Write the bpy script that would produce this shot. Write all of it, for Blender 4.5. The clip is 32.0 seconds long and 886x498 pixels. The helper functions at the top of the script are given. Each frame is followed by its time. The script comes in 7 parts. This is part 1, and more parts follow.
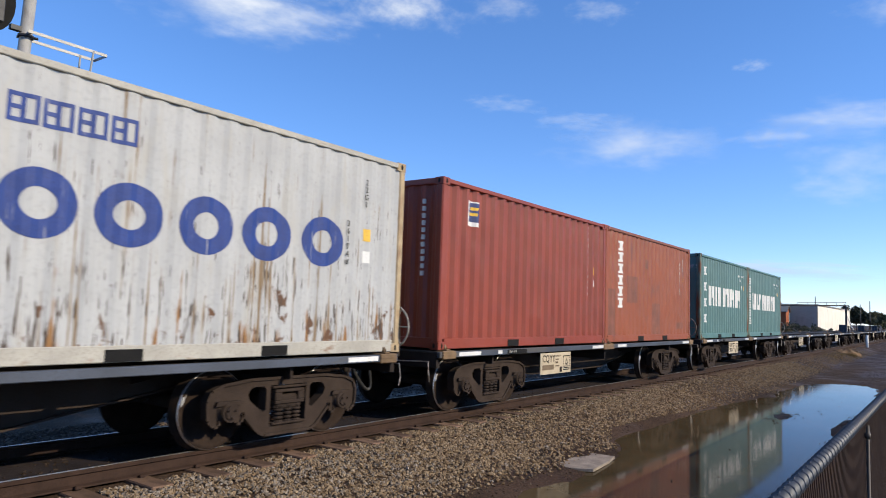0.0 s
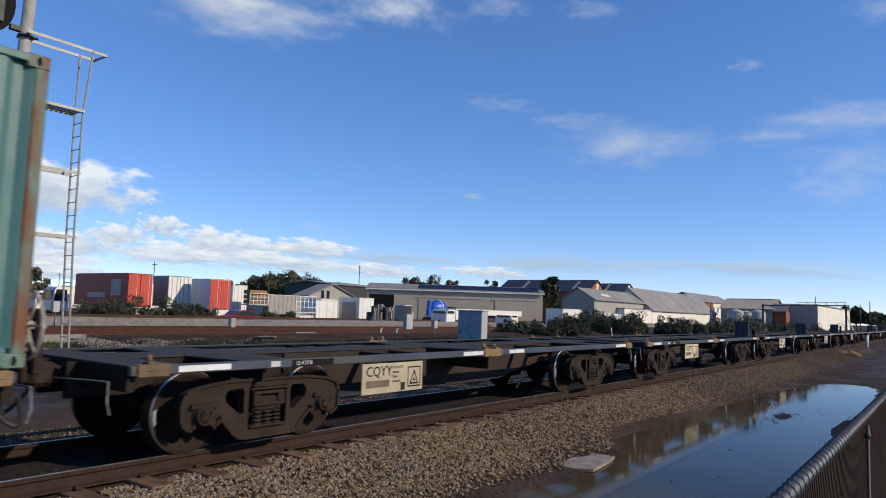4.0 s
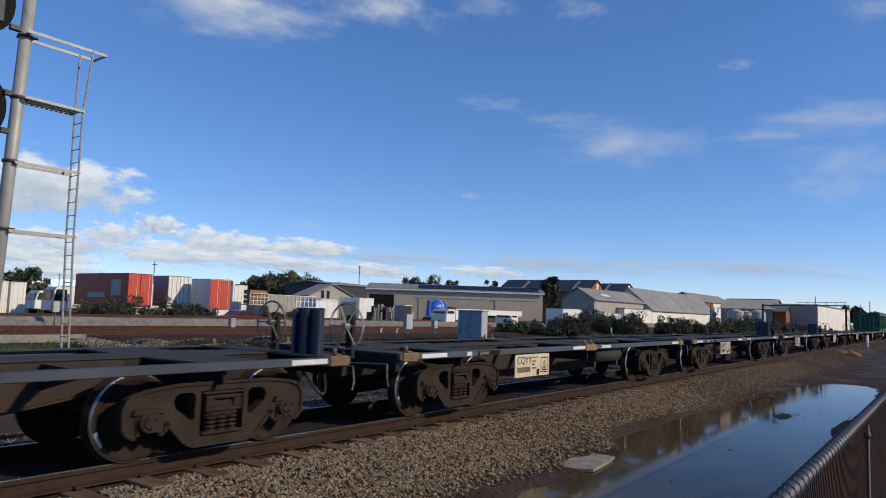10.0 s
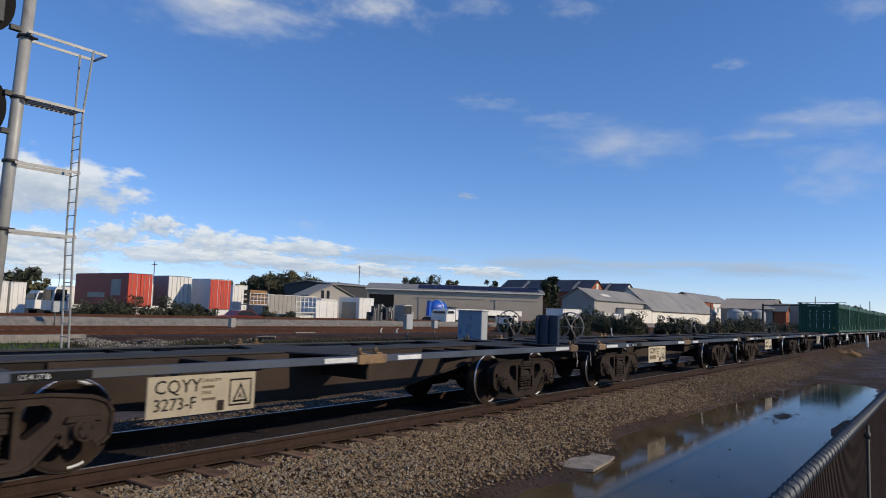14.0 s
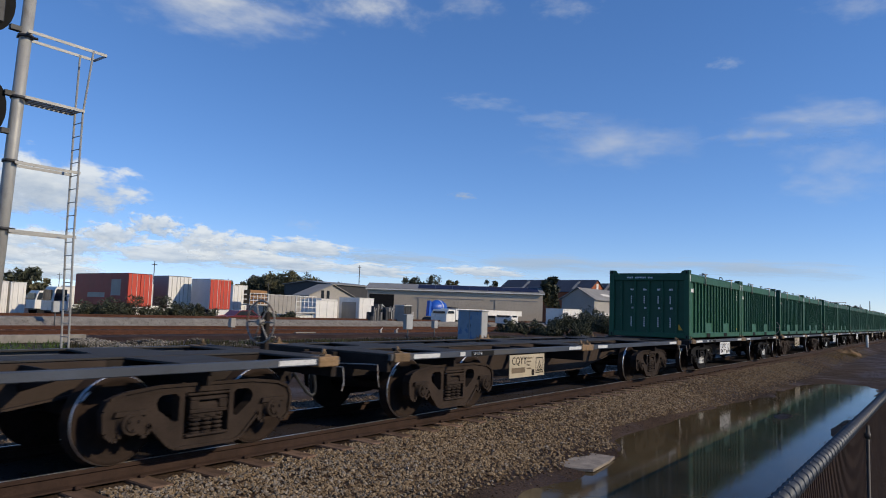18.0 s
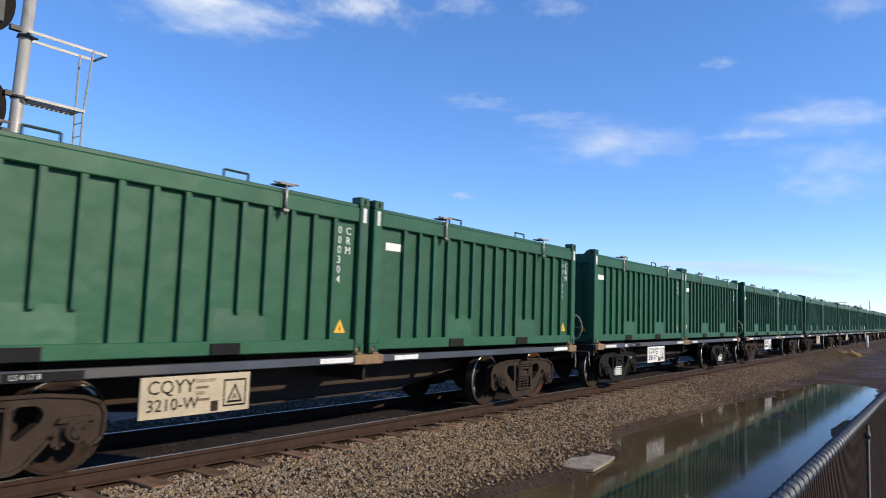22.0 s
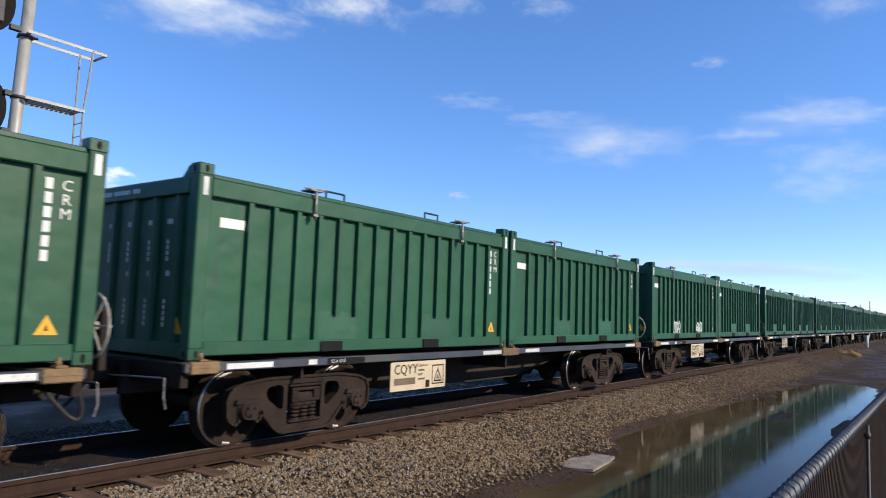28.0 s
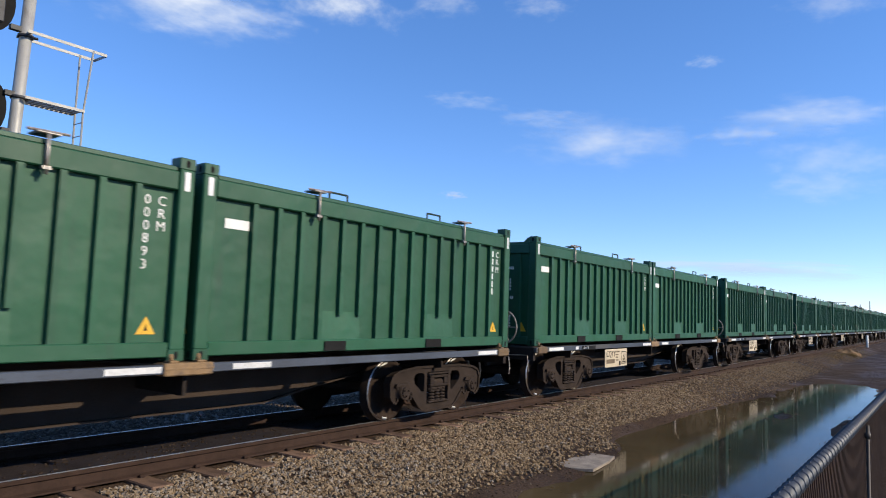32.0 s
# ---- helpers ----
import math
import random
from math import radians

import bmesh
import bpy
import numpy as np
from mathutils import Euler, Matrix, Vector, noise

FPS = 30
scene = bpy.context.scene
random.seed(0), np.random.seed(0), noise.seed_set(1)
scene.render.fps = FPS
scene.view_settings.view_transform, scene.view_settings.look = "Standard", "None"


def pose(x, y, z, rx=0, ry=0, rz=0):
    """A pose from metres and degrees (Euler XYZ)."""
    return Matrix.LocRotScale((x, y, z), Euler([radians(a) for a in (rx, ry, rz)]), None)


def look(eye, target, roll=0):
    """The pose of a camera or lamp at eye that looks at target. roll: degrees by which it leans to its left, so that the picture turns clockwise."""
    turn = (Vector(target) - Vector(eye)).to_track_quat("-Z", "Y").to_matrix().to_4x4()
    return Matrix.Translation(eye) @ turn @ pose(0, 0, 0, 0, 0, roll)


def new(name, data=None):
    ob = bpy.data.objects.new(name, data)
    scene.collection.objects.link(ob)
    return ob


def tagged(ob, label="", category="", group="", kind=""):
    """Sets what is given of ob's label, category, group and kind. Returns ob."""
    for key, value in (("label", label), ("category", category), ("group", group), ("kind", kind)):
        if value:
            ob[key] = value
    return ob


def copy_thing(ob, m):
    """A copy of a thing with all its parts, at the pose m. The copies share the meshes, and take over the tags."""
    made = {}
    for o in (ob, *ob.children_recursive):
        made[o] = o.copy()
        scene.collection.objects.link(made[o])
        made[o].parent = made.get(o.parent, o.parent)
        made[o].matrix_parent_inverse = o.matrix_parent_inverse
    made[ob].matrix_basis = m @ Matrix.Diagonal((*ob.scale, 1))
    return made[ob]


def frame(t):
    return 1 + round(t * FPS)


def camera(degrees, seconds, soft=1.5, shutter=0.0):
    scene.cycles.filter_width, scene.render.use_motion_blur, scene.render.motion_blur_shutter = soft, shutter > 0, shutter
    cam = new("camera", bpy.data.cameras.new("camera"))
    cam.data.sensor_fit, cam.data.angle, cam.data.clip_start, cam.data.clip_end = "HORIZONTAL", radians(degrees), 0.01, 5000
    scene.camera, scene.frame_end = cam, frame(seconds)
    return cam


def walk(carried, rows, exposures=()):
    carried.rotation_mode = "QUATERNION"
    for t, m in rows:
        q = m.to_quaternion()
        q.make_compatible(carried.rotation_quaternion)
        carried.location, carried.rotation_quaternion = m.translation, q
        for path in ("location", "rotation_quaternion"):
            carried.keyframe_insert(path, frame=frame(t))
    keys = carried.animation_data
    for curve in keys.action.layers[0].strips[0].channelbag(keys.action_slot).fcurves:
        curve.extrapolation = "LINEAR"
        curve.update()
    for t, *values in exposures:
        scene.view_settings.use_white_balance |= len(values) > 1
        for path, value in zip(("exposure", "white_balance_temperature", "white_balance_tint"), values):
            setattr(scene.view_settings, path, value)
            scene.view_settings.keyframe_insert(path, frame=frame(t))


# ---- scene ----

from collections import defaultdict

# ================= camera =================
SECONDS = 32.0
cam = camera(65.5, SECONDS, soft=1.0, shutter=0.12)
EYE = pose(0, -7.29, 1.577, 95.129, 0, -53.54) @ pose(0, 0, 0, 0, 0, 1.949)
walk(cam, [(0.0, EYE), (SECONDS, EYE)],
     exposures=[(0, 0.39, 6780, 6), (2.5, 0.39, 6780, 6), (3.3, 0.21, 6780, 6), (4.2, -0.07, 6780, 6), (6, -0.17, 6780, 6), (18, -0.19, 6780, 6), (19.2, -0.17, 6780, 6), (20, 0.01, 6780, 6), (21, 0.29, 6780, 6), (22.5, 0.39, 6780, 6), (32, 0.39, 6780, 6)])

# ================= sky and sun =================
SUN_DIR = Vector((0.29, -0.82, 0.47)).normalized()
world = bpy.data.worlds.new("sky")
scene.world = world
world.use_nodes = True
wn = world.node_tree.nodes
sky = wn.new("ShaderNodeTexSky")
sky.sky_type = "NISHITA"
sky.sun_disc = False
sky.sun_elevation = math.asin(SUN_DIR.z)
sky.sun_rotation = math.atan2(SUN_DIR.x, SUN_DIR.y)
sky.air_density, sky.dust_density, sky.ozone_density = 0.72, 0.0, 3.0
sat = wn.new("ShaderNodeHueSaturation")
sat.inputs["Saturation"].default_value = 1.21
tint = wn.new("ShaderNodeMix")
tint.data_type, tint.blend_type = "RGBA", "MULTIPLY"
tint.inputs[0].default_value = 1.0
tint.inputs[7].default_value = (1.37, 1.40, 1.71, 1)
soften = wn.new("ShaderNodeGamma")
soften.inputs["Gamma"].default_value = 0.78
world.node_tree.links.new(sky.outputs[0], soften.inputs["Color"])
world.node_tree.links.new(soften.outputs[0], tint.inputs[6])
world.node_tree.links.new(tint.outputs[2], sat.inputs["Color"])
world.node_tree.links.new(sat.outputs[0], wn["Background"].inputs[0])
wn["Background"].inputs[1].default_value = 0.15
sun = new("sun", bpy.data.lights.new("sun", "SUN"))
sun.data.energy, sun.data.angle, sun.data.color = 4.1, radians(0.53), (1.0, 0.86, 0.69)
sun.matrix_world = look(SUN_DIR * 50, (0, 0, 0))


# ================= materials =================
def mat(name, col, rough=0.6, metal=0.0, var=0.2, scale=3.0, fine=45.0, bump=0.15, stain=None, amount=0.0,
        stain_scale=(4, 4, 4), sharp=0.12, vary=0.0, emit=0.0, fine_var=0.12, coat=0.0):
    """Painted, stained or grainy surface: a base colour varied at two scales, an optional stain, and fine relief."""
    m = bpy.data.materials.new(name)
    m.use_nodes = True
    n, l = m.node_tree.nodes, m.node_tree.links
    b = n["Principled BSDF"]
    tc = n.new("ShaderNodeTexCoord")

    def noisy(sc, det, vec=None):
        t = n.new("ShaderNodeTexNoise")
        t.inputs["Scale"].default_value, t.inputs["Detail"].default_value = sc, det
        l.new(vec or tc.outputs["Object"], t.inputs["Vector"])
        return t.outputs["Fac"]

    def mix(a, bb, fac, kind="MIX"):
        x = n.new("ShaderNodeMix")
        x.data_type, x.blend_type = "RGBA", kind
        for sock, v in ((x.inputs["Factor"], fac), (x.inputs[6], a), (x.inputs[7], bb)):
            if isinstance(v, bpy.types.NodeSocket):
                l.new(v, sock)
            else:
                sock.default_value = v if sock.type == "VALUE" else (*v[:3], 1)
        return x.outputs[2]

    def ramp(fac, lo, hi):
        r = n.new("ShaderNodeMapRange")
        r.inputs[1].default_value, r.inputs[2].default_value = lo, hi
        l.new(fac, r.inputs[0])
        return r.outputs[0]

    dark = tuple(c * (1 - var) for c in col)
    light = tuple(min(1, c * (1 + var)) for c in col)
    c = mix(dark, light, ramp(noisy(scale, 4), 0.3, 0.7))
    c = mix(c, tuple(x * (1 - 3 * fine_var) for x in col), ramp(noisy(fine, 3), 0.5, 0.85))
    if vary:
        oi = n.new("ShaderNodeObjectInfo")
        hs = n.new("ShaderNodeHueSaturation")
        l.new(ramp(oi.outputs["Random"], 0.0, 1.0), hs.inputs["Value"])
        hs.inputs["Value"].links[0].from_node.inputs[3].default_value = 1 - vary
        hs.inputs["Value"].links[0].from_node.inputs[4].default_value = 1 + vary
        l.new(c, hs.inputs["Color"])
        c = hs.outputs[0]
    r = noisy(scale * 2.5, 3)
    if stain is not None:
        mp = n.new("ShaderNodeMapping")
        mp.inputs["Scale"].default_value = stain_scale
        l.new(tc.outputs["Object"], mp.inputs["Vector"])
        s = ramp(noisy(1.0, 6, mp.outputs[0]), 1 - amount, 1 - amount + sharp)
        c = mix(c, stain, s)
    l.new(c, b.inputs["Base Color"])
    rr = n.new("ShaderNodeMapRange")
    rr.inputs[3].default_value, rr.inputs[4].default_value = max(0.02, rough - 0.1), min(1, rough + 0.12)
    l.new(r, rr.inputs[0])
    l.new(rr.outputs[0], b.inputs["Roughness"])
    b.inputs["Metallic"].default_value = metal
    if rough > 0.7:
        b.inputs["Specular IOR Level"].default_value = 0.2
    b.inputs["Coat Weight"].default_value = coat
    if bump:
        bp = n.new("ShaderNodeBump")
        bp.inputs["Strength"].default_value, bp.inputs["Distance"].default_value = bump, 0.01
        l.new(noisy(fine, 5), bp.inputs["Height"])
        l.new(bp.outputs[0], b.inputs["Normal"])
    if emit:
        l.new(c, b.inputs["Emission Color"])
        b.inputs["Emission Strength"].default_value = emit
    return m


RUST = (0.12, 0.047, 0.018)
M = {}
M["green"] = mat("green_paint", (0.0050, 0.068, 0.0285), 0.58, var=0.12, scale=1.3, fine=30, bump=0.06, stain=(0.0136, 0.0476, 0.0272), amount=0.40, stain_scale=(5, 5, 0.8), sharp=0.25, vary=0.12, fine_var=0.05)
M["green_dark"] = mat("green_steel", (0.0060, 0.060, 0.026), 0.5, var=0.15, scale=2, bump=0.08, vary=0.1)
M["lid"] = mat("green_lid", (0.0055, 0.064, 0.027), 0.5, var=0.15, scale=1.5, bump=0.05)
M["clamp"] = mat("galvanised_clamp", (0.336, 0.304, 0.272), 0.45, metal=0.6, var=0.25, scale=15, stain=RUST, amount=0.42, stain_scale=(14, 14, 14))
M["handle"] = mat("dark_handle", (0.0136, 0.034, 0.0272), 0.5, var=0.2)
M["white_paint"] = mat("white_marking", (0.663, 0.663, 0.6375), 0.6, var=0.06, scale=6, fine_var=0.05)
M["triangle"] = mat("amber_sign", (0.68, 0.376, 0.024), 0.5, var=0.08, scale=8)
M["black"] = mat("black_paint", (0.01, 0.01, 0.01), 0.9, var=0.3)
M["white_box"] = mat("chalky_white_paint", (0.375, 0.385, 0.385), 0.7, var=0.10, scale=1.2, fine=20, bump=0.12, stain=(0.368, 0.3542, 0.3128), amount=0.45, stain_scale=(5, 5, 0.8), sharp=0.2, fine_var=0.06)
M["rusty_post"] = mat("rusty_cream_post", (0.374, 0.2856, 0.17), 0.7, var=0.2, scale=5, stain=(0.136, 0.0476, 0.0136), amount=0.52, stain_scale=(5, 5, 1.6), sharp=0.2)
M["blue_mark"] = mat("blue_marking", (0.007, 0.034, 0.185), 0.65, var=0.15, scale=5, stain=(0.34, 0.34, 0.34), amount=0.36, stain_scale=(16, 16, 2.0), sharp=0.1)
M["red_box"] = mat("oxide_red_paint", (0.215, 0.033, 0.0135), 0.5, var=0.12, scale=1.0, bump=0.08, stain=(0.272, 0.0884, 0.051), amount=0.30, stain_scale=(3, 3, 2), sharp=0.3, fine_var=0.05)
M["orange_box"] = mat("faded_red_paint", (0.232, 0.052, 0.015), 0.55, var=0.12, scale=1.0, bump=0.08, stain=(0.136, 0.0408, 0.0272), amount=0.37, stain_scale=(2.2, 2.2, 1.3), sharp=0.12, fine_var=0.05)
M["cyan_box"] = mat("faded_green_blue_paint", (0.064, 0.155, 0.150), 0.5, var=0.10, scale=1.0, bump=0.06, stain=(0.0544, 0.1156, 0.102), amount=0.36, stain_scale=(7, 7, 1.2), sharp=0.15, fine_var=0.05)
M["cyan_post"] = mat("rusty_green_post", (0.102, 0.1632, 0.1292), 0.65, var=0.2, scale=4, stain=(0.1292, 0.0442, 0.0136), amount=0.56, stain_scale=(6, 6, 1.5), sharp=0.15)
M["sill"] = mat("blue_grey_steel", (0.0422, 0.0535, 0.076), 0.6, metal=0.0, var=0.25, scale=1.5, bump=0.08, stain=(0.0578, 0.0558, 0.0544), amount=0.47, stain_scale=(0.8, 5, 5), sharp=0.12, vary=0.25)
M["under"] = mat("grimy_underframe", (0.021, 0.0155, 0.0125), 0.8, var=0.3, scale=3, bump=0.25, stain=(0.0306, 0.019, 0.0136), amount=0.45, stain_scale=(2, 2, 2), sharp=0.3)
M["deck"] = mat("worn_deck_steel", (0.0422, 0.0394, 0.0374), 0.8, metal=0.0, var=0.25, scale=2, bump=0.15, stain=(0.0272, 0.0238, 0.0218), amount=0.5, stain_scale=(2, 2, 2), sharp=0.3)
M["bogie"] = mat("brake_dust_steel", (0.031, 0.0215, 0.0165), 0.88, var=0.25, scale=5, bump=0.3, stain=(0.0422, 0.0299, 0.0224), amount=0.40, stain_scale=(4, 4, 4), sharp=0.25, vary=0.2)
M["wheel"] = mat("wheel_steel", (0.026, 0.0165, 0.012), 0.9, metal=0.0, var=0.3, scale=6, bump=0.15)
M["tread"] = mat("polished_tread", (0.62, 0.6, 0.58), 0.36, metal=0.9, var=0.1, bump=0.03)
M["bracket"] = mat("ochre_bracket", (0.1836, 0.1122, 0.051), 0.65, var=0.3, scale=6, stain=(0.0408, 0.034, 0.0306), amount=0.45, stain_scale=(6, 6, 6), sharp=0.2, vary=0.4)
M["board"] = mat("cream_board", (0.4836, 0.4056, 0.2808), 0.55, var=0.12, scale=4, stain=(0.234, 0.1638, 0.0936), amount=0.38, stain_scale=(5, 5, 3), sharp=0.3, vary=0.25)
M["board_white"] = mat("clean_white_board", (0.6375, 0.6375, 0.6205), 0.5, var=0.06, scale=4)
M["web"] = mat("dusty_web_steel", (0.042, 0.0295, 0.0225), 0.85, var=0.3, scale=1.2, bump=0.2, stain=(0.019, 0.0143, 0.0122), amount=0.46, stain_scale=(0.6, 2, 2.5), sharp=0.3)
M["reflector"] = mat("white_reflector", (0.612, 0.612, 0.595), 0.4, var=0.12, scale=8, vary=0.15)
M["faded_ink"] = mat("faded_ink", (0.136, 0.102, 0.068), 0.8, var=0.3)
M["yellow_tag"] = mat("yellow_tag", (0.64, 0.384, 0.024), 0.5)
M["hose"] = mat("rubber_hose", (0.02, 0.02, 0.02), 0.6)
M["galv"] = mat("galvanised_steel", (0.0714, 0.0782, 0.0884), 0.55, metal=0.3, var=0.15, scale=8, bump=0.1)
M["mast"] = mat("grey_mast_paint", (0.32, 0.312, 0.288), 0.5, metal=0.1, var=0.12, scale=3, stain=(0.16, 0.152, 0.136), amount=0.38, stain_scale=(6, 6, 2), sharp=0.2)
M["rail"] = mat("rusty_rail", (0.036, 0.0205, 0.0145), 0.85, metal=0.0, var=0.25, scale=6, bump=0.2)
M["hand_wheel"] = mat("pale_wheel_paint", (0.2312, 0.2108, 0.1836), 0.6, var=0.25, scale=8, stain=RUST, amount=0.42, stain_scale=(9, 9, 9), vary=0.5)
M["rail_top"] = mat("polished_rail_head", (0.55, 0.53, 0.5), 0.4, metal=0.9, var=0.1, bump=0.02)
M["sleeper"] = mat("weathered_timber", (0.150, 0.094, 0.064), 0.9, var=0.3, scale=4, fine=70, bump=0.5, stain=(0.06, 0.038, 0.026), amount=0.45, stain_scale=(9, 2, 9), sharp=0.25, vary=0.3)


def dents(m, scale, strength):
    """Shallow waves and knocks pressed into thin sheet steel."""
    n, l = m.node_tree.nodes, m.node_tree.links
    tc = n.new("ShaderNodeTexCoord")
    t = n.new("ShaderNodeTexNoise")
    t.inputs["Scale"].default_value, t.inputs["Detail"].default_value = scale, 2
    l.new(tc.outputs["Object"], t.inputs["Vector"])
    bp = n.new("ShaderNodeBump")
    bp.inputs["Strength"].default_value, bp.inputs["Distance"].default_value = strength, 0.12
    l.new(t.outputs["Fac"], bp.inputs["Height"])
    fine = [k for k in n if k.bl_idname == "ShaderNodeBump" and k != bp][0]
    l.new(bp.outputs[0], fine.inputs["Normal"])


for key, sc, st in (("green", 2.6, 0.20), ("white_box", 2.0, 0.25), ("red_box", 1.6, 0.25), ("orange_box", 1.8, 0.3), ("cyan_box", 1.6, 0.22)):
    dents(M[key], sc, st)


M["cream_rail"] = mat("cream_rail_paint", (0.36, 0.345, 0.30), 0.7, var=0.15, scale=3, stain=(0.17, 0.08, 0.03), amount=0.36, stain_scale=(3, 3, 6), sharp=0.12)


def rust_runs(m):
    """Rust that has run down thin sheet steel from scrapes, thicker and blotchier low down where water stands."""
    n, l = m.node_tree.nodes, m.node_tree.links
    b = n["Principled BSDF"]
    old = b.inputs["Base Color"].links[0].from_socket
    tc = n.new("ShaderNodeTexCoord")
    sep = n.new("ShaderNodeSeparateXYZ")
    l.new(tc.outputs["Object"], sep.inputs[0])
    patch = n.new("ShaderNodeTexNoise")
    patch.inputs["Scale"].default_value, patch.inputs["Detail"].default_value = 1.7, 3
    l.new(tc.outputs["Object"], patch.inputs["Vector"])
    uneven = n.new("ShaderNodeMath")
    uneven.operation = "MULTIPLY_ADD"
    uneven.inputs[1].default_value, uneven.inputs[2].default_value = 0.45, -0.225
    l.new(patch.outputs["Fac"], uneven.inputs[0])
    for scale, lo, width, by, col in (((24, 24, 0.40), 0.705, 0.10, -0.050, (0.20, 0.135, 0.07)), ((9, 9, 0.9), 0.712, 0.07, -0.11, (0.22, 0.105, 0.03)),
                                      ((5.5, 5.5, 4.5), 0.725, 0.05, -0.14, (0.10, 0.045, 0.018)), ((42, 42, 3.0), 0.725, 0.03, -0.070, (0.05, 0.033, 0.022))):
        mp = n.new("ShaderNodeMapping")
        mp.inputs["Scale"].default_value = scale
        l.new(tc.outputs["Object"], mp.inputs["Vector"])
        t = n.new("ShaderNodeTexNoise")
        t.inputs["Scale"].default_value, t.inputs["Detail"].default_value = 1.0, 5
        l.new(mp.outputs[0], t.inputs["Vector"])
        low = n.new("ShaderNodeMath")
        low.operation = "MULTIPLY_ADD"
        l.new(sep.outputs[2], low.inputs[0])
        low.inputs[1].default_value = by
        both = n.new("ShaderNodeMath")
        l.new(t.outputs["Fac"], both.inputs[0])
        l.new(uneven.outputs[0], both.inputs[1])
        l.new(both.outputs[0], low.inputs[2])
        r = n.new("ShaderNodeMapRange")
        r.inputs[1].default_value, r.inputs[2].default_value = lo - 0.16, lo - 0.16 + width
        l.new(low.outputs[0], r.inputs[0])
        x = n.new("ShaderNodeMix")
        x.data_type = "RGBA"
        l.new(r.outputs[0], x.inputs["Factor"])
        l.new(old, x.inputs[6])
        x.inputs[7].default_value = (*col, 1)
        old = x.outputs[2]
    l.new(old, b.inputs["Base Color"])


rust_runs(M["white_box"])


def ground_material():
    """Damp brown dirt with gravel specks, puddled fines and paler dry patches; ballast near the rails."""
    m = bpy.data.materials.new("damp_gravelly_dirt")
    m.use_nodes = True
    n, l = m.node_tree.nodes, m.node_tree.links
    b = n["Principled BSDF"]
    tc = n.new("ShaderNodeTexCoord")

    def noisy(sc, det):
        t = n.new("ShaderNodeTexNoise")
        t.inputs["Scale"].default_value, t.inputs["Detail"].default_value = sc, det
        l.new(tc.outputs["Object"], t.inputs["Vector"])
        return t.outputs["Fac"]

    def ramp(fac, lo, hi, a, c):
        r = n.new("ShaderNodeValToRGB")
        r.color_ramp.elements[0].position, r.color_ramp.elements[1].position = lo, hi
        r.color_ramp.elements[0].color, r.color_ramp.elements[1].color = (*a, 1), (*c, 1)
        l.new(fac, r.inputs[0])
        return r.outputs[0]
    base = ramp(noisy(0.35, 5), 0.35, 0.65, (0.040, 0.025, 0.017), (0.076, 0.050, 0.034))
    speck = ramp(noisy(38, 4), 0.45, 0.62, (0.6, 0.6, 0.6), (1.25, 1.2, 1.1))
    mx = n.new("ShaderNodeMix")
    mx.data_type, mx.blend_type = "RGBA", "MULTIPLY"
    mx.inputs[0].default_value = 1
    l.new(base, mx.inputs[6])
    l.new(speck, mx.inputs[7])
    l.new(mx.outputs[2], b.inputs["Base Color"])
    b.inputs["Specular IOR Level"].default_value = 0.12
    rg = n.new("ShaderNodeMapRange")
    rg.inputs[1].default_value, rg.inputs[2].default_value, rg.inputs[3].default_value, rg.inputs[4].default_value = 0.4, 0.6, 0.55, 0.95
    l.new(noisy(0.8, 3), rg.inputs[0])
    l.new(rg.outputs[0], b.inputs["Roughness"])
    bp = n.new("ShaderNodeBump")
    bp.inputs["Strength"].default_value, bp.inputs["Distance"].default_value = 0.7, 0.03
    l.new(noisy(24, 6), bp.inputs["Height"])
    l.new(bp.outputs[0], b.inputs["Normal"])
    return m


def stone_material(name, a, b_, c):
    """Stones whose colour changes from stone to stone."""
    m = bpy.data.materials.new(name)
    m.use_nodes = True
    n, l = m.node_tree.nodes, m.node_tree.links
    g = n.new("ShaderNodeNewGeometry")
    r = n.new("ShaderNodeValToRGB")
    r.color_ramp.elements.new(0.5)
    for k, (p, col) in enumerate(((0.0, a), (0.5, b_), (1.0, c))):
        r.color_ramp.elements[k].position, r.color_ramp.elements[k].color = p, (*col, 1)
    l.new(g.outputs["Random Per Island"], r.inputs[0])
    l.new(r.outputs[0], n["Principled BSDF"].inputs["Base Color"])
    n["Principled BSDF"].inputs["Roughness"].default_value = 0.9
    n["Principled BSDF"].inputs["Specular IOR Level"].default_value = 0.12
    return m


M["ground"] = ground_material()
M["stone"] = stone_material("ballast_stone", (0.108, 0.073, 0.043), (0.192, 0.135, 0.080), (0.280, 0.212, 0.138))
M["stone_far"] = stone_material("pale_ballast_stone", (0.102, 0.0884, 0.0714), (0.1836, 0.1632, 0.1394), (0.272, 0.2482, 0.2142))
M["stone_dark"] = stone_material("dark_ballast_stone", (0.014, 0.0095, 0.007), (0.028, 0.0195, 0.0145), (0.05, 0.037, 0.029))
M["stone_grey"] = stone_material("grey_ballast_stone", (0.106, 0.086, 0.067), (0.178, 0.147, 0.115), (0.272, 0.233, 0.190))
M["stone_side"] = stone_material("dusty_ballast_stone", (0.048, 0.035, 0.025), (0.098, 0.073, 0.054), (0.160, 0.126, 0.096))
M["pebble"] = stone_material("dirt_pebble", (0.0272, 0.019, 0.0136), (0.0612, 0.0442, 0.0306), (0.1292, 0.102, 0.0748))

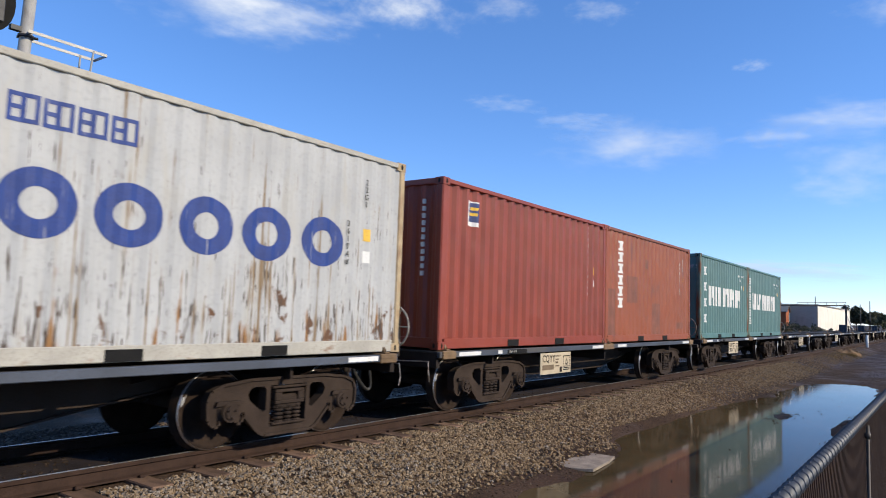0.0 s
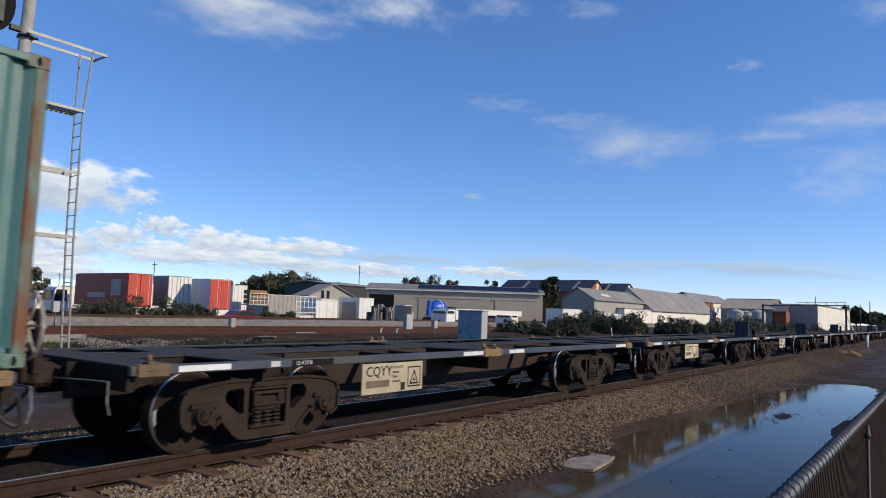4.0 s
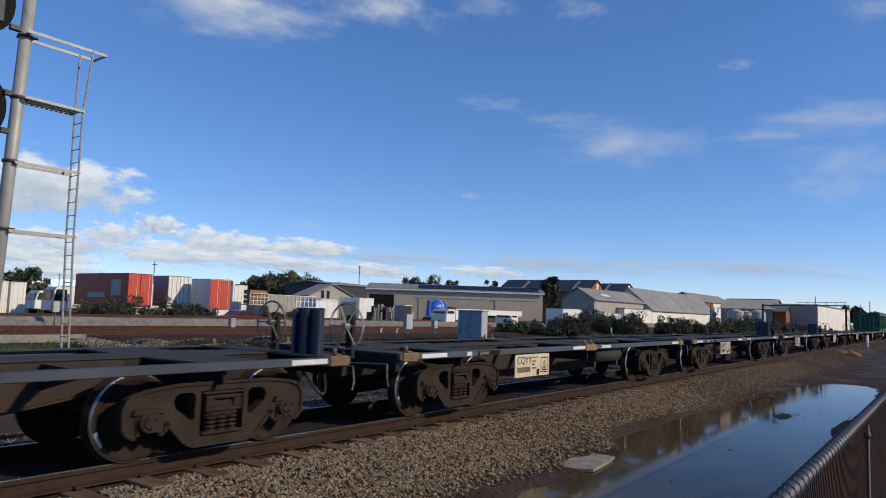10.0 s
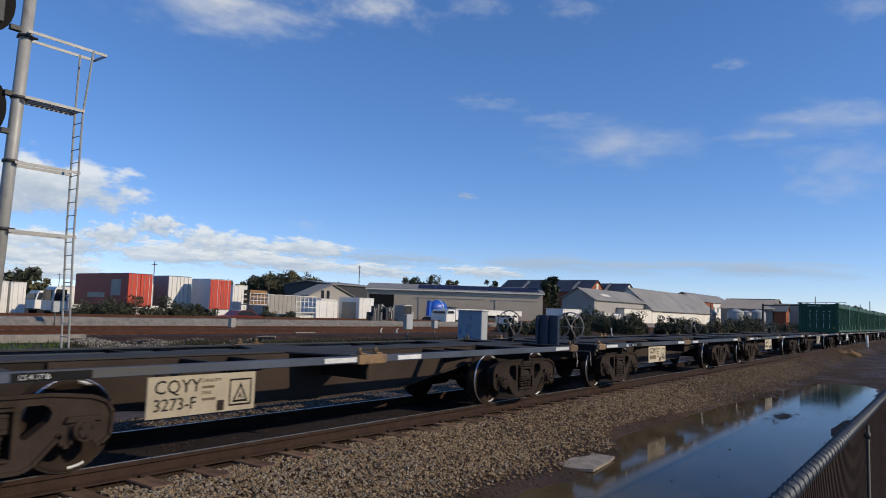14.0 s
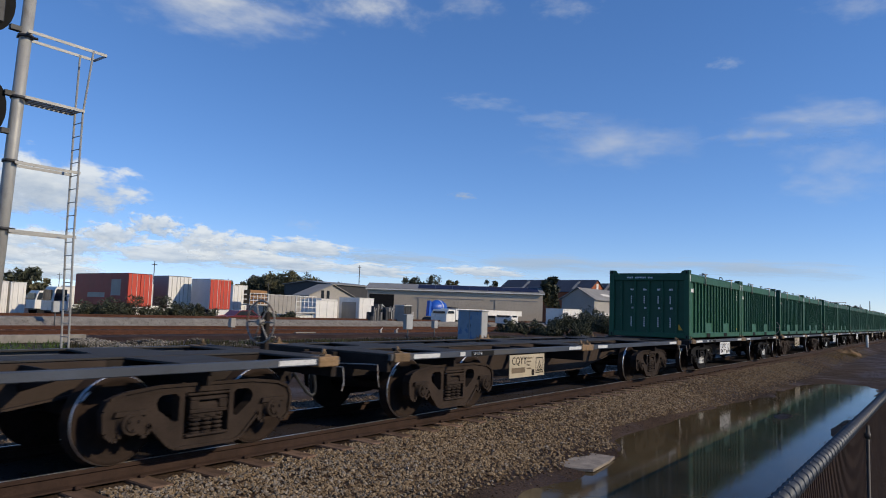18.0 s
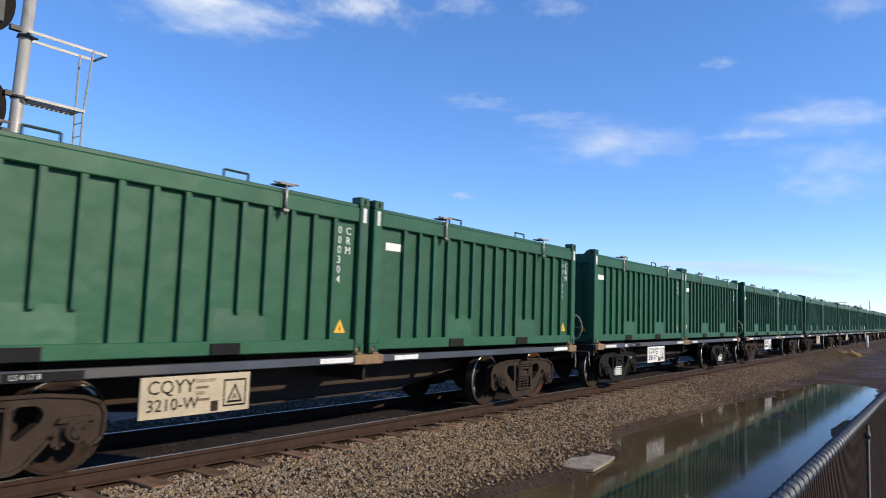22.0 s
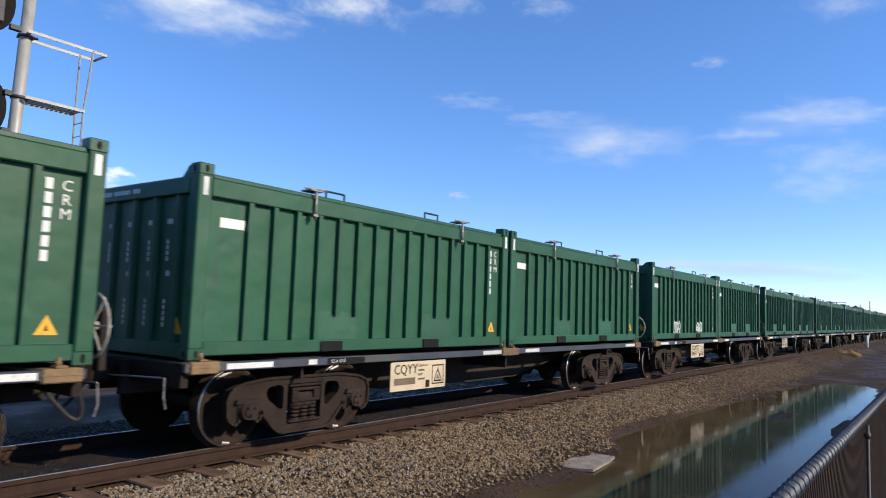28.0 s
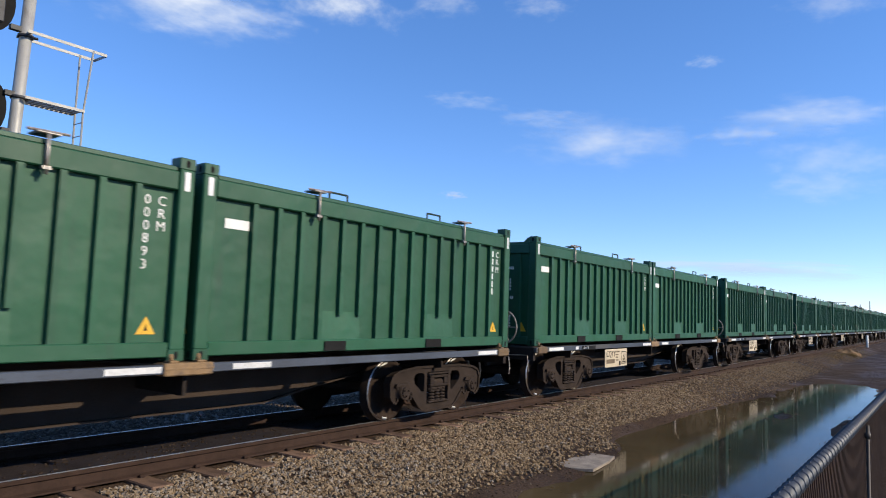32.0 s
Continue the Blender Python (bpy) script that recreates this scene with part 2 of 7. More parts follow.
water = mat("muddy_water", (0.074, 0.055, 0.030), 0.0, var=0.35, scale=0.7, fine=6, bump=0.04, fine_var=0.03)
_b = water.node_tree.nodes["Principled BSDF"]
_b.inputs["IOR"].default_value = 1.125
M["water"] = water


# ================= mesh helpers =================
def box(bm, a, b, mi=0, bev=0.0):
    x0, y0, z0 = a
    x1, y1, z1 = b
    v = [bm.verts.new(p) for p in ((x0, y0, z0), (x1, y0, z0), (x1, y1, z0), (x0, y1, z0), (x0, y0, z1), (x1, y0, z1), (x1, y1, z1), (x0, y1, z1))]
    fs = [bm.faces.new([v[i] for i in q]) for q in ((0, 3, 2, 1), (4, 5, 6, 7), (0, 1, 5, 4), (1, 2, 6, 5), (2, 3, 7, 6), (3, 0, 4, 7))]
    for f in fs:
        f.material_index = mi
    if bev:
        es = {e for f in fs for e in f.edges}
        for f in bmesh.ops.bevel(bm, geom=list(es), offset=bev, segments=1, affect="EDGES", profile=0.5)["faces"]:
            f.material_index = mi
    return v


def prism(bm, pts, axis, lo, hi, mi=0):
    """A polygon given in the two other axes, drawn out along axis from lo to hi."""
    def at(p, h):
        return {"x": (h, p[0], p[1]), "y": (p[0], h, p[1]), "z": (p[0], p[1], h)}[axis]
    a = [bm.verts.new(at(p, lo)) for p in pts]
    b = [bm.verts.new(at(p, hi)) for p in pts]
    k = len(pts)
    fs = [bm.faces.new(a), bm.faces.new(b[::-1])]
    for i in range(k):
        fs.append(bm.faces.new((a[i], b[i], b[(i + 1) % k], a[(i + 1) % k])))
    for f in fs:
        f.material_index = mi
    return a + b


def rod(bm, p, q, r, n=8, mi=0, r2=None):
    """A round bar from p to q."""
    p, q = Vector(p), Vector(q)
    d = (q - p).normalized()
    s = d.cross(Vector((0, 0, 1)) if abs(d.z) < 0.9 else Vector((1, 0, 0))).normalized()
    u = d.cross(s)
    r2 = r if r2 is None else r2
    a = [bm.verts.new(p + (s * math.cos(i * math.tau / n) + u * math.sin(i * math.tau / n)) * r) for i in range(n)]
    b = [bm.verts.new(q + (s * math.cos(i * math.tau / n) + u * math.sin(i * math.tau / n)) * r2) for i in range(n)]
    fs = [bm.faces.new(a), bm.faces.new(b[::-1])]
    for i in range(n):
        f = bm.faces.new((a[i], b[i], b[(i + 1) % n], a[(i + 1) % n]))
        f.smooth = n > 6
        fs.append(f)
    for f in fs:
        f.material_index = mi


def tube(bm, pts, r, n=6, mi=0):
    for p, q in zip(pts, pts[1:]):
        rod(bm, p, q, r, n, mi)


def lathe(bm, prof, n, centre=(0, 0, 0), mi=None):
    """Profile of (radius, y) turned about the y axis; mi: material of each step."""
    rings = []
    for r, y in prof:
        rings.append([bm.verts.new((centre[0] + r * math.cos(i * math.tau / n), centre[1] + y, centre[2] + r * math.sin(i * math.tau / n))) for i in range(n)])
    for k in range(len(prof) - 1):
        for i in range(n):
            f = bm.faces.new((rings[k][i], rings[k][(i + 1) % n], rings[k + 1][(i + 1) % n], rings[k + 1][i]))
            f.smooth = True
            f.material_index = mi[k] if mi else 0
    for ring in (rings[0], rings[-1]):
        bm.faces.new(ring).material_index = mi[0] if mi else 0


def part(name, bm, material, parent=None, label="", smooth=False, at=None):
    """Link a bmesh as one mesh object under a thing or under a part."""
    bmesh.ops.recalc_face_normals(bm, faces=bm.faces)
    me = bpy.data.meshes.new(name)
    bm.to_mesh(me)
    bm.free()
    for m in (material if isinstance(material, (list, tuple)) else [material]):
        me.materials.append(M[m] if isinstance(m, str) else m)
    if smooth:
        me.polygons.foreach_set("use_smooth", [True] * len(me.polygons))
    ob = new(name, me)
    ob.parent = parent
    if at is not None:
        ob.matrix_basis = at
    return tagged(ob, label)


def thing(name, label, category, m=None, group="", kind=""):
    ob = new(name)
    ob.empty_display_size = 0.2
    if m is not None:
        ob.matrix_basis = m
    return tagged(ob, label, category, group, kind)


def quick(name, a, b, material, parent, label="", bev=0.0):
    bm = bmesh.new()
    box(bm, a, b, 0, bev)
    return part(name, bm, material, parent, label)


_fonts = {}


def letters(text, size, vertical=False):
    """A flat mesh of the built-in font, in the xz plane, from its lower left corner (or top, if written downwards)."""
    key = (text, size, vertical)
    if key in _fonts:
        return _fonts[key]
    cu = bpy.data.curves.new("text", "FONT")
    cu.body, cu.size, cu.extrude = ("\n".join(text) if vertical else text), size, 0.002
    if vertical:
        cu.align_x, cu.space_line = "CENTER", 0.92
    cu.fill_mode = "BOTH"
    cu.resolution_u = 2
    ob = bpy.data.objects.new("text", cu)
    scene.collection.objects.link(ob)
    dg = bpy.context.evaluated_depsgraph_get()
    me = bpy.data.meshes.new_from_object(ob.evaluated_get(dg))
    me.transform(Matrix.Rotation(radians(90), 4, "X"))
    bpy.data.objects.remove(ob)
    bpy.data.curves.remove(cu)
    _fonts[key] = me
    return me


def write(name, text, size, material, parent, m, vertical=False):
    me = letters(text, size, vertical)
    if not me.materials:
        me.materials.append(M[material])
    elif me.materials[0] != M[material]:
        me = me.copy()
        me.materials.clear()
        me.materials.append(M[material])
    ob = new(name, me)
    ob.parent = parent
    ob.matrix_basis = m
    return tagged(ob, kind="stuff")


# ================= ground, track =================
WATER_Z = -0.50
PUDDLE = [(6.2, -3.85), (7.3, -3.5), (8.2, -3.42), (9.0, -3.42), (9.8, -3.38), (10.6, -3.2), (11.2, -2.8), (12.0, -2.5), (14.0, -2.55), (16.5, -2.75),
          (19.0, -2.95), (22.0, -3.2), (25.0, -3.3), (27.2, -3.5), (28.2, -4.2), (28.0, -5.0), (26.5, -5.25), (22, -5.45), (17, -5.6),
          (12.5, -5.75), (9.5, -5.9), (7.4, -5.8), (6.3, -5.2), (5.8, -4.4)]


def in_puddle(x, y):
    """Signed distance to the puddle's rim, positive inside."""
    best, inside = 1e9, False
    for (ax, ay), (bx, by) in zip(PUDDLE, PUDDLE[1:] + PUDDLE[:1]):
        if (ay > y) != (by > y) and x < (bx - ax) * (y - ay) / (by - ay) + ax:
            inside = not inside
        t = max(0, min(1, ((x - ax) * (bx - ax) + (y - ay) * (by - ay)) / ((bx - ax) ** 2 + (by - ay) ** 2)))
        best = min(best, math.hypot(x - ax - t * (bx - ax), y - ay - t * (by - ay)))
    return best if inside else -best


def ground_z(x, y):
    """Height of the ground: the ballast bed under the track, the dirt beside it with its hollow, and flat land beyond."""
    near = -0.44 - 0.02 * noise.noise((x * 0.35, y * 0.35, 0)) + 0.03 * noise.noise((x * 1.3, y * 1.3, 3))
    far = -0.42 + 0.05 * noise.noise((x * 0.2, y * 0.2, 5))
    if y < 0:
        z = near
        if -7.5 < y < -1.5 and 3 < x < 32:
            d = in_puddle(x, y) + 0.18 * noise.noise((x * 0.9, y * 0.9, 1)) + 0.1 * noise.noise((x * 3, y * 3, 2))
            z += 0.0 if d < -0.6 else -0.13 * min(1.0, (d + 0.6) / 1.1)
            isl = math.hypot((x - 16.9) / 1.3, (y + 4.22) / 0.36)
            z += 0.09 * max(0, 1 - isl) ** 0.5 * (1 + 0.5 * noise.noise((x * 4, y * 4, 9))) if isl < 1 else 0
            isl = math.hypot((x - 16.2) / 1.7, (y + 5.5) / 0.28)
            z += 0.10 * max(0, 1 - isl) ** 0.6 if isl < 1 else 0
    else:
        z = far
    bed = -0.185 + 0.012 * noise.noise((x * 2, y * 2, 4))
    a = abs(y)
    if a < 1.45:
        return bed
    if a < 2.75:
        t = (a - 1.45) / 1.3
        t = t * t * (3 - 2 * t) * 0.6 + t * 0.4
        return bed * (1 - t) + z * t
    return z


def build_ground():
    def steps(stops):
        out = []
        for (a, s), (b, _) in zip(stops, stops[1:]):
            k = max(1, round((b - a) / s))
            out += [a + (b - a) * i / k for i in range(k)]
        return out + [stops[-1][0]]
    xs = steps([(-2500, 500), (-100, 20), (-20, 2), (0, 0.22), (30, 0.7), (60, 4), (200, 40), (600, 500), (4000, 500)])
    ys = steps([(-2500, 500), (-100, 15), (-12, 0.6), (-7.5, 0.16), (-1.2, 0.4), (1.2, 0.25), (3, 1.2), (12, 6), (60, 30), (300, 300), (4000, 500)])
    verts = [(x, y, ground_z(x, y)) for y in ys for x in xs]
    w = len(xs)
    faces = [(j * w + i, j * w + i + 1, (j + 1) * w + i + 1, (j + 1) * w + i) for j in range(len(ys) - 1) for i in range(w - 1)]
    me = bpy.data.meshes.new("ground")
    me.from_pydata(verts, [], faces)
    me.polygons.foreach_set("use_smooth", [True] * len(me.polygons))
    me.materials.append(M["ground"])
    tagged(new("ground", me), "damp brown dirt and gravel ground beside the tracks", "ground", kind="structure")


build_ground()

bm = bmesh.new()
bm.faces.new([bm.verts.new((x, y, WATER_Z)) for x, y in [(5.0, -2.0), (5.0, -6.4), (29.5, -6.4), (29.5, -2.0)]])
tagged(part("water", bm, "water"), "still muddy brown rain puddle reflecting the sky and wagons", "puddle", kind="structure")


bm = bmesh.new()
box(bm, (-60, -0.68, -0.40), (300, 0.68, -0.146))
M["oily_bed"] = mat("dark_track_bed", (0.019, 0.0125, 0.009), 0.95, var=0.4, scale=2.5, fine=30, bump=0.6)
tagged(part("track_bed", bm, "oily_bed"), "blackish-brown bed between the rails", "ballast bed", kind="structure")


def scatter(name, material, label, spots, size, category, seed, flat=0.7):
    """Many small angular stones joined in one mesh."""
    rng = np.random.RandomState(seed)
    base = np.array([(1, 0, 0), (-1, 0, 0), (0, 1, 0), (0, -1, 0), (0, 0, 1), (0, 0, -1)], float)
    tri = np.array([(0, 2, 4), (2, 1, 4), (1, 3, 4), (3, 0, 4), (2, 0, 5), (1, 2, 5), (3, 1, 5), (0, 3, 5)])
    k = len(spots)
    spots = np.array(spots)
    s = size * rng.uniform(0.6, 1.5, (k, 1, 1)) * rng.uniform(0.7, 1.25, (k, 1, 3)) * np.array([1, 1, flat])
    v = base[None] * s + rng.uniform(-0.22, 0.22, (k, 6, 3)) * size
    a = rng.uniform(0, math.tau, k)
    t = rng.uniform(-0.6, 0.6, k)
    c, sn = np.cos(a)[:, None], np.sin(a)[:, None]
    ct, st = np.cos(t)[:, None], np.sin(t)[:, None]
    x, y, z = v[..., 0], v[..., 1], v[..., 2]
    y, z = y * ct - z * st, y * st + z * ct
    v = np.stack([x * c - y * sn, x * sn + y * c, z], -1) + spots[:, None, :]
    f = (tri[None] + (np.arange(k) * 6)[:, None, None]).reshape(-1, 3)
    me = bpy.data.meshes.new(name)
    me.from_pydata(v.reshape(-1, 3).tolist(), [], f.tolist())
    me.materials.append(M[material])
    return tagged(new(name, me), label, category, kind="stuff")


def ballast():
    rng = random.Random(4)
    spots, grey = [], []
    for x0, x1, per in ((0.5, 9, 1150), (9, 18, 720), (18, 34, 300), (34, 60, 80)):
        for _ in range(int((x1 - x0) * 2.3 * per)):
            x, u = rng.uniform(x0, x1), rng.random()
            y = -0.95 - 2.2 * u
            if y > -1.27 and abs((x + 60 + 0.31) % 0.62 - 0.31) < 0.135 and rng.random() < 0.97:
                continue
            if y < -2.35 and rng.random() < (-2.35 - y) / 0.7 + 0.25 * noise.noise((x * 0.8, y, 7)):
                continue
            if in_puddle(x, y) > -0.15 and x < 30:
                continue
            pale = 0.75 - 0.11 * (x - 1.0) + 0.35 * noise.noise((x * 0.7, y * 0.9, 11))
            (grey if rng.random() < max(0.06, pale) else spots).append((x, y, ground_z(x, y) + 0.008))
    scatter("ballast", "stone", "loose brown and tan crushed ballast stones on the track shoulder", spots, 0.0225, "ballast", 1)
    scatter("grey_ballast", "stone_grey", "loose grey and brown crushed ballast stones on the track shoulder", grey, 0.0225, "ballast", 12)
    spots, side = [], []
    for x0, x1, per in ((0.5, 12, 230), (12, 30, 80), (30, 60, 15)):
        for _ in range(int((x1 - x0) * 4.6 * per)):
            x, y = rng.uniform(x0, x1), rng.uniform(-0.7, 3.9)
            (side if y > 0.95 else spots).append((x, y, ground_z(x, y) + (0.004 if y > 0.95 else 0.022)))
    scatter("ballast_between_rails", "stone_dark", "dark ballast stones between the rails", spots, 0.028, "ballast", 2)
    scatter("far_side_ballast", "stone_side", "dusty grey ballast stones beyond the far rail", side, 0.028, "ballast", 13)
    spots = []
    for _ in range(11000):
        x, y = 2 + 34 * rng.random() ** 1.6, rng.uniform(-6.4, -2.2)
        d = in_puddle(x, y)
        if d > -0.05 and ground_z(x, y) < WATER_Z:
            continue
        spots.append((x, y, ground_z(x, y) + 0.002))
    for cx, cy, sx, sy, n in ((16.9, -4.22, 0.6, 0.14, 200), (16.2, -5.6, 1.6, 0.12, 220), (13.0, -5.65, 1.6, 0.10, 140), (19.0, -4.6, 2.0, 0.25, 22), (10.5, -4.9, 2.0, 0.4, 18)):
        for _ in range(n):
            spots.append((rng.gauss(cx, sx), rng.gauss(cy, sy), WATER_Z + rng.uniform(-0.008, 0.004)))
    scatter("pebbles", "pebble", "scattered small pebbles on wet dirt", spots, 0.014, "gravel", 3)


ballast()


def track(name, y0, z0, x0, x1, label, near=(0, 40)):
    t = thing(name, label, "railway track", pose(0, y0, z0), kind="structure")
    for sy in (-1, 1):
        c = 0.7525 * sy
        bm = bmesh.new()
        prism(bm, [(c - 0.065, -0.155), (c + 0.065, -0.155), (c + 0.062, -0.14), (c + 0.012, -0.125), (c + 0.009, -0.045), (c + 0.034, -0.035), (c + 0.036, -0.006),
                   (c + 0.03, 0), (c - 0.03, 0), (c - 0.036, -0.006), (c - 0.034, -0.035), (c - 0.009, -0.045), (c - 0.012, -0.125), (c - 0.062, -0.14)], "x", x0, x1)
        box(bm, (x0, c - 0.006, 0), (x1, c + 0.024, 0.002), 1)
        part("rail", bm, ["rail", "rail_top"], t, "rust-brown rail with a bright worn head")
    bm = bmesh.new()
    box(bm, (-0.115, -1.25, -0.30), (0.115, 1.25, -0.157), 0, 0.012)
    first = part("sleeper", bm, "sleeper", t)
    me = first.data
    rng = random.Random(8)
    far = bmesh.new()
    x, one = x0, True
    while x < x1:
        if near[0] < x < near[1]:
            ob = first if one else new("sleeper", me)
            one = False
            ob.parent = t
            ob.matrix_basis = pose(x, rng.uniform(-0.05, 0.05), rng.uniform(-0.008, 0.004), 0, 0, rng.uniform(-1.2, 1.2))
        else:
            box(far, (x - 0.115, -1.25, -0.3), (x + 0.115, 1.25, -0.157))
        x += 0.62
    tagged(part("far_sleepers", far, "sleeper", t), kind="stuff")
    bm = bmesh.new()
    x = x0 + 0.02
    while x < near[1]:
        if x > near[0]:
            for c in (-0.7525 - 0.085, -0.7525 + 0.085, 0.7525 - 0.085, 0.7525 + 0.085):
                box(bm, (x - 0.03, c - 0.02, -0.16), (x + 0.03, c + 0.02, -0.125), 0, 0.008)
        x += 0.62
    tagged(part("rail_fastenings", bm, "rail", t), kind="stuff")
    return t


track("railway_track", 0, 0, -60, 420, "railway track with rusty rails on timber sleepers")

M["post_galv"] = mat("weathered_galvanised_post", (0.0578, 0.0476, 0.0381), 0.6, var=0.2, scale=6)
M["rusty_wire"] = mat("rusty_wire", (0.034, 0.020, 0.0145), 0.95, metal=0.0, var=0.3, scale=4)
# ================= fence beside the camera =================
fence = thing("chain_link_fence", "galvanised chain-link fence with a wire-wrapped top rail", "fence")
FY, FZ = -7.0, 1.215
bm = bmesh.new()
rod(bm, (-1.5, FY, FZ), (26, FY, FZ), 0.0180, 14)
part("top_rail", bm, "galv", fence, "galvanised pipe top rail")
bm = bmesh.new()
for i in range(140):
    x = 0.8 + i * 0.055 if i < 90 else 5.75 + (i - 90) * 0.11
    pts = [(x + 0.03 * k / 8, FY + 0.0192 * math.sin(k * math.tau / 8), FZ + 0.0192 * math.cos(k * math.tau / 8)) for k in range(9)]
    tube(bm, pts, 0.0022, 4)
tagged(part("tie_wire", bm, "galv", fence, "wire wrapped round the rail"), kind="stuff")
bm = bmesh.new()
for i in range(-30, 790):
    for s in (1, -1):
        x = i * 0.032
        h = 1.62
        rod(bm, (x, FY + 0.004 * s, FZ - 0.02), (x + s * h * 0.62, FY + 0.004 * s, FZ - 0.02 - h), 0.0066, 3)
tagged(part("wire_mesh", bm, "rusty_wire", fence, "diamond wire mesh"), kind="stuff")
for x in (-0.1, 3.15, 6.4, 9.65, 12.9, 16.15, 19.4, 22.6):
    bm = bmesh.new()
    rod(bm, (x, FY - 0.020, -0.6), (x, FY - 0.020, FZ - 0.02), 0.0065, 10)
    rod(bm, (x, FY - 0.020, FZ - 0.07), (x, FY - 0.020, FZ - 0.05), 0.011, 10)
    part("post", bm, "post_galv", fence, "thin weathered fence post")

# ================= the wagons =================
PITCH, CL, GAP = 13.15, 6.058, 0.10
DECK = 1.0


def lathe_z(bm, prof, n, centre):
    """Profile of (radius, z) turned about an upright axis."""
    rings = [[bm.verts.new((centre[0] + r * math.cos(i * math.tau / n), centre[1] + r * math.sin(i * math.tau / n), centre[2] + z)) for i in range(n)] for r, z in prof]
    for a, b in zip(rings, rings[1:]):
        for i in range(n):
            bm.faces.new((a[i], a[(i + 1) % n], b[(i + 1) % n], b[i])).smooth = True
    bm.faces.new(rings[0])
    bm.faces.new(rings[-1])


def side_frame(bm, y, t=0.13):
    """Cast side frame of a three-piece bogie with its two windows and spring opening, in the bogie's space."""
    half = [(1.00, 0.30), (1.07, 0.36), (1.085, 0.55), (1.04, 0.64), (0.90, 0.695), (0.55, 0.735)]
    low = [(0.96, 0.30), (0.94, 0.46), (0.74, 0.46), (0.72, 0.31), (0.675, 0.31), (0.645, 0.41), (0.42, 0.18), (0.34, 0.145)]
    outer = [(-x, z) for x, z in half] + half[::-1] + low + [(-x, z) for x, z in low[::-1]]
    holes = [[(-0.265, 0.235), (0.265, 0.235), (0.265, 0.67), (-0.265, 0.67)]]
    for s in (-1, 1):
        holes.append([(s * 0.325, 0.40), (s * 0.37, 0.385), (s * 0.55, 0.52), (s * 0.575, 0.59), (s * 0.55, 0.64), (s * 0.50, 0.665), (s * 0.36, 0.665), (s * 0.325, 0.63)])
    edges = []
    for loop in [outer] + holes:
        vs = [bm.verts.new((px, y - t / 2, pz)) for px, pz in loop]
        edges += [bm.edges.new((vs[i], vs[(i + 1) % len(vs)])) for i in range(len(vs))]
    fs = [g for g in bmesh.ops.triangle_fill(bm, edges=edges, use_beauty=True)["geom"] if isinstance(g, bmesh.types.BMFace)]
    ex = bmesh.ops.extrude_face_region(bm, geom=fs)["geom"]
    for v in ex:
        if isinstance(v, bmesh.types.BMVert):
            v.co.y += t
    s = -1 if y < 0 else 1
    o = y + s * t / 2
    for k in range(len(outer)):
        (ax, az), (bx, bz) = outer[k], outer[(k + 1) % len(outer)]
        n = Vector((bz - az, 0, ax - bx)).normalized() * 0.032
        prism(bm, [(ax, az), (bx, bz), (bx - n.x, bz - n.z), (ax - n.x, az - n.z)], "y", min(o, o + s * 0.022), max(o, o + s * 0.022))


def ring(parent, pts, w, y):
    """A painted outline of even width."""
    c = Vector((sum(p[0] for p in pts) / len(pts), sum(p[1] for p in pts) / len(pts)))
    k = 1.0 - w / min(((Vector(p) + Vector(q)) / 2 - c).length for p, q in zip(pts, pts[1:] + pts[:1]))
    bm = bmesh.new()
    o = [bm.verts.new((p[0], y, p[1])) for p in pts]
    i = [bm.verts.new((c.x + (p[0] - c.x) * k, y, c.y + (p[1] - c.y) * k)) for p in pts]
    for j in range(len(pts)):
        n = (j + 1) % len(pts)
        bm.faces.new((o[j], o[n], i[n], i[j]))
    return part("sign_outline", bm, "black", parent)


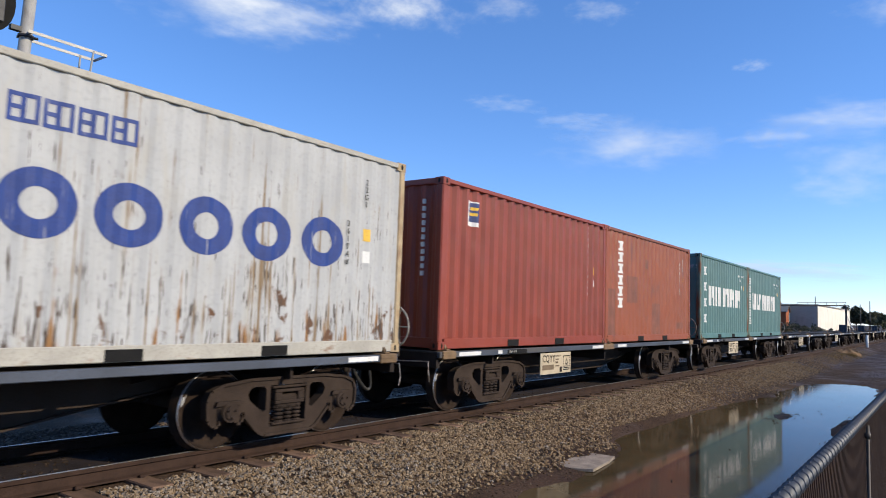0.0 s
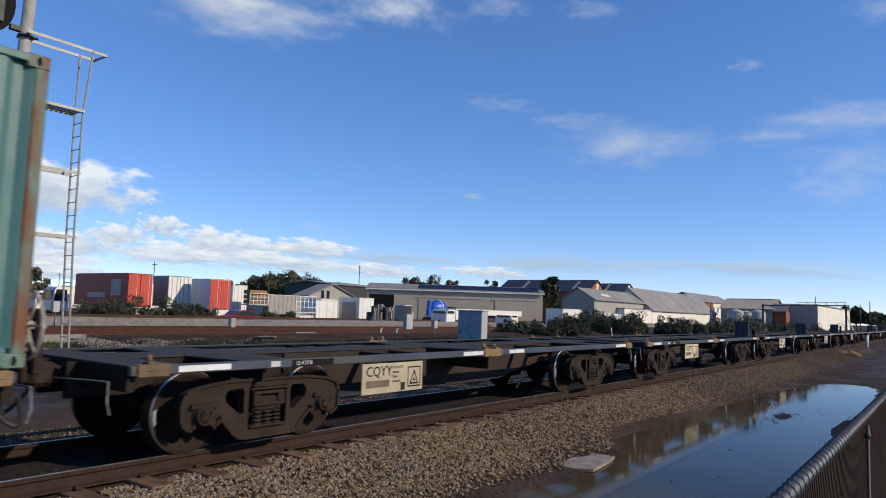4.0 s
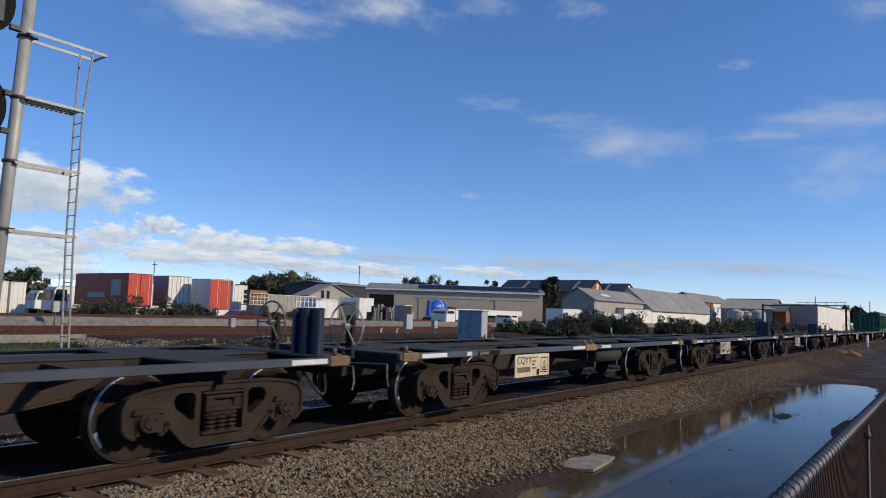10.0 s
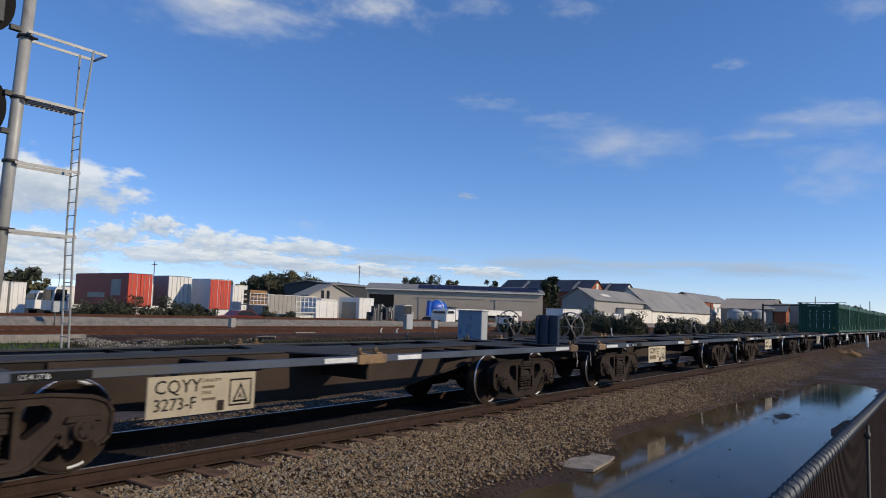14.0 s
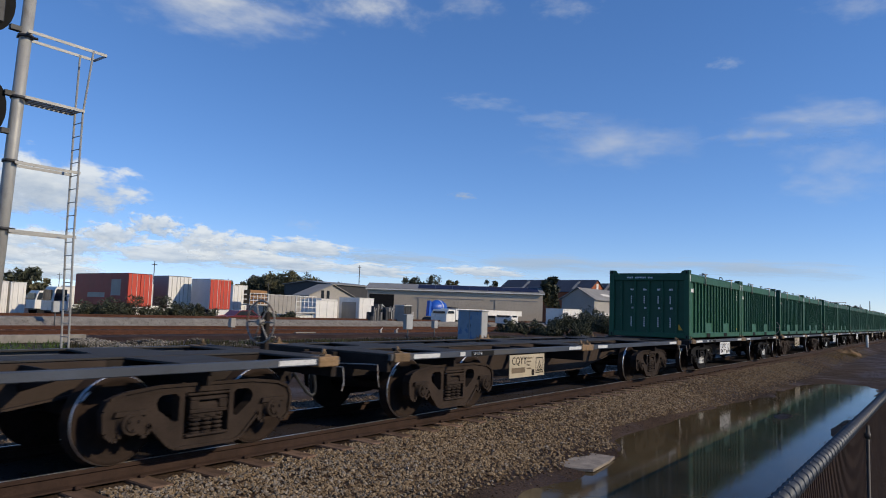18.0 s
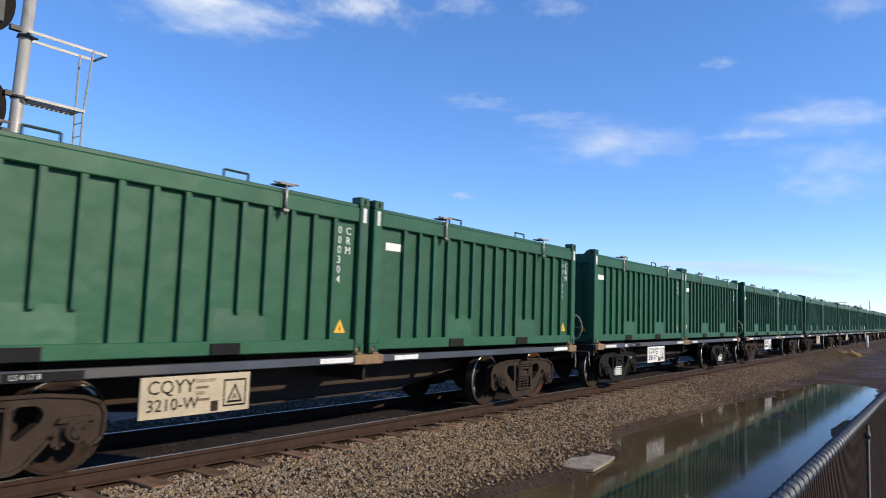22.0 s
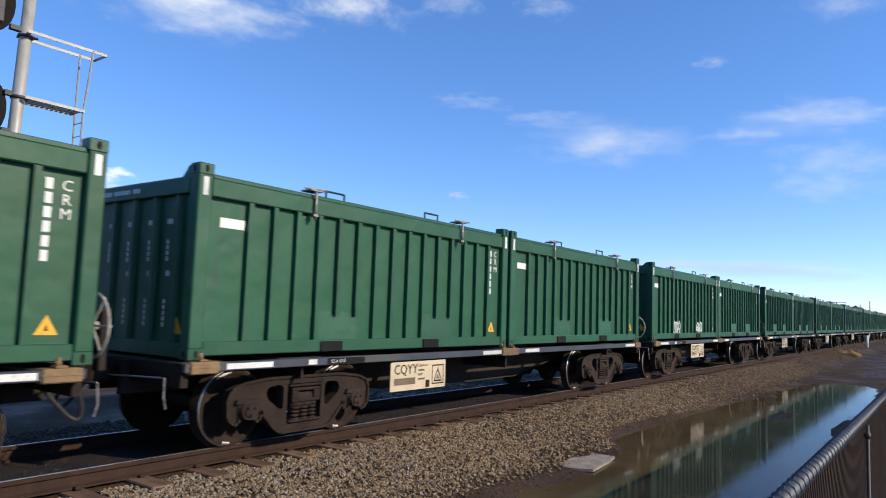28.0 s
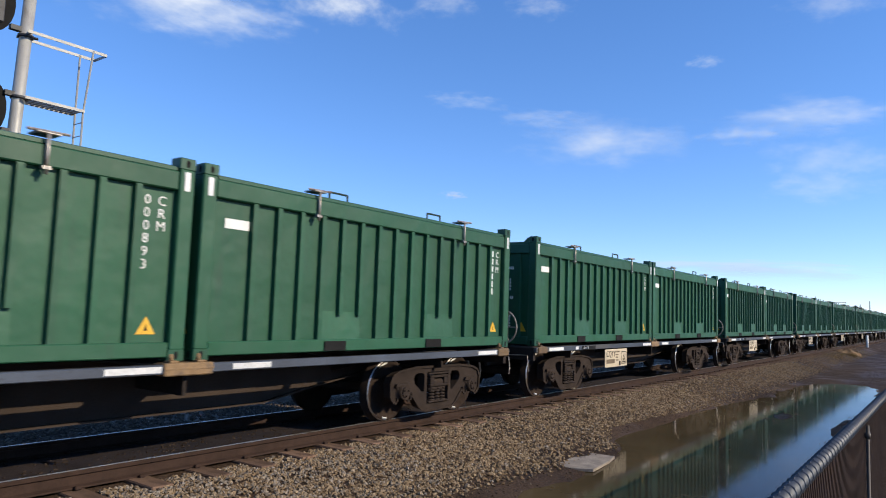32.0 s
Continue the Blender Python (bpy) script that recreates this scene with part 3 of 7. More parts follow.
def build_wagon():
    w = thing("container_wagon", "skeletal steel container flat wagon with grimy bogies and blue-grey side sills", "railway wagon", group="wagons of the freight train")
    X0, X1 = -0.10, 12.10
    for s in (-1, 1):
        bm = bmesh.new()
        box(bm, (X0, s * 1.27 - 0.03, 0.888), (X1, s * 1.27 + 0.03, 0.978), 0, 0.008)
        box(bm, (X0, min(s * 1.17, s * 1.24), 0.960), (X1, max(s * 1.17, s * 1.24), 0.975), 1)
        box(bm, (X0, min(s * 1.17, s * 1.24), 0.890), (X1, max(s * 1.17, s * 1.24), 0.904), 1)
        sill = part("side_sill", bm, ["sill", "deck"], w, "blue-grey side sill with worn paint")
        for a, b in ((0.38, 0.98), (1.5, 1.63), (5.2, 5.75), (6.55, 7.05), (11.15, 11.7)):
            quick("reflector", (a, s * 1.3025 - 0.002, 0.905), (b, s * 1.3025 + 0.002, 0.964), "reflector", sill, "white reflective patch")
        quick("stencil_patch", (1.80, s * 1.3025 - 0.002, 0.898), (2.45, s * 1.3025 + 0.002, 0.968), "black", sill)
        if s < 0:
            write("stencil", "LS 4 17 B", 0.062, "reflector", sill, pose(1.86, -1.307, 0.912))
        bm = bmesh.new()
        yw = s * 0.345
        prism(bm, [(2.5, 0.62), (3.1, 0.47), (4.3, 0.37), (7.7, 0.38), (8.4, 0.50), (9.7, 0.70), (9.7, 0.96), (2.5, 0.96)], "y", yw - 0.014, yw + 0.014)
        web = part("fishbelly_web", bm, "web", w, "dusty brown deep fishbelly web")
        low = [(2.5, 0.62), (3.1, 0.47), (4.3, 0.37), (7.7, 0.38), (8.4, 0.50), (9.7, 0.70)]
        bm = bmesh.new()
        prism(bm, low + [(x, z - 0.02) for x, z in low[::-1]], "y", yw - 0.07, yw + 0.07)
        part("bottom_flange", bm, "web", web)
        for x in (3.07, 4.07):
            quick("board_hanger", (x, s * 1.262 - 0.012, 0.62), (x + 0.05, s * 1.262 + 0.012, 0.89), "under", w)
        for x in (4.55, 8.9):
            bm = bmesh.new()
            prism(bm, [(s * 0.36, 0.70), (s * 0.36, 0.95), (s * 1.22, 0.95), (s * 1.22, 0.90)], "x", x - 0.012, x + 0.012)
            part("outrigger", bm, "under", w)
    bm = bmesh.new()
    box(bm, (X0 - 0.1, -0.32, 0.60), (X1 + 0.1, -0.26, 0.955))
    box(bm, (X0 - 0.1, 0.26, 0.60), (X1 + 0.1, 0.32, 0.955))
    part("centre_sill", bm, "under", w, "dark centre sill")
    quick("spine_plate", (0.42, -0.30, 0.962), (11.68, 0.30, 0.984), "deck", w, "worn grey top plate of the spine", 0.005)
    for a, b in ((X0, 0.42), (11.68, X1)):
        bm = bmesh.new()
        box(bm, (a, -1.235, 0.955), (b, 1.235, 0.982), 0, 0.006)
        box(bm, (a if a < 1 else b - 0.08, -1.235, 0.74), (a + 0.08 if a < 1 else b, 1.235, 0.955), 1)
        part("end_platform", bm, ["deck", "under"], w, "worn grey steel end platform")
    for x, e in ((1.18, 1.85), (10.02, 10.75)):
        for s in (-1, 1):
            bm = bmesh.new()
            prism(bm, [(x, s * 1.165), (x - 0.10, s * 0.302), (e + 0.10, s * 0.302), (e, s * 1.165)], "z", 0.958, 0.979)
            box(bm, (x + 0.3, min(s * 0.33, s * 1.2), 0.74), (x + 0.34, max(s * 0.33, s * 1.2), 0.956), 1)
            part("bolster_plate", bm, ["deck", "under"], w, "grey plate over the bogie")
    for s in (-1, 1):
        bm = bmesh.new()
        prism(bm, [(5.80, s * 1.165), (5.45, s * 0.302), (6.72, s * 0.302), (6.38, s * 1.165)], "z", 0.958, 0.979)
        box(bm, (6.05, min(s * 0.35, s * 1.2), 0.66), (6.09, max(s * 0.35, s * 1.2), 0.956), 1)
        part("cross_plate", bm, ["deck", "under"], w, "grey cross plate at mid length")
    for x in (3.9, 8.3):
        for s in (-1, 1):
            quick("cross_bar", (x, min(s * 0.36, s * 1.24), 0.88), (x + 0.09, max(s * 0.36, s * 1.24), 0.95), "under", w)
    for x in (0.12, 6.04, 11.90):
        for s in (-1, 1):
            bm = bmesh.new()
            y = s * 1.235
            wd = 0.165 if x != 6.04 else 0.27
            box(bm, (x - wd, y - 0.085, 0.868), (x + wd, y + 0.085, 0.990), 0, 0.012)
            for dx in ((-0.15, 0.15) if x == 6.04 else (0,)):
                box(bm, (x + dx - 0.05, y - 0.055, 0.988), (x + dx + 0.05, y + 0.055, 1.012), 0, 0.008)
                rod(bm, (x + dx, y - s * 0.02, 1.0), (x + dx, y - s * 0.02, 1.075), 0.034, 8, 0, 0.018)
                rod(bm, (x + dx - 0.02, y + s * 0.04, 1.0), (x + dx - 0.05, y + s * 0.05, 1.05), 0.010, 6)
            box(bm, (x - wd, y + s * 0.085 - 0.006, 0.93), (x + wd, y + s * 0.085 + 0.006, 0.945))
            part("corner_bracket", bm, "bracket", w, "rust-brown container locking bracket")
    # identification board, both sides
    for s in (-1, 1):
        bm = bmesh.new()
        box(bm, (2.975, s * 1.285 - 0.006, 0.48), (4.205, s * 1.285 + 0.006, 0.868), 0, 0.002)
        board = part("identification_board", bm, "board", w, "cream identification board with black lettering")
        if s > 0:
            continue
        write("lettering", "CQYY", 0.185, "black", board, pose(3.04, -1.293, 0.705))
        write("lettering", "CAPACITY", 0.050, "faded_ink", board, pose(3.55, -1.293, 0.79))
        write("lettering", "TARE", 0.050, "faded_ink", board, pose(3.55, -1.293, 0.67))
        for k, wd in ((1, 0.14), (3, 0.16)):
            quick("marking", (3.56, -1.2935, 0.79 - k * 0.06), (3.56 + wd, -1.2915, 0.815 - k * 0.06), "faded_ink", board)
        ring(board, [(3.88, 0.53), (4.16, 0.53), (4.16, 0.805), (3.88, 0.805)], 0.018, -1.2925)
        ring(board, [(3.92, 0.565), (4.12, 0.565), (4.02, 0.765)], 0.02, -1.2925)
        write("lettering", "A", 0.085, "black", board, pose(3.99, -1.293, 0.60))
        quick("tag_holder", (3.74, -1.30, 0.50), (3.82, -1.29, 0.60), "bogie", board)
    # running gear under the deck
    bm = bmesh.new()
    rod(bm, (8.0, 0.62, 0.72), (8.8, 0.62, 0.72), 0.15, 14)
    rod(bm, (7.9, 0.62, 0.72), (8.0, 0.62, 0.72), 0.08, 12)
    part("brake_cylinder", bm, "under", w, "grimy brake cylinder")
    bm = bmesh.new()
    rod(bm, (5.0, 0.75, 0.6), (6.6, 0.75, 0.6), 0.2, 14)
    part("air_reservoir", bm, "under", w)
    bm = bmesh.new()
    tube(bm, [(0.2, 0.95, 0.7), (3.5, 0.95, 0.7), (8.5, 0.95, 0.7), (12.1, 0.95, 0.7)], 0.02)
    rod(bm, (3.0, -0.2, 0.5), (9.2, -0.2, 0.5), 0.016, 6)
    part("brake_pipe", bm, "under", w)
    for s, x in ((-1, X0), (1, X1)):
        bm = bmesh.new()
        box(bm, (min(x, x + s * 0.42), -0.09, 0.74), (max(x, x + s * 0.42), 0.09, 0.90), 0, 0.02)
        box(bm, (x + s * 0.22 - 0.14, -0.15, 0.70), (x + s * 0.22 + 0.14, 0.15, 0.94), 0, 0.05)
        part("coupler", bm, "bogie", w, "heavy knuckle coupler")
        bm = bmesh.new()
        pts = [(x + s * (0.05 + 0.36 * math.sin(k * 0.35)), -0.42 * s - 0.05 * k / 6, 0.72 - 0.32 * math.sin(k * 0.5)) for k in range(7)]
        tube(bm, pts, 0.022)
        part("air_hose", bm, "hose", w, "black rubber air hose")
        bm = bmesh.new()
        tube(bm, [(x + s * 0.16, -0.2, 0.80), (x + s * 0.15, -1.1, 0.84), (x + s * 0.15, -1.2, 0.84), (x + s * 0.16, -1.22, 0.66), (x + s * 0.13, -1.22, 0.55)], 0.009)
        part("uncoupling_lever", bm, "clamp", w, "thin steel uncoupling lever")
    # bogies
    for cx in (1.68, 10.43):
        bm = bmesh.new()
        box(bm, (-0.20, -1.08, 0.38), (0.20, 1.08, 0.56), 0, 0.03)
        box(bm, (-0.24, -0.35, 0.52), (0.24, 0.35, 0.66), 0, 0.03)
        bogie = part("bogie", bm, "bogie", w, "cast steel bogie caked in brown brake dust", at=pose(cx, 0, 0))
        for s in (-1, 1):
            bm = bmesh.new()
            side_frame(bm, s * 1.0)
            o = s * 1.05
            for q0, q1, z0, z1 in ((-0.255, 0.255, 0.635, 0.66), (-0.22, 0.22, 0.585, 0.62), (-0.22, 0.22, 0.455, 0.495), (-0.22, -0.12, 0.495, 0.585), (0.12, 0.22, 0.495, 0.585), (-0.25, 0.25, 0.225, 0.25)):
                box(bm, (q0, o - 0.05, z0), (q1, o + 0.05, z1), 0, 0.008)
            part("side_frame", bm, "bogie", bogie, "brown cast side frame")
            for dx in (-0.13, 0, 0.13):
                bm = bmesh.new()
                lathe_z(bm, [(0.030 + 0.036 * (0, 1, 1, 0)[k % 4], 0.238 + (k // 4) * 0.044 + (0, 0.006, 0.026, 0.032)[k % 4]) for k in range(20)], 10, (dx, s * 1.03, 0))
                part("spring", bm, "bogie", bogie, "dark coil spring")
            for dx in (-0.84, 0.84):
                bm = bmesh.new()
                box(bm, (dx - 0.135, s * 1.01 - 0.08, 0.33), (dx + 0.135, s * 1.01 + 0.08, 0.50), 0, 0.025)
                prism(bm, [(dx - 0.17, 0.50), (dx + 0.17, 0.50), (dx + 0.15, 0.545), (dx - 0.15, 0.545)], "y", s * 1.02 - 0.085, s * 1.02 + 0.085)
                rod(bm, (dx, s * 0.95, 0.43), (dx, s * 1.14, 0.43), 0.105, 16)
                rod(bm, (dx, s * 1.14, 0.43), (dx, s * 1.155, 0.43), 0.075, 12)
                for q in range(3):
                    a_ = q * math.tau / 3 + 0.5
                    rod(bm, (dx + 0.05 * math.cos(a_), s * 1.15, 0.43 + 0.05 * math.sin(a_)), (dx + 0.05 * math.cos(a_), s * 1.172, 0.43 + 0.05 * math.sin(a_)), 0.014, 6)
                part("axle_box", bm, "bogie", bogie)
        for dx in (-0.84, 0.84):
            bm = bmesh.new()
            rod(bm, (0, -1.0, 0), (0, 1.0, 0), 0.075, 12)
            for s in (-1, 1):
                prof = [(0.10, 0.68), (0.36, 0.69), (0.46, 0.682), (0.46, 0.70), (0.435, 0.722), (0.43, 0.80), (0.420, 0.816), (0.37, 0.815), (0.345, 0.775), (0.17, 0.765), (0.14, 0.83), (0.09, 0.83)]
                lathe(bm, [(r, y * s) for r, y in prof], 40, mi=[0, 0, 0, 0, 0, 1, 0, 0, 0, 0, 0])
                for a0, a1, rr in ((0.3, 0.7, 0.385), (3.0, 3.25, 0.39)):
                    for k in range(4):
                        b0 = a0 + (a1 - a0) * k / 4
                        rod(bm, (rr * math.cos(b0), s * 0.816, rr * math.sin(b0)), (rr * math.cos(b0 + (a1 - a0) / 4), s * 0.816, rr * math.sin(b0 + (a1 - a0) / 4)), 0.014, 4, 2)
            part("wheelset", bm, ["wheel", "tread", "reflector"], bogie, "steel wheels with polished treads on an axle", at=pose(dx, 0, 0.43))
    return w


def hand_wheel(w, x, y, z0):
    bm = bmesh.new()
    n, r, c = 24, 0.29, Vector((x, y, z0 + 0.36))
    ring = [c + Vector((0, r * math.cos(i * math.tau / n), r * math.sin(i * math.tau / n))) for i in range(n + 1)]
    tube(bm, ring, 0.014, 6)
    for i in range(6):
        a = i * math.tau / 6
        rod(bm, c, c + Vector((0.02, r * math.cos(a), r * math.sin(a))), 0.011, 6)
    rod(bm, c - Vector((0.05, 0, 0)), c + Vector((0.05, 0, 0)), 0.04, 10)
    part("hand_brake_wheel", bm, "hand_wheel", w, "spoked steel hand brake wheel")
    bm = bmesh.new()
    box(bm, (x + 0.05, y - 0.06, z0 - 0.05), (x + 0.12, y + 0.06, z0 + 0.5), 0, 0.01)
    part("hand_brake_stand", bm, "under", w)


def head_board(w, x):
    bm = bmesh.new()
    y0, y1 = -0.98, -0.48
    box(bm, (x - 0.02, y0, 0.96), (x + 0.02, y1, 1.56), 0, 0.01)
    for y in (y0, (y0 + y1) / 2 - 0.03, y1 - 0.06):
        box(bm, (x - 0.08, y, 0.96), (x - 0.02, y + 0.06, 1.54), 0, 0.008)
    part("end_stanchion", bm, "navy", w, "dark navy ribbed end stanchion panel")


M["navy"] = mat("dark_navy_steel", (0.015, 0.0238, 0.0442), 0.5, var=0.3, scale=4)

# ================= containers =================
def corner_casting(bm, x, y, z, sx, sy, sz=1, mi=0):
    """A solid corner casting block; x, y, z is its outer corner."""
    a, b, c = 0.178 * -sx, 0.162 * -sy, 0.118 * -sz
    lo = (min(x, x + a), min(y, y + b), min(z, z + c))
    hi = (max(x, x + a), max(y, y + b), max(z, z + c))
    box(bm, lo, hi, mi, 0.008)


def castings(parent, H, material, label):
    for sx, x in ((-1, 0), (1, CL)):
        for sy in (-1, 1):
            for sz, z in ((-1, 0), (1, H)):
                bm = bmesh.new()
                corner_casting(bm, x, sy * 1.219, z, sx, sy, sz)
                cx, cz = x - sx * 0.089, z - sz * 0.059
                bmx = 0.002 * sy
                # black ovals on the faces paint the dark of the casting's holes
                prism(bm, [(cx + 0.022 * math.cos(a), cz + 0.04 * math.sin(a)) for a in [k * math.tau / 10 for k in range(10)]], "y", sy * 1.219 - 0.01 * sy, sy * 1.219 + bmx, 1)
                prism(bm, [(sy * 1.219 - sy * 0.08 + 0.022 * math.cos(a), cz + 0.04 * math.sin(a)) for a in [k * math.tau / 10 for k in range(10)]], "x", x - 0.01 * sx, x + 0.002 * sx, 1)
                part("corner_casting", bm, [material, "black"], parent, label)


def fork_pockets(parent, z0, z1, where=(1.98, 3.72)):
    # flat black plates paint the dark inside the pocket openings
    for x in where:
        for s in (-1, 1):
            quick("fork_pocket", (x, s * 1.2195 - 0.004, z0), (x + 0.36, s * 1.2195 + 0.004, z1), "black", parent)


def box_container(name, label, skin, frame_mat, H=2.591, door_end=False, wave=0.278, deep=0.044):
    """A corrugated steel shipping container from 0 to 6.058 m in x, standing on z = 0."""
    c = thing(name, label, "shipping container", group="containers of the freight train")
    PROFILE[c.name] = (wave, deep)
    bm = bmesh.new()
    # corrugated sides: trapezoid waves
    xs = [0.10]
    prof = []
    x = 0.10
    while x < CL - 0.10 - wave * 0.5:
        prof += [(x, 0), (x + wave * 0.26, 0), (x + wave * 0.5, 1), (x + wave * 0.76, 1)]
        x += wave
    prof += [(x, 0), (CL - 0.10, 0)]
    for s in (-1, 1):
        bm = bmesh.new()
        y0, dep = s * 1.200, -s * deep
        lo = [bm.verts.new((px, y0 + dep * d, 0.16)) for px, d in prof]
        hi = [bm.verts.new((px, y0 + dep * d, H - 0.07)) for px, d in prof]
        for i in range(len(prof) - 1):
            bm.faces.new((lo[i], lo[i + 1], hi[i + 1], hi[i]))
        part("side_wall", bm, skin, c, "corrugated steel side")
    for x0, sx in ((0, -1), (CL, 1)):
        if door_end and sx == -1:
            continue
        bm = bmesh.new()
        prof = []
        y = -1.12
        while y < 1.0:
            prof += [(y, 0), (y + 0.09, 0), (y + 0.13, 1), (y + 0.20, 1)]
            y += 0.25
        prof += [(y, 0), (1.12, 0)]
        lo = [bm.verts.new((x0 - sx * (0.03 + 0.045 * d), py, 0.16)) for py, d in prof]
        hi = [bm.verts.new((x0 - sx * (0.03 + 0.045 * d), py, H - 0.07)) for py, d in prof]
        for i in range(len(prof) - 1):
            bm.faces.new((lo[i], lo[i + 1], hi[i + 1], hi[i]))
        part("end_wall", bm, skin, c)
    bm = bmesh.new()
    box(bm, (0.05, -1.19, H - 0.03), (CL - 0.05, 1.19, H - 0.015))
    part("roof", bm, skin, c)
    for s in (-1, 1):
        bm = bmesh.new()
        box(bm, (0.15, s * 1.19 - 0.028, H - 0.08), (CL - 0.15, s * 1.19 + 0.028, H - 0.012), 0, 0.008)
        part("top_rail", bm, {"white_box": "cream_rail", "orange_box": "primer"}.get(skin, skin), c)
        bm = bmesh.new()
        box(bm, (0.15, s * 1.19 - 0.026, 0.012), (CL - 0.15, s * 1.19 + 0.0285, 0.165), 0, 0.008)
        part("bottom_rail", bm, "cream_rail" if skin == "white_box" else skin, c)
    for x0, sx in ((0, -1), (CL, 1)):
        bm = bmesh.new()
        box(bm, (min(x0, x0 - sx * 0.08), -1.1, 0.02), (max(x0, x0 - sx * 0.08), 1.1, 0.17), 0, 0.008)
        part("end_sill", bm, skin, c)
        bm = bmesh.new()
        box(bm, (min(x0, x0 - sx * 0.08), -1.1, H - 0.10), (max(x0, x0 - sx * 0.08), 1.1, H - 0.01), 0, 0.008)
        part("end_beam", bm, skin, c)
        for s in (-1, 1):
            bm = bmesh.new()
            box(bm, (min(x0, x0 - sx * 0.12), min(s * 1.217, s * 1.09), 0.10), (max(x0, x0 - sx * 0.12), max(s * 1.217, s * 1.09), H - 0.10), 0, 0.02)
            part("corner_post", bm, frame_mat, c)
    if door_end:
        for s in (-1, 1):
            bm = bmesh.new()
            box(bm, (0.03, min(s * 0.01, s * 1.09), 0.17), (0.06, max(s * 0.01, s * 1.09), H - 0.10), 0, 0.006)
            for k in range(4):
                box(bm, (0.015, min(s * 0.03, s * 1.05), 0.35 + k * 0.55), (0.032, max(s * 0.03, s * 1.05), 0.55 + k * 0.55))
            door = part("door", bm, skin, c)
            for y in (0.15, 0.57):
                bm = bmesh.new()
                rod(bm, (-0.005, s * y, 0.1), (-0.005, s * y, H - 0.08), 0.017, 8)
                for z in (0.25, 0.9, 1.5, H - 0.3):
                    box(bm, (-0.02, s * y - 0.05, z), (0.03, s * y + 0.05, z + 0.05))
                part("lock_rod", bm, "lock_rod", door, "pale galvanised locking rod")
        write("container_number", "183687 3", 0.13, "faded_white", c, pose(0.010, -0.63, 2.15, 0, 0, -90))
        write("type_code", "22G1", 0.13, "faded_white", c, pose(0.010, -0.63, 1.98, 0, 0, -90))
        for y, z, w, h in ((-0.28, 2.15, 0.24, 0.10), (-0.63, 1.69, 0.27, 0.05), (-0.63, 1.62, 0.27, 0.05), (-0.22, 1.66, 0.30, 0.05), (-0.63, 1.51, 0.27, 0.05), (-0.63, 1.44, 0.27, 0.05),
                           (-0.22, 1.48, 0.12, 0.05), (-0.63, 1.18, 0.27, 0.05), (-0.63, 1.11, 0.27, 0.05), (-0.22, 1.15, 0.10, 0.05), (-0.63, 0.98, 0.28, 0.07), (-0.22, 1.00, 0.18, 0.05), (-0.70, 0.30, 0.09, 0.07)):
            quick("marking", (0.008, y - w, z), (0.0145, y, z + h), "faded_white", c)
    castings(c, H, frame_mat, "")
    fork_pockets(c, 0.02, 0.13)
    return c


PROFILE = {}


def follow(bm, parent, lift):
    """Press a flat marking onto the corrugated side that it is painted on."""
    wave, deep = PROFILE[parent.name]
    xs = [v.co.x for v in bm.verts]
    k0, k1 = int((min(xs) - 0.1) // wave), int((max(xs) - 0.1) // wave)
    for k in range(k0, k1 + 1):
        for u in (0.0, 0.26, 0.5, 0.76):
            x = 0.1 + (k + u) * wave
            if min(xs) < x < max(xs):
                bmesh.ops.bisect_plane(bm, geom=bm.verts[:] + bm.edges[:] + bm.faces[:], plane_co=(x, 0, 0), plane_no=(1, 0, 0))
    for v in bm.verts:
        u = ((v.co.x - 0.1) % wave) / wave
        d = 0 if u < 0.26 else (u - 0.26) / 0.24 if u < 0.5 else 1 if u < 0.76 else (1 - u) / 0.24
        v.co.y = -1.200 + deep * d - lift


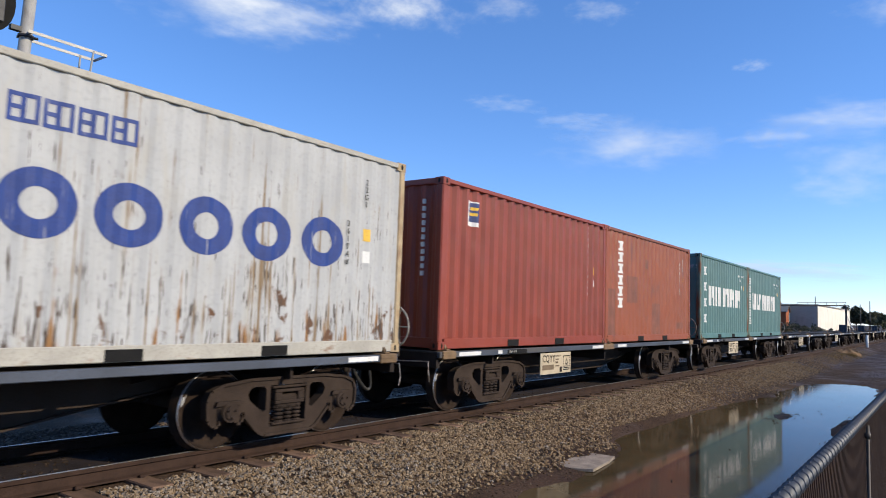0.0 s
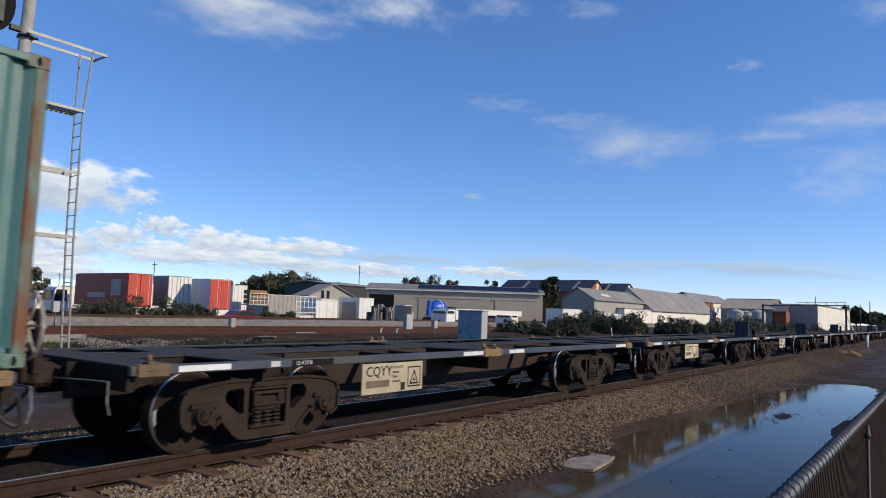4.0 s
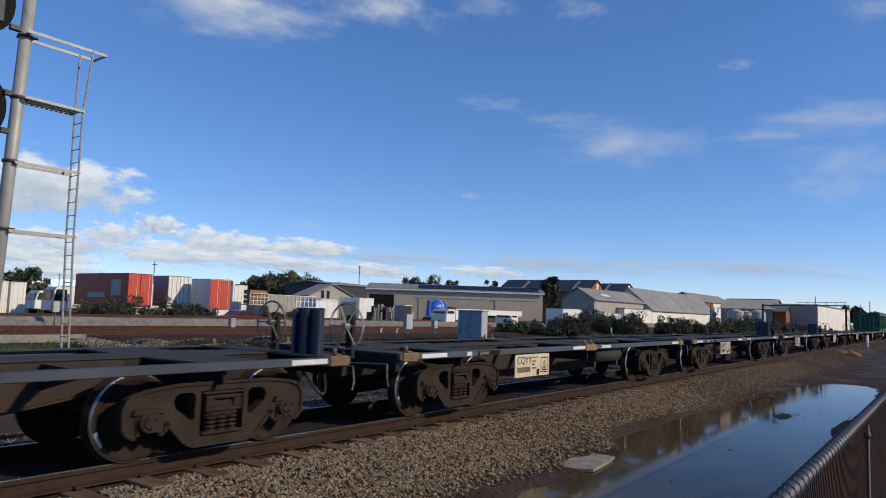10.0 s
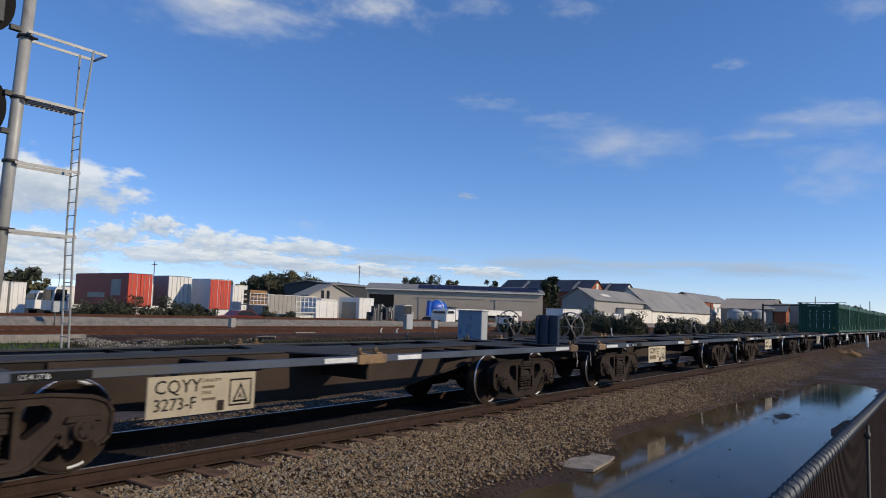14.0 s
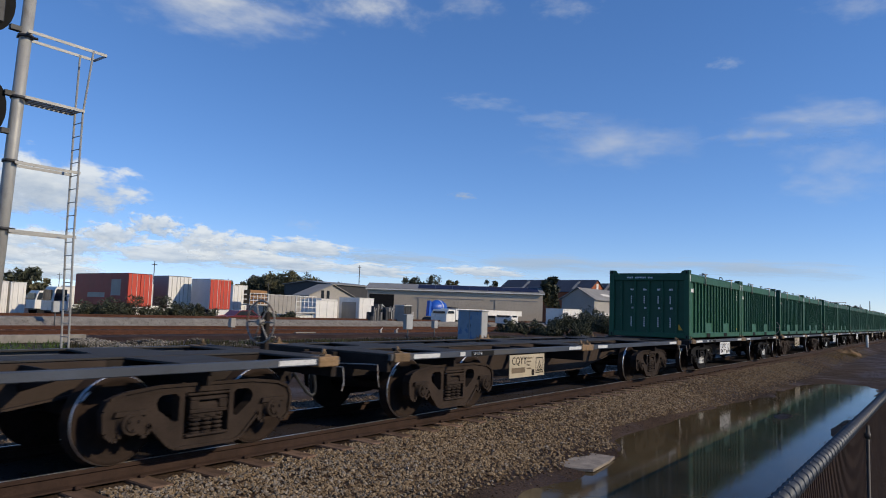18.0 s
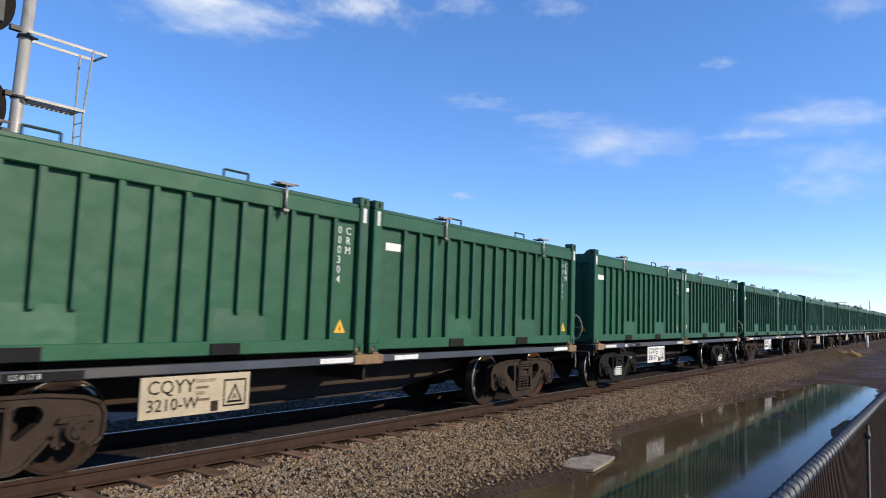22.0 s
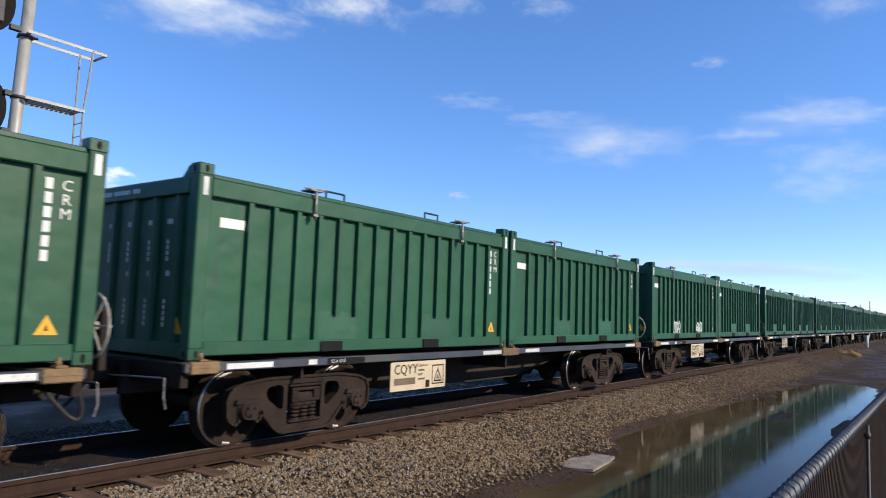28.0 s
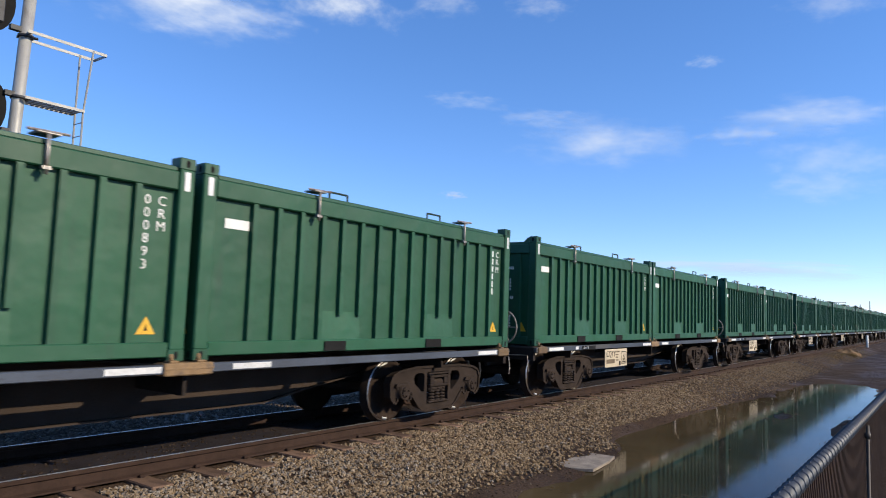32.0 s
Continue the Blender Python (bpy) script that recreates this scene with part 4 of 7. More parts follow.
def blob(parent, x0, x1, z0, z1, material, kind="bar", name="marking", y=-1.2035):
    """A plain painted shape on a near side: a bar, a ring or a slanted bar."""
    bm = bmesh.new()
    cx, cz, rx, rz = (x0 + x1) / 2, (z0 + z1) / 2, (x1 - x0) / 2, (z1 - z0) / 2
    if kind == "bar":
        pts = [(x0, z0), (x1, z0), (x1, z1), (x0, z1)]
        bm.faces.new([bm.verts.new((p[0], y, p[1])) for p in pts])
    elif kind in ("arch", "slot", "notch"):
        w, h = x1 - x0, z1 - z0
        u, d = 0.36 * w, (0.42 if kind == "notch" else 0.68) * h
        if kind == "slot":
            pts = [(x0, z0), (x1, z0), (x1, z1), (x1 - u, z1), (x1 - u, z1 - d), (x0 + u, z1 - d), (x0 + u, z1), (x0, z1)]
        else:
            pts = [(x0, z0), (x0 + u, z0), (x0 + u, z0 + d), (x1 - u, z0 + d), (x1 - u, z0), (x1, z0), (x1, z1), (x0, z1)]
        bm.faces.new([bm.verts.new((p[0], y, p[1])) for p in pts])
    elif kind == "grid":
        t = 0.15 * (x1 - x0)
        for a, b, c, d in ((x0, x1, z1 - t, z1), (x0, x1, z0, z0 + t), (x0, x0 + t, z0 + t, z1 - t), (x1 - t, x1, z0 + t, z1 - t), (cx - t / 2, cx + t / 2, z0 + t, z1 - t), (x0 + t, cx - t / 2, cz - t / 2, cz + t / 2)):
            bm.faces.new([bm.verts.new((px, y, pz)) for px, pz in ((a, c), (b, c), (b, d), (a, d))])
    elif kind == "beam":
        t, q = 0.24 * (z1 - z0), 0.30 * (x1 - x0)
        for a, b, c, d in ((x0, x1, z1 - t, z1), (cx - q / 2, cx + q / 2, z0 + t, z1 - t), (x0 + q / 2, x1 - q / 2, z0, z0 + t)):
            bm.faces.new([bm.verts.new((px, y, pz)) for px, pz in ((a, c), (b, c), (b, d), (a, d))])
    elif kind == "slant":
        d = (x1 - x0) * 0.12
        bm.faces.new([bm.verts.new((p[0], y, p[1])) for p in [(x0, z0), (x1 - d, z0), (x1, z1), (x0 + d, z1)]])
    elif kind == "oval":
        bm.faces.new([bm.verts.new((cx + rx * math.cos(a), y, cz + rz * math.sin(a))) for a in [k * math.tau / 28 for k in range(28)]])
    else:
        n = 32
        o = [bm.verts.new((cx + rx * math.cos(k * math.tau / n), y, cz + rz * math.sin(k * math.tau / n))) for k in range(n)]
        i = [bm.verts.new((cx + rx * 0.46 * math.cos(k * math.tau / n), y, cz + rz * 0.46 * math.sin(k * math.tau / n))) for k in range(n)]
        for k in range(n):
            bm.faces.new((o[k], o[(k + 1) % n], i[(k + 1) % n], i[k]))
    follow(bm, parent, -1.2 - y)
    return part(name, bm, material, parent)


def digits(parent, x, z, rows, material, w=0.05, h=0.09, pitch=0.115):
    for r in range(rows):
        blob(parent, x, x + w, z - r * pitch - h, z - r * pitch, material)


RIBS = [0.69 + 0.343 * k for k in range(15)]


def green_container():
    """Ribbed open-top bulk container with a clamped lid."""
    H = 2.0
    c = thing("bulk_container", "green ribbed steel bulk container with a clamped lid", "shipping container", group="green containers of the freight train")
    for s in (-1, 1):
        bm = bmesh.new()
        box(bm, (0.16, min(s * 1.10, s * 1.14), 0.12), (CL - 0.16, max(s * 1.10, s * 1.14), H - 0.15))
        wall = part("side_wall", bm, "green", c, "flat green side plate")
        bm = bmesh.new()
        box(bm, (0.17, s * 1.16 - 0.045, H - 0.33), (CL - 0.17, s * 1.16 + 0.045, H - 0.14), 0, 0.012)
        part("top_rail", bm, "green", c)
        bm = bmesh.new()
        box(bm, (0.17, s * 1.16 - 0.045, 0.04), (CL - 0.17, s * 1.16 + 0.040, 0.185), 0, 0.01)
        part("bottom_rail", bm, "green", c)
        for k, x in enumerate(RIBS):
            short = k in (4, 5, 10, 11)
            bm = bmesh.new()
            z0 = 0.48 if short else 0.18
            y0, y1 = s * 1.13, s * 1.195
            prism(bm, [(x - 0.036, y0), (x - 0.030, y1), (x + 0.030, y1), (x + 0.036, y0)], "z", z0, H - 0.32)
            part("rib", bm, "green", c)
        for k in (3, 9):
            xa, xb = RIBS[k] + 0.04, RIBS[k + 2] + 0.036
            bm = bmesh.new()
            prism(bm, [(s * 1.13, 0.18), (s * 1.170, 0.18), (s * 1.162, 0.30), (s * 1.1395, 0.53)], "x", xa, xb)
            part("pocket_plate", bm, "green", c)
    for x0, sx in ((0, -1), (CL, 1)):
        bm = bmesh.new()
        box(bm, (min(x0 - sx * 0.10, x0 - sx * 0.06), -1.06, 0.1), (max(x0 - sx * 0.10, x0 - sx * 0.06), 1.06, H - 0.15))
        part("end_wall", bm, "green", c)
        for k in range(5):
            y = -0.84 + k * 0.42
            bm = bmesh.new()
            prism(bm, [(x0 - sx * 0.065, y - 0.05), (x0 - sx * 0.015, y - 0.028), (x0 - sx * 0.015, y + 0.028), (x0 - sx * 0.065, y + 0.05)], "z", 0.15, H - 0.3)
            part("rib", bm, "green", c)
        bm = bmesh.new()
        box(bm, (min(x0, x0 - sx * 0.10), -1.06, H - 0.31), (max(x0, x0 - sx * 0.10), 1.06, H - 0.14), 0, 0.01)
        for s in (-1, 1):
            prism(bm, [(s * 1.06, H - 0.145), (s * 0.90, H - 0.145), (s * 1.02, H - 0.02), (s * 1.06, H - 0.02)], "x", x0 - sx * 0.05, x0 - sx * 0.01)
        part("end_beam", bm, "green", c)
        bm = bmesh.new()
        box(bm, (min(x0, x0 - sx * 0.10), -1.06, 0.015), (max(x0, x0 - sx * 0.10), 1.06, 0.16), 0, 0.01)
        part("end_sill", bm, "green", c)
        for s in (-1, 1):
            bm = bmesh.new()
            box(bm, (min(x0 - sx * 0.002, x0 - sx * 0.165), min(s * 1.217, s * 1.06), 0.11), (max(x0 - sx * 0.002, x0 - sx * 0.165), max(s * 1.217, s * 1.06), H - 0.11), 0, 0.012)
            post = part("corner_post", bm, "green", c)
            quick("reflector", (x0 - sx * 0.085 - 0.03, s * 1.219 - 0.002, H - 0.33), (x0 - sx * 0.085 + 0.03, s * 1.219 + 0.002, H - 0.14), "reflector", post, "white reflective strip")
    castings(c, H, "green_dark", "")
    fork_pockets(c, 0.05, 0.165, (1.79, 3.78))
    bm = bmesh.new()
    prism(bm, [(-1.19, H - 0.135), (-1.19, H - 0.10), (-1.10, H - 0.075), (1.10, H - 0.075), (1.19, H - 0.10), (1.19, H - 0.135)], "x", 0.19, CL - 0.19)
    for x in (0.9, CL - 0.9):
        box(bm, (x - 0.16, -0.9, H - 0.076), (x + 0.16, -0.6, H - 0.045), 0, 0.01)
        box(bm, (x - 0.16, 0.6, H - 0.076), (x + 0.16, 0.9, H - 0.045), 0, 0.01)
    lid = part("lid", bm, "lid", c, "low green steel lid")
    for x in (2.08, 4.09):
        for s in (-1, 1):
            bm = bmesh.new()
            tube(bm, [(x - 0.16, s * 1.04, H - 0.075), (x - 0.16, s * 1.04, H + 0.015), (x + 0.16, s * 1.04, H + 0.015), (x + 0.16, s * 1.04, H - 0.075)], 0.014, 6)
            part("lid_handle", bm, "handle", lid, "dark lifting handle")
    for x in (1.58, 4.64):
        for s in (-1, 1):
            bm = bmesh.new()
            rod(bm, (x, s * 1.235, H - 0.40), (x, s * 1.235, H - 0.045), 0.017, 8)
            box(bm, (x - 0.035, min(s * 1.20, s * 1.25), H - 0.36), (x + 0.035, max(s * 1.20, s * 1.25), H - 0.33))
            rod(bm, (x - 0.17, s * 1.22, H - 0.04), (x + 0.17, s * 1.24, H - 0.035), 0.013, 6)
            box(bm, (x - 0.10, min(s * 1.06, s * 1.25), H - 0.06), (x + 0.10, max(s * 1.06, s * 1.25), H - 0.04), 0, 0.006)
            part("lid_clamp", bm, "clamp", c, "weathered screw clamp")
    # markings on both sides
    for s in (-1, 1):
        yy = s * 1.1425
        for x, w in ((0.33, 0.31), ):
            xx = x if s < 0 else CL - x - w
            quick("name_plate", (xx, yy - 0.0025, 1.37), (xx + w, yy + 0.0025, 1.475), "white_paint", c, "small white plate")
        bm = bmesh.new()
        tx = CL - 0.38 if s < 0 else 0.38
        prism(bm, [(tx - 0.10, 0.26), (tx + 0.10, 0.26), (tx, 0.43)], "y", yy - 0.003, yy + 0.003, 0)
        sign = part("warning_sign", bm, "triangle", c, "amber warning triangle")
        bm = bmesh.new()
        prism(bm, [(tx - 0.018, 0.295), (tx + 0.018, 0.295), (tx, 0.355)], "y", yy - 0.004, yy + 0.004, 0)
        part("symbol", bm, "black", sign)
    write("owner_code", "CRM", 0.135, "white_paint", c, pose(CL - 0.30, -1.146, 1.50), True)
    bm = bmesh.new()
    ty = -0.90
    prism(bm, [(ty - 0.10, 0.25), (ty + 0.10, 0.25), (ty, 0.42)], "x", 0.054, 0.06)
    part("warning_sign", bm, "triangle", c, "amber warning triangle")
    for y in (-0.66, -0.30, 0.12, 0.52):
        bm = bmesh.new()
        for k, n in enumerate((3, 4, 2, 5)):
            z = 1.45 - (0.0, 0.22, 0.55, 0.85)[k]
            for i in range(n):
                if k in (0, 2):
                    box(bm, (0.056, y - 0.05 + i * 0.035, z - 0.055), (0.0595, y - 0.026 + i * 0.035, z))
                else:
                    box(bm, (0.056, y, z - 0.045 - i * 0.06), (0.0595, y + 0.03, z - i * 0.06))
        part("end_marking", bm, "white_paint", c)
    bm = bmesh.new()
    for i in range(16):
        if i not in (4, 12):
            box(bm, (-0.0025, 0.62 - i * 0.05, H - 0.245), (0.0015, 0.655 - i * 0.05, H - 0.195))
    part("end_marking", bm, "white_paint", c)
    return c


# ================= make up the train =================
moving = []          # thing, offset along the train
wheels = []          # wheelset, offset along the train


def put(thing_, off, z=0.0):
    moving.append((thing_, off, z))


FIRST, LAST, FIRST_GREEN = -1, 29, 12
NUMBERS = {0: "000218", 1: "000282", 2: "000304", 3: "001662", 4: "000954", 7: "001556", 8: "000183", 11: "000915", 12: "001498", 13: "001730", 14: "000893"}


def graffiti(g, x0, x1, z0, z1, strokes):
    """Loose white spray-paint strokes; each is a run of points in the tag's own unit square."""
    bm = bmesh.new()
    for run in strokes:
        tube(bm, [(x0 + (x1 - x0) * u, -1.20, z0 + (z1 - z0) * v) for u, v in run], 0.018, 6)
    for v in bm.verts:
        v.co.y = -1.183 + 0.15 * (v.co.y + 1.20)
    part("spray_paint", bm, "white_paint", g, "white spray-paint scrawl")


def curl(cu, cv, ru, rv, a0, a1, n=9):
    """Points of an arc in a tag's unit square."""
    return [(cu + ru * math.cos(radians(a0 + (a1 - a0) * k / n)), cv + rv * math.sin(radians(a0 + (a1 - a0) * k / n))) for k in range(n + 1)]


def make_train():
    proto = build_wagon()
    for k in range(FIRST, LAST + 1):
        w = proto if k == FIRST else copy_thing(proto, pose(0, 0, 0))
        put(w, k * PITCH + (-0.12 if k == 7 else 0.0))
    stock = {k: moving[k - FIRST][0] for k in range(FIRST, LAST + 1)}
    for k, number in ((1, "3222-C"), (5, "3268-T"), (7, "3286-R"), (8, "3273-F"), (10, "3240-A"), (12, "3265-P"), (13, "3210-W"), (14, "3281-C"), (18, "3269-F")):
        board = [o for o in stock[k].children if o.name.startswith("identification_board") and o.data.vertices[0].co.y < 0][0]
        write("lettering", number, 0.165, "black", board, pose(3.04, -1.293, 0.545))
    for k in [k for k in stock if k not in (1, 5, 7, 8, 10, 12, 13, 14, 18)]:
        board = [o for o in stock[k].children if o.name.startswith("identification_board") and o.data.vertices[0].co.y < 0][0]
        quick("marking", (3.05, -1.2935, 0.56), (3.50, -1.2915, 0.65), "faded_ink", board)
    # an air tank slung under the sill of one wagon
    bm = bmesh.new()
    rod(bm, (6.55, -1.02, 0.74), (7.95, -1.02, 0.74), 0.17, 18)
    part("air_tank", bm, "deck", stock[6], "grey air tank slung under the sill")
    for x in (6.6, 7.8):
        quick("tank_hanger", (x, -1.12, 0.48), (x + 0.09, -0.95, 0.89), "deck", stock[6])
    for k in (3, 4, 5, 7, 8):
        head_board(stock[k], 11.92)
    for k in (-1, 0, 1, 3, 5, 7, 8, *range(12, 24)):
        hand_wheel(stock[k], 12.24, -1.06, 0.98)
    for k in (5, 8, 9, 10):
        hand_wheel(stock[k], 12.20, 0.35, 0.98)
    for k in (12, 14, 15):
        for o in stock[k].children:
            if o.name.startswith("identification_board"):
                o.data = o.data.copy()
                o.data.materials[0] = M["board_white"]
                tagged(o, "clean white identification board with black lettering")
    # bogies repainted black, with whitened springs and stencils
    for k in (12, 14):
        for dark in [o for o in stock[k].children if o.name.startswith("bogie")]:
            for o in (dark, *dark.children):
                if o.name.startswith(("spring", "side_frame", "axle_box", "bogie")):
                    o.data = o.data.copy()
                    o.data.materials[0] = M["white_paint"] if o.name.startswith("spring") else M["fresh_black"]
                    tagged(o, "coil spring painted white" if o.name.startswith("spring") else "freshly painted black bogie casting")
            write("stencil", "511", 0.085, "white_paint", dark, pose(0.62, -1.1, 0.60))
    quick("repainted_patch", (8.9, -1.3045, 0.894), (11.0, -1.3005, 0.972), "fresh_black", stock[12], "black patch on the side sill")
    for k in (12, 14):
        write("stencil", "LS 8 17 B", 0.065, "white_paint", stock[k], pose(10.1, -1.307, 0.912))
    worn = [o for o in stock[13].children if o.name.startswith("bogie") and o.location.x > 5][0]
    for o in worn.children:
        if o.name.startswith("wheelset") and o.location.x > 0:
            o.data = o.data.copy()
            o.data.materials[0] = M["rusty_wheel"]
            tagged(o, "orange-rusted steel wheels on an axle")
    # one axle end worn to bare rust
    rusty = [o for o in stock[5].children if o.name.startswith("bogie") and o.location.x < 5][0]
    bm = bmesh.new()
    prism(bm, [(-1.06, 0.47), (-1.06, 0.57), (-0.97, 0.665), (-0.60, 0.735), (-0.62, 0.66), (-0.93, 0.58), (-0.98, 0.47)], "y", -1.112, -0.93)
    part("rusted_end", bm, "bare_rust", rusty, "orange rusted end of the side frame")
    # leading containers
    a = box_container("shipping_container", "rust-streaked white corrugated shipping container with blue markings", "white_box", "rusty_post", deep=0.018)
    for x0, x1 in ((0.93, 1.55), (1.72, 2.36), (2.56, 3.16), (3.32, 3.95), (4.16, 4.80)):
        blob(a, x0 + 0.07, x1 + 0.11, 1.06, 1.66, "blue_mark", "ring")
    for x0, x1 in ((1.03, 1.28), (1.31, 1.56), (1.60, 1.86), (1.90, 2.15)):
        blob(a, x0, x1, 2.0, 2.25, "blue_mark", "grid")
    blob(a, 0.62, 0.88, 1.92, 1.98, "blue_mark")
    write("container_number", "361748", 0.105, "black", a, pose(4.99, -1.2045, 1.60), True)
    write("type_code", "22G1", 0.105, "black", a, pose(5.30, -1.2045, 2.17), True)
    blob(a, 5.28, 5.40, 1.44, 1.60, "yellow_tag")
    blob(a, 5.28, 5.40, 1.16, 1.31, "white_paint")
    put(a, -PITCH + CL + GAP, DECK)
    b = copy_thing(a, pose(0, 0, 0))
    put(b, -PITCH, DECK)
    r1 = box_container("shipping_container", "oxide-red corrugated shipping container with a small blue sign", "red_box", "red_box")
    blob(r1, 0.70, 1.06, 1.93, 2.33, "white_paint", y=-1.2035)
    blob(r1, 0.725, 1.035, 2.00, 2.31, "navy_sign", y=-1.2055)
    blob(r1, 0.78, 0.98, 2.10, 2.15, "yellow_tag", "slant", y=-1.2065)
    blob(r1, 0.80, 1.00, 2.19, 2.24, "yellow_tag", "slant", y=-1.2065)
    digits(r1, 5.24, 2.47, 12, "white_paint", 0.035, 0.07, 0.128)
    digits(r1, 5.50, 2.28, 4, "white_paint", 0.035, 0.07, 0.11)
    blob(r1, 5.50, 5.58, 1.45, 1.60, "yellow_tag")
    blob(r1, 5.50, 5.58, 1.19, 1.33, "white_paint")
    bm = bmesh.new()
    for i in range(11):
        box(bm, (-0.001, -0.88, 2.2 - i * 0.11), (0.03, -0.83, 2.27 - i * 0.11))
    part("end_marking", bm, "white_paint", r1)
    put(r1, -0.05, DECK)
    r2 = box_container("shipping_container", "faded orange-red shipping container with white vertical lettering bars", "orange_box", "orange_box", deep=0.030)
    for k in range(6):
        blob(r2, 0.75, 1.10, 2.10 - k * 0.262, 2.325 - k * 0.262, "white_paint", "beam")
    for x0, x1, z0, z1 in ((1.30, 2.0, 0.92, 1.55), (2.52, 2.74, 1.78, 2.02), (0.22, 0.62, 0.17, 1.20), (2.98, 3.62, 0.17, 0.95), (4.98, 5.5, 0.30, 0.48)):
        blob(r2, x0, x1, z0, z1, "primer", "bar", "patched_paint")
    write("container_number", "243501", 0.10, "white_paint", r2, pose(5.14, -1.2045, 1.70), True)
    write("type_code", "22G1", 0.10, "white_paint", r2, pose(5.40, -1.2045, 2.17), True)
    digits(r2, 5.12, 2.12, 3, "white_paint", 0.035, 0.07, 0.12)
    blob(r2, 5.44, 5.54, 1.62, 1.76, "yellow_tag")
    put(r2, CL + GAP - 0.13, DECK)
    for i in range(2):
        g = box_container("shipping_container", "faded blue-green corrugated shipping container with white block markings", "cyan_box", "cyan_post", door_end=True)
        for k in range(4 if i == 0 else 6):
            z, h, x0, x1 = (2.20 - k * 0.49, 0.20, 0.47, 0.78) if i == 0 else (2.18 - k * 0.297, 0.18, 0.27, 0.57)
            blob(g, x0, x1, z - h - 0.03, z + 0.02, "white_paint", "grid", name="symbol")
        dx = 0.0 if i == 0 else -0.13
        for x0, x1 in ((0.94, 1.22), (1.28, 1.58), (1.62, 1.71), (1.75, 2.0), (2.04, 2.35), (2.63, 2.92), (2.97, 3.28), (3.33, 3.42), (3.47, 3.75), (3.80, 4.08), (4.12, 4.21), (4.26, 4.58), (4.64, 4.95)):
            n = round(x0 * 100) % 3
            blob(g, x0 + dx, x1 + dx, 1.03, 1.65, "chipped_white", ("arch", "slot", "notch")[n] if x1 - x0 > 0.15 else "bar", name="block_marking")
        write("container_number", "183617 3" if i == 0 else "183087 3", 0.105, "white_paint", g, pose(5.07, -1.2045, 2.13))
        write("type_code", "22G1", 0.10, "white_paint", g, pose(4.86, -1.2045, 1.99))
        for k in range(3):
            blob(g, 4.78 + k * 0.09, 4.83 + k * 0.09, 2.13, 2.20, "white_paint")
        blob(g, 5.39, 5.51, 1.68, 1.83, "yellow_tag")
        blob(g, 5.13, 5.25, 1.69, 1.84, "white_paint")
        put(g, PITCH + i * (CL + GAP) - 0.03, DECK)
    # green bulk containers
    gp = green_container()
    n, made = 0, []
    for k in range(FIRST_GREEN, LAST + 1):
        for i in range(2):
            g = gp if n == 0 else copy_thing(gp, pose(0, 0, 0))
            put(g, k * PITCH + i * (CL + GAP) - 0.03, DECK)
            made.append(g)
            n += 1
    for n, g in enumerate(made[:20]):
        if n in NUMBERS:
            write("serial_number", NUMBERS[n], 0.135, "white_paint", g, pose(CL - 0.45, -1.146, 1.50), True)
        else:
            for q in range(6):
                quick("serial_mark", (CL - 0.48, -1.147, 1.50 - q * 0.124), (CL - 0.42, -1.1415, 1.595 - q * 0.124), "white_paint", g)
    bm = bmesh.new()
    bm.faces.new([bm.verts.new((0.26 + x, -1.1435, 0.30 + z)) for x, z in ((0.02, 0.04), (0.15, 0.0), (0.19, 0.12), (0.13, 0.09), (0.06, 0.20), (0.0, 0.17), (0.08, 0.07))])
    part("marking", bm, "chipped_white", made[5], "hand-painted white arrow")
    graffiti(made[12], 1.80, 2.36, 0.19, 0.52, [
        [(0.08, 1.0), (0.04, 0.5), (0.0, 0.0)], curl(0.10, 0.42, 0.16, 0.42, 80, -95), [(0.05, 0.80), (0.30, 0.88), (0.60, 0.80), (0.72, 0.76)],
        [(0.40, 0.95), (0.41, 0.45), (0.42, 0.0)], curl(0.46, 0.5, 0.10, 0.5, -100, 40), [(0.62, 1.0), (0.72, 0.5), (0.92, 0.0)],
        [(0.42, 0.36), (0.62, 0.30), (0.85, 0.34)], curl(0.86, 0.55, 0.14, 0.24, -90, 120), curl(0.86, 0.92, 0.02, 0.05, 0, 340)])
    graffiti(made[12], 3.78, 4.40, 0.20, 0.50, [
        [(0.0, 0.55), (0.04, 0.1), (0.10, 0.6), (0.16, 0.15), (0.22, 0.7), (0.26, 0.0)], curl(0.36, 0.75, 0.10, 0.18, 200, -60), curl(0.34, 0.35, 0.10, 0.16, 60, 300),
        [(0.44, 0.1), (0.50, 0.55), (0.52, 0.0)], [(0.56, 0.95), (0.58, 0.4), (0.60, 0.0)], curl(0.62, 0.55, 0.10, 0.2, 120, -120), [(0.66, 0.1), (0.74, 0.75), (0.78, 0.15)],
        curl(0.86, 0.78, 0.11, 0.2, 20, 200), curl(0.84, 0.32, 0.14, 0.22, 90, -110), [(0.98, 0.95), (0.92, 0.4), (1.0, 0.02)], [(0.30, 0.9), (0.42, 1.0)]])


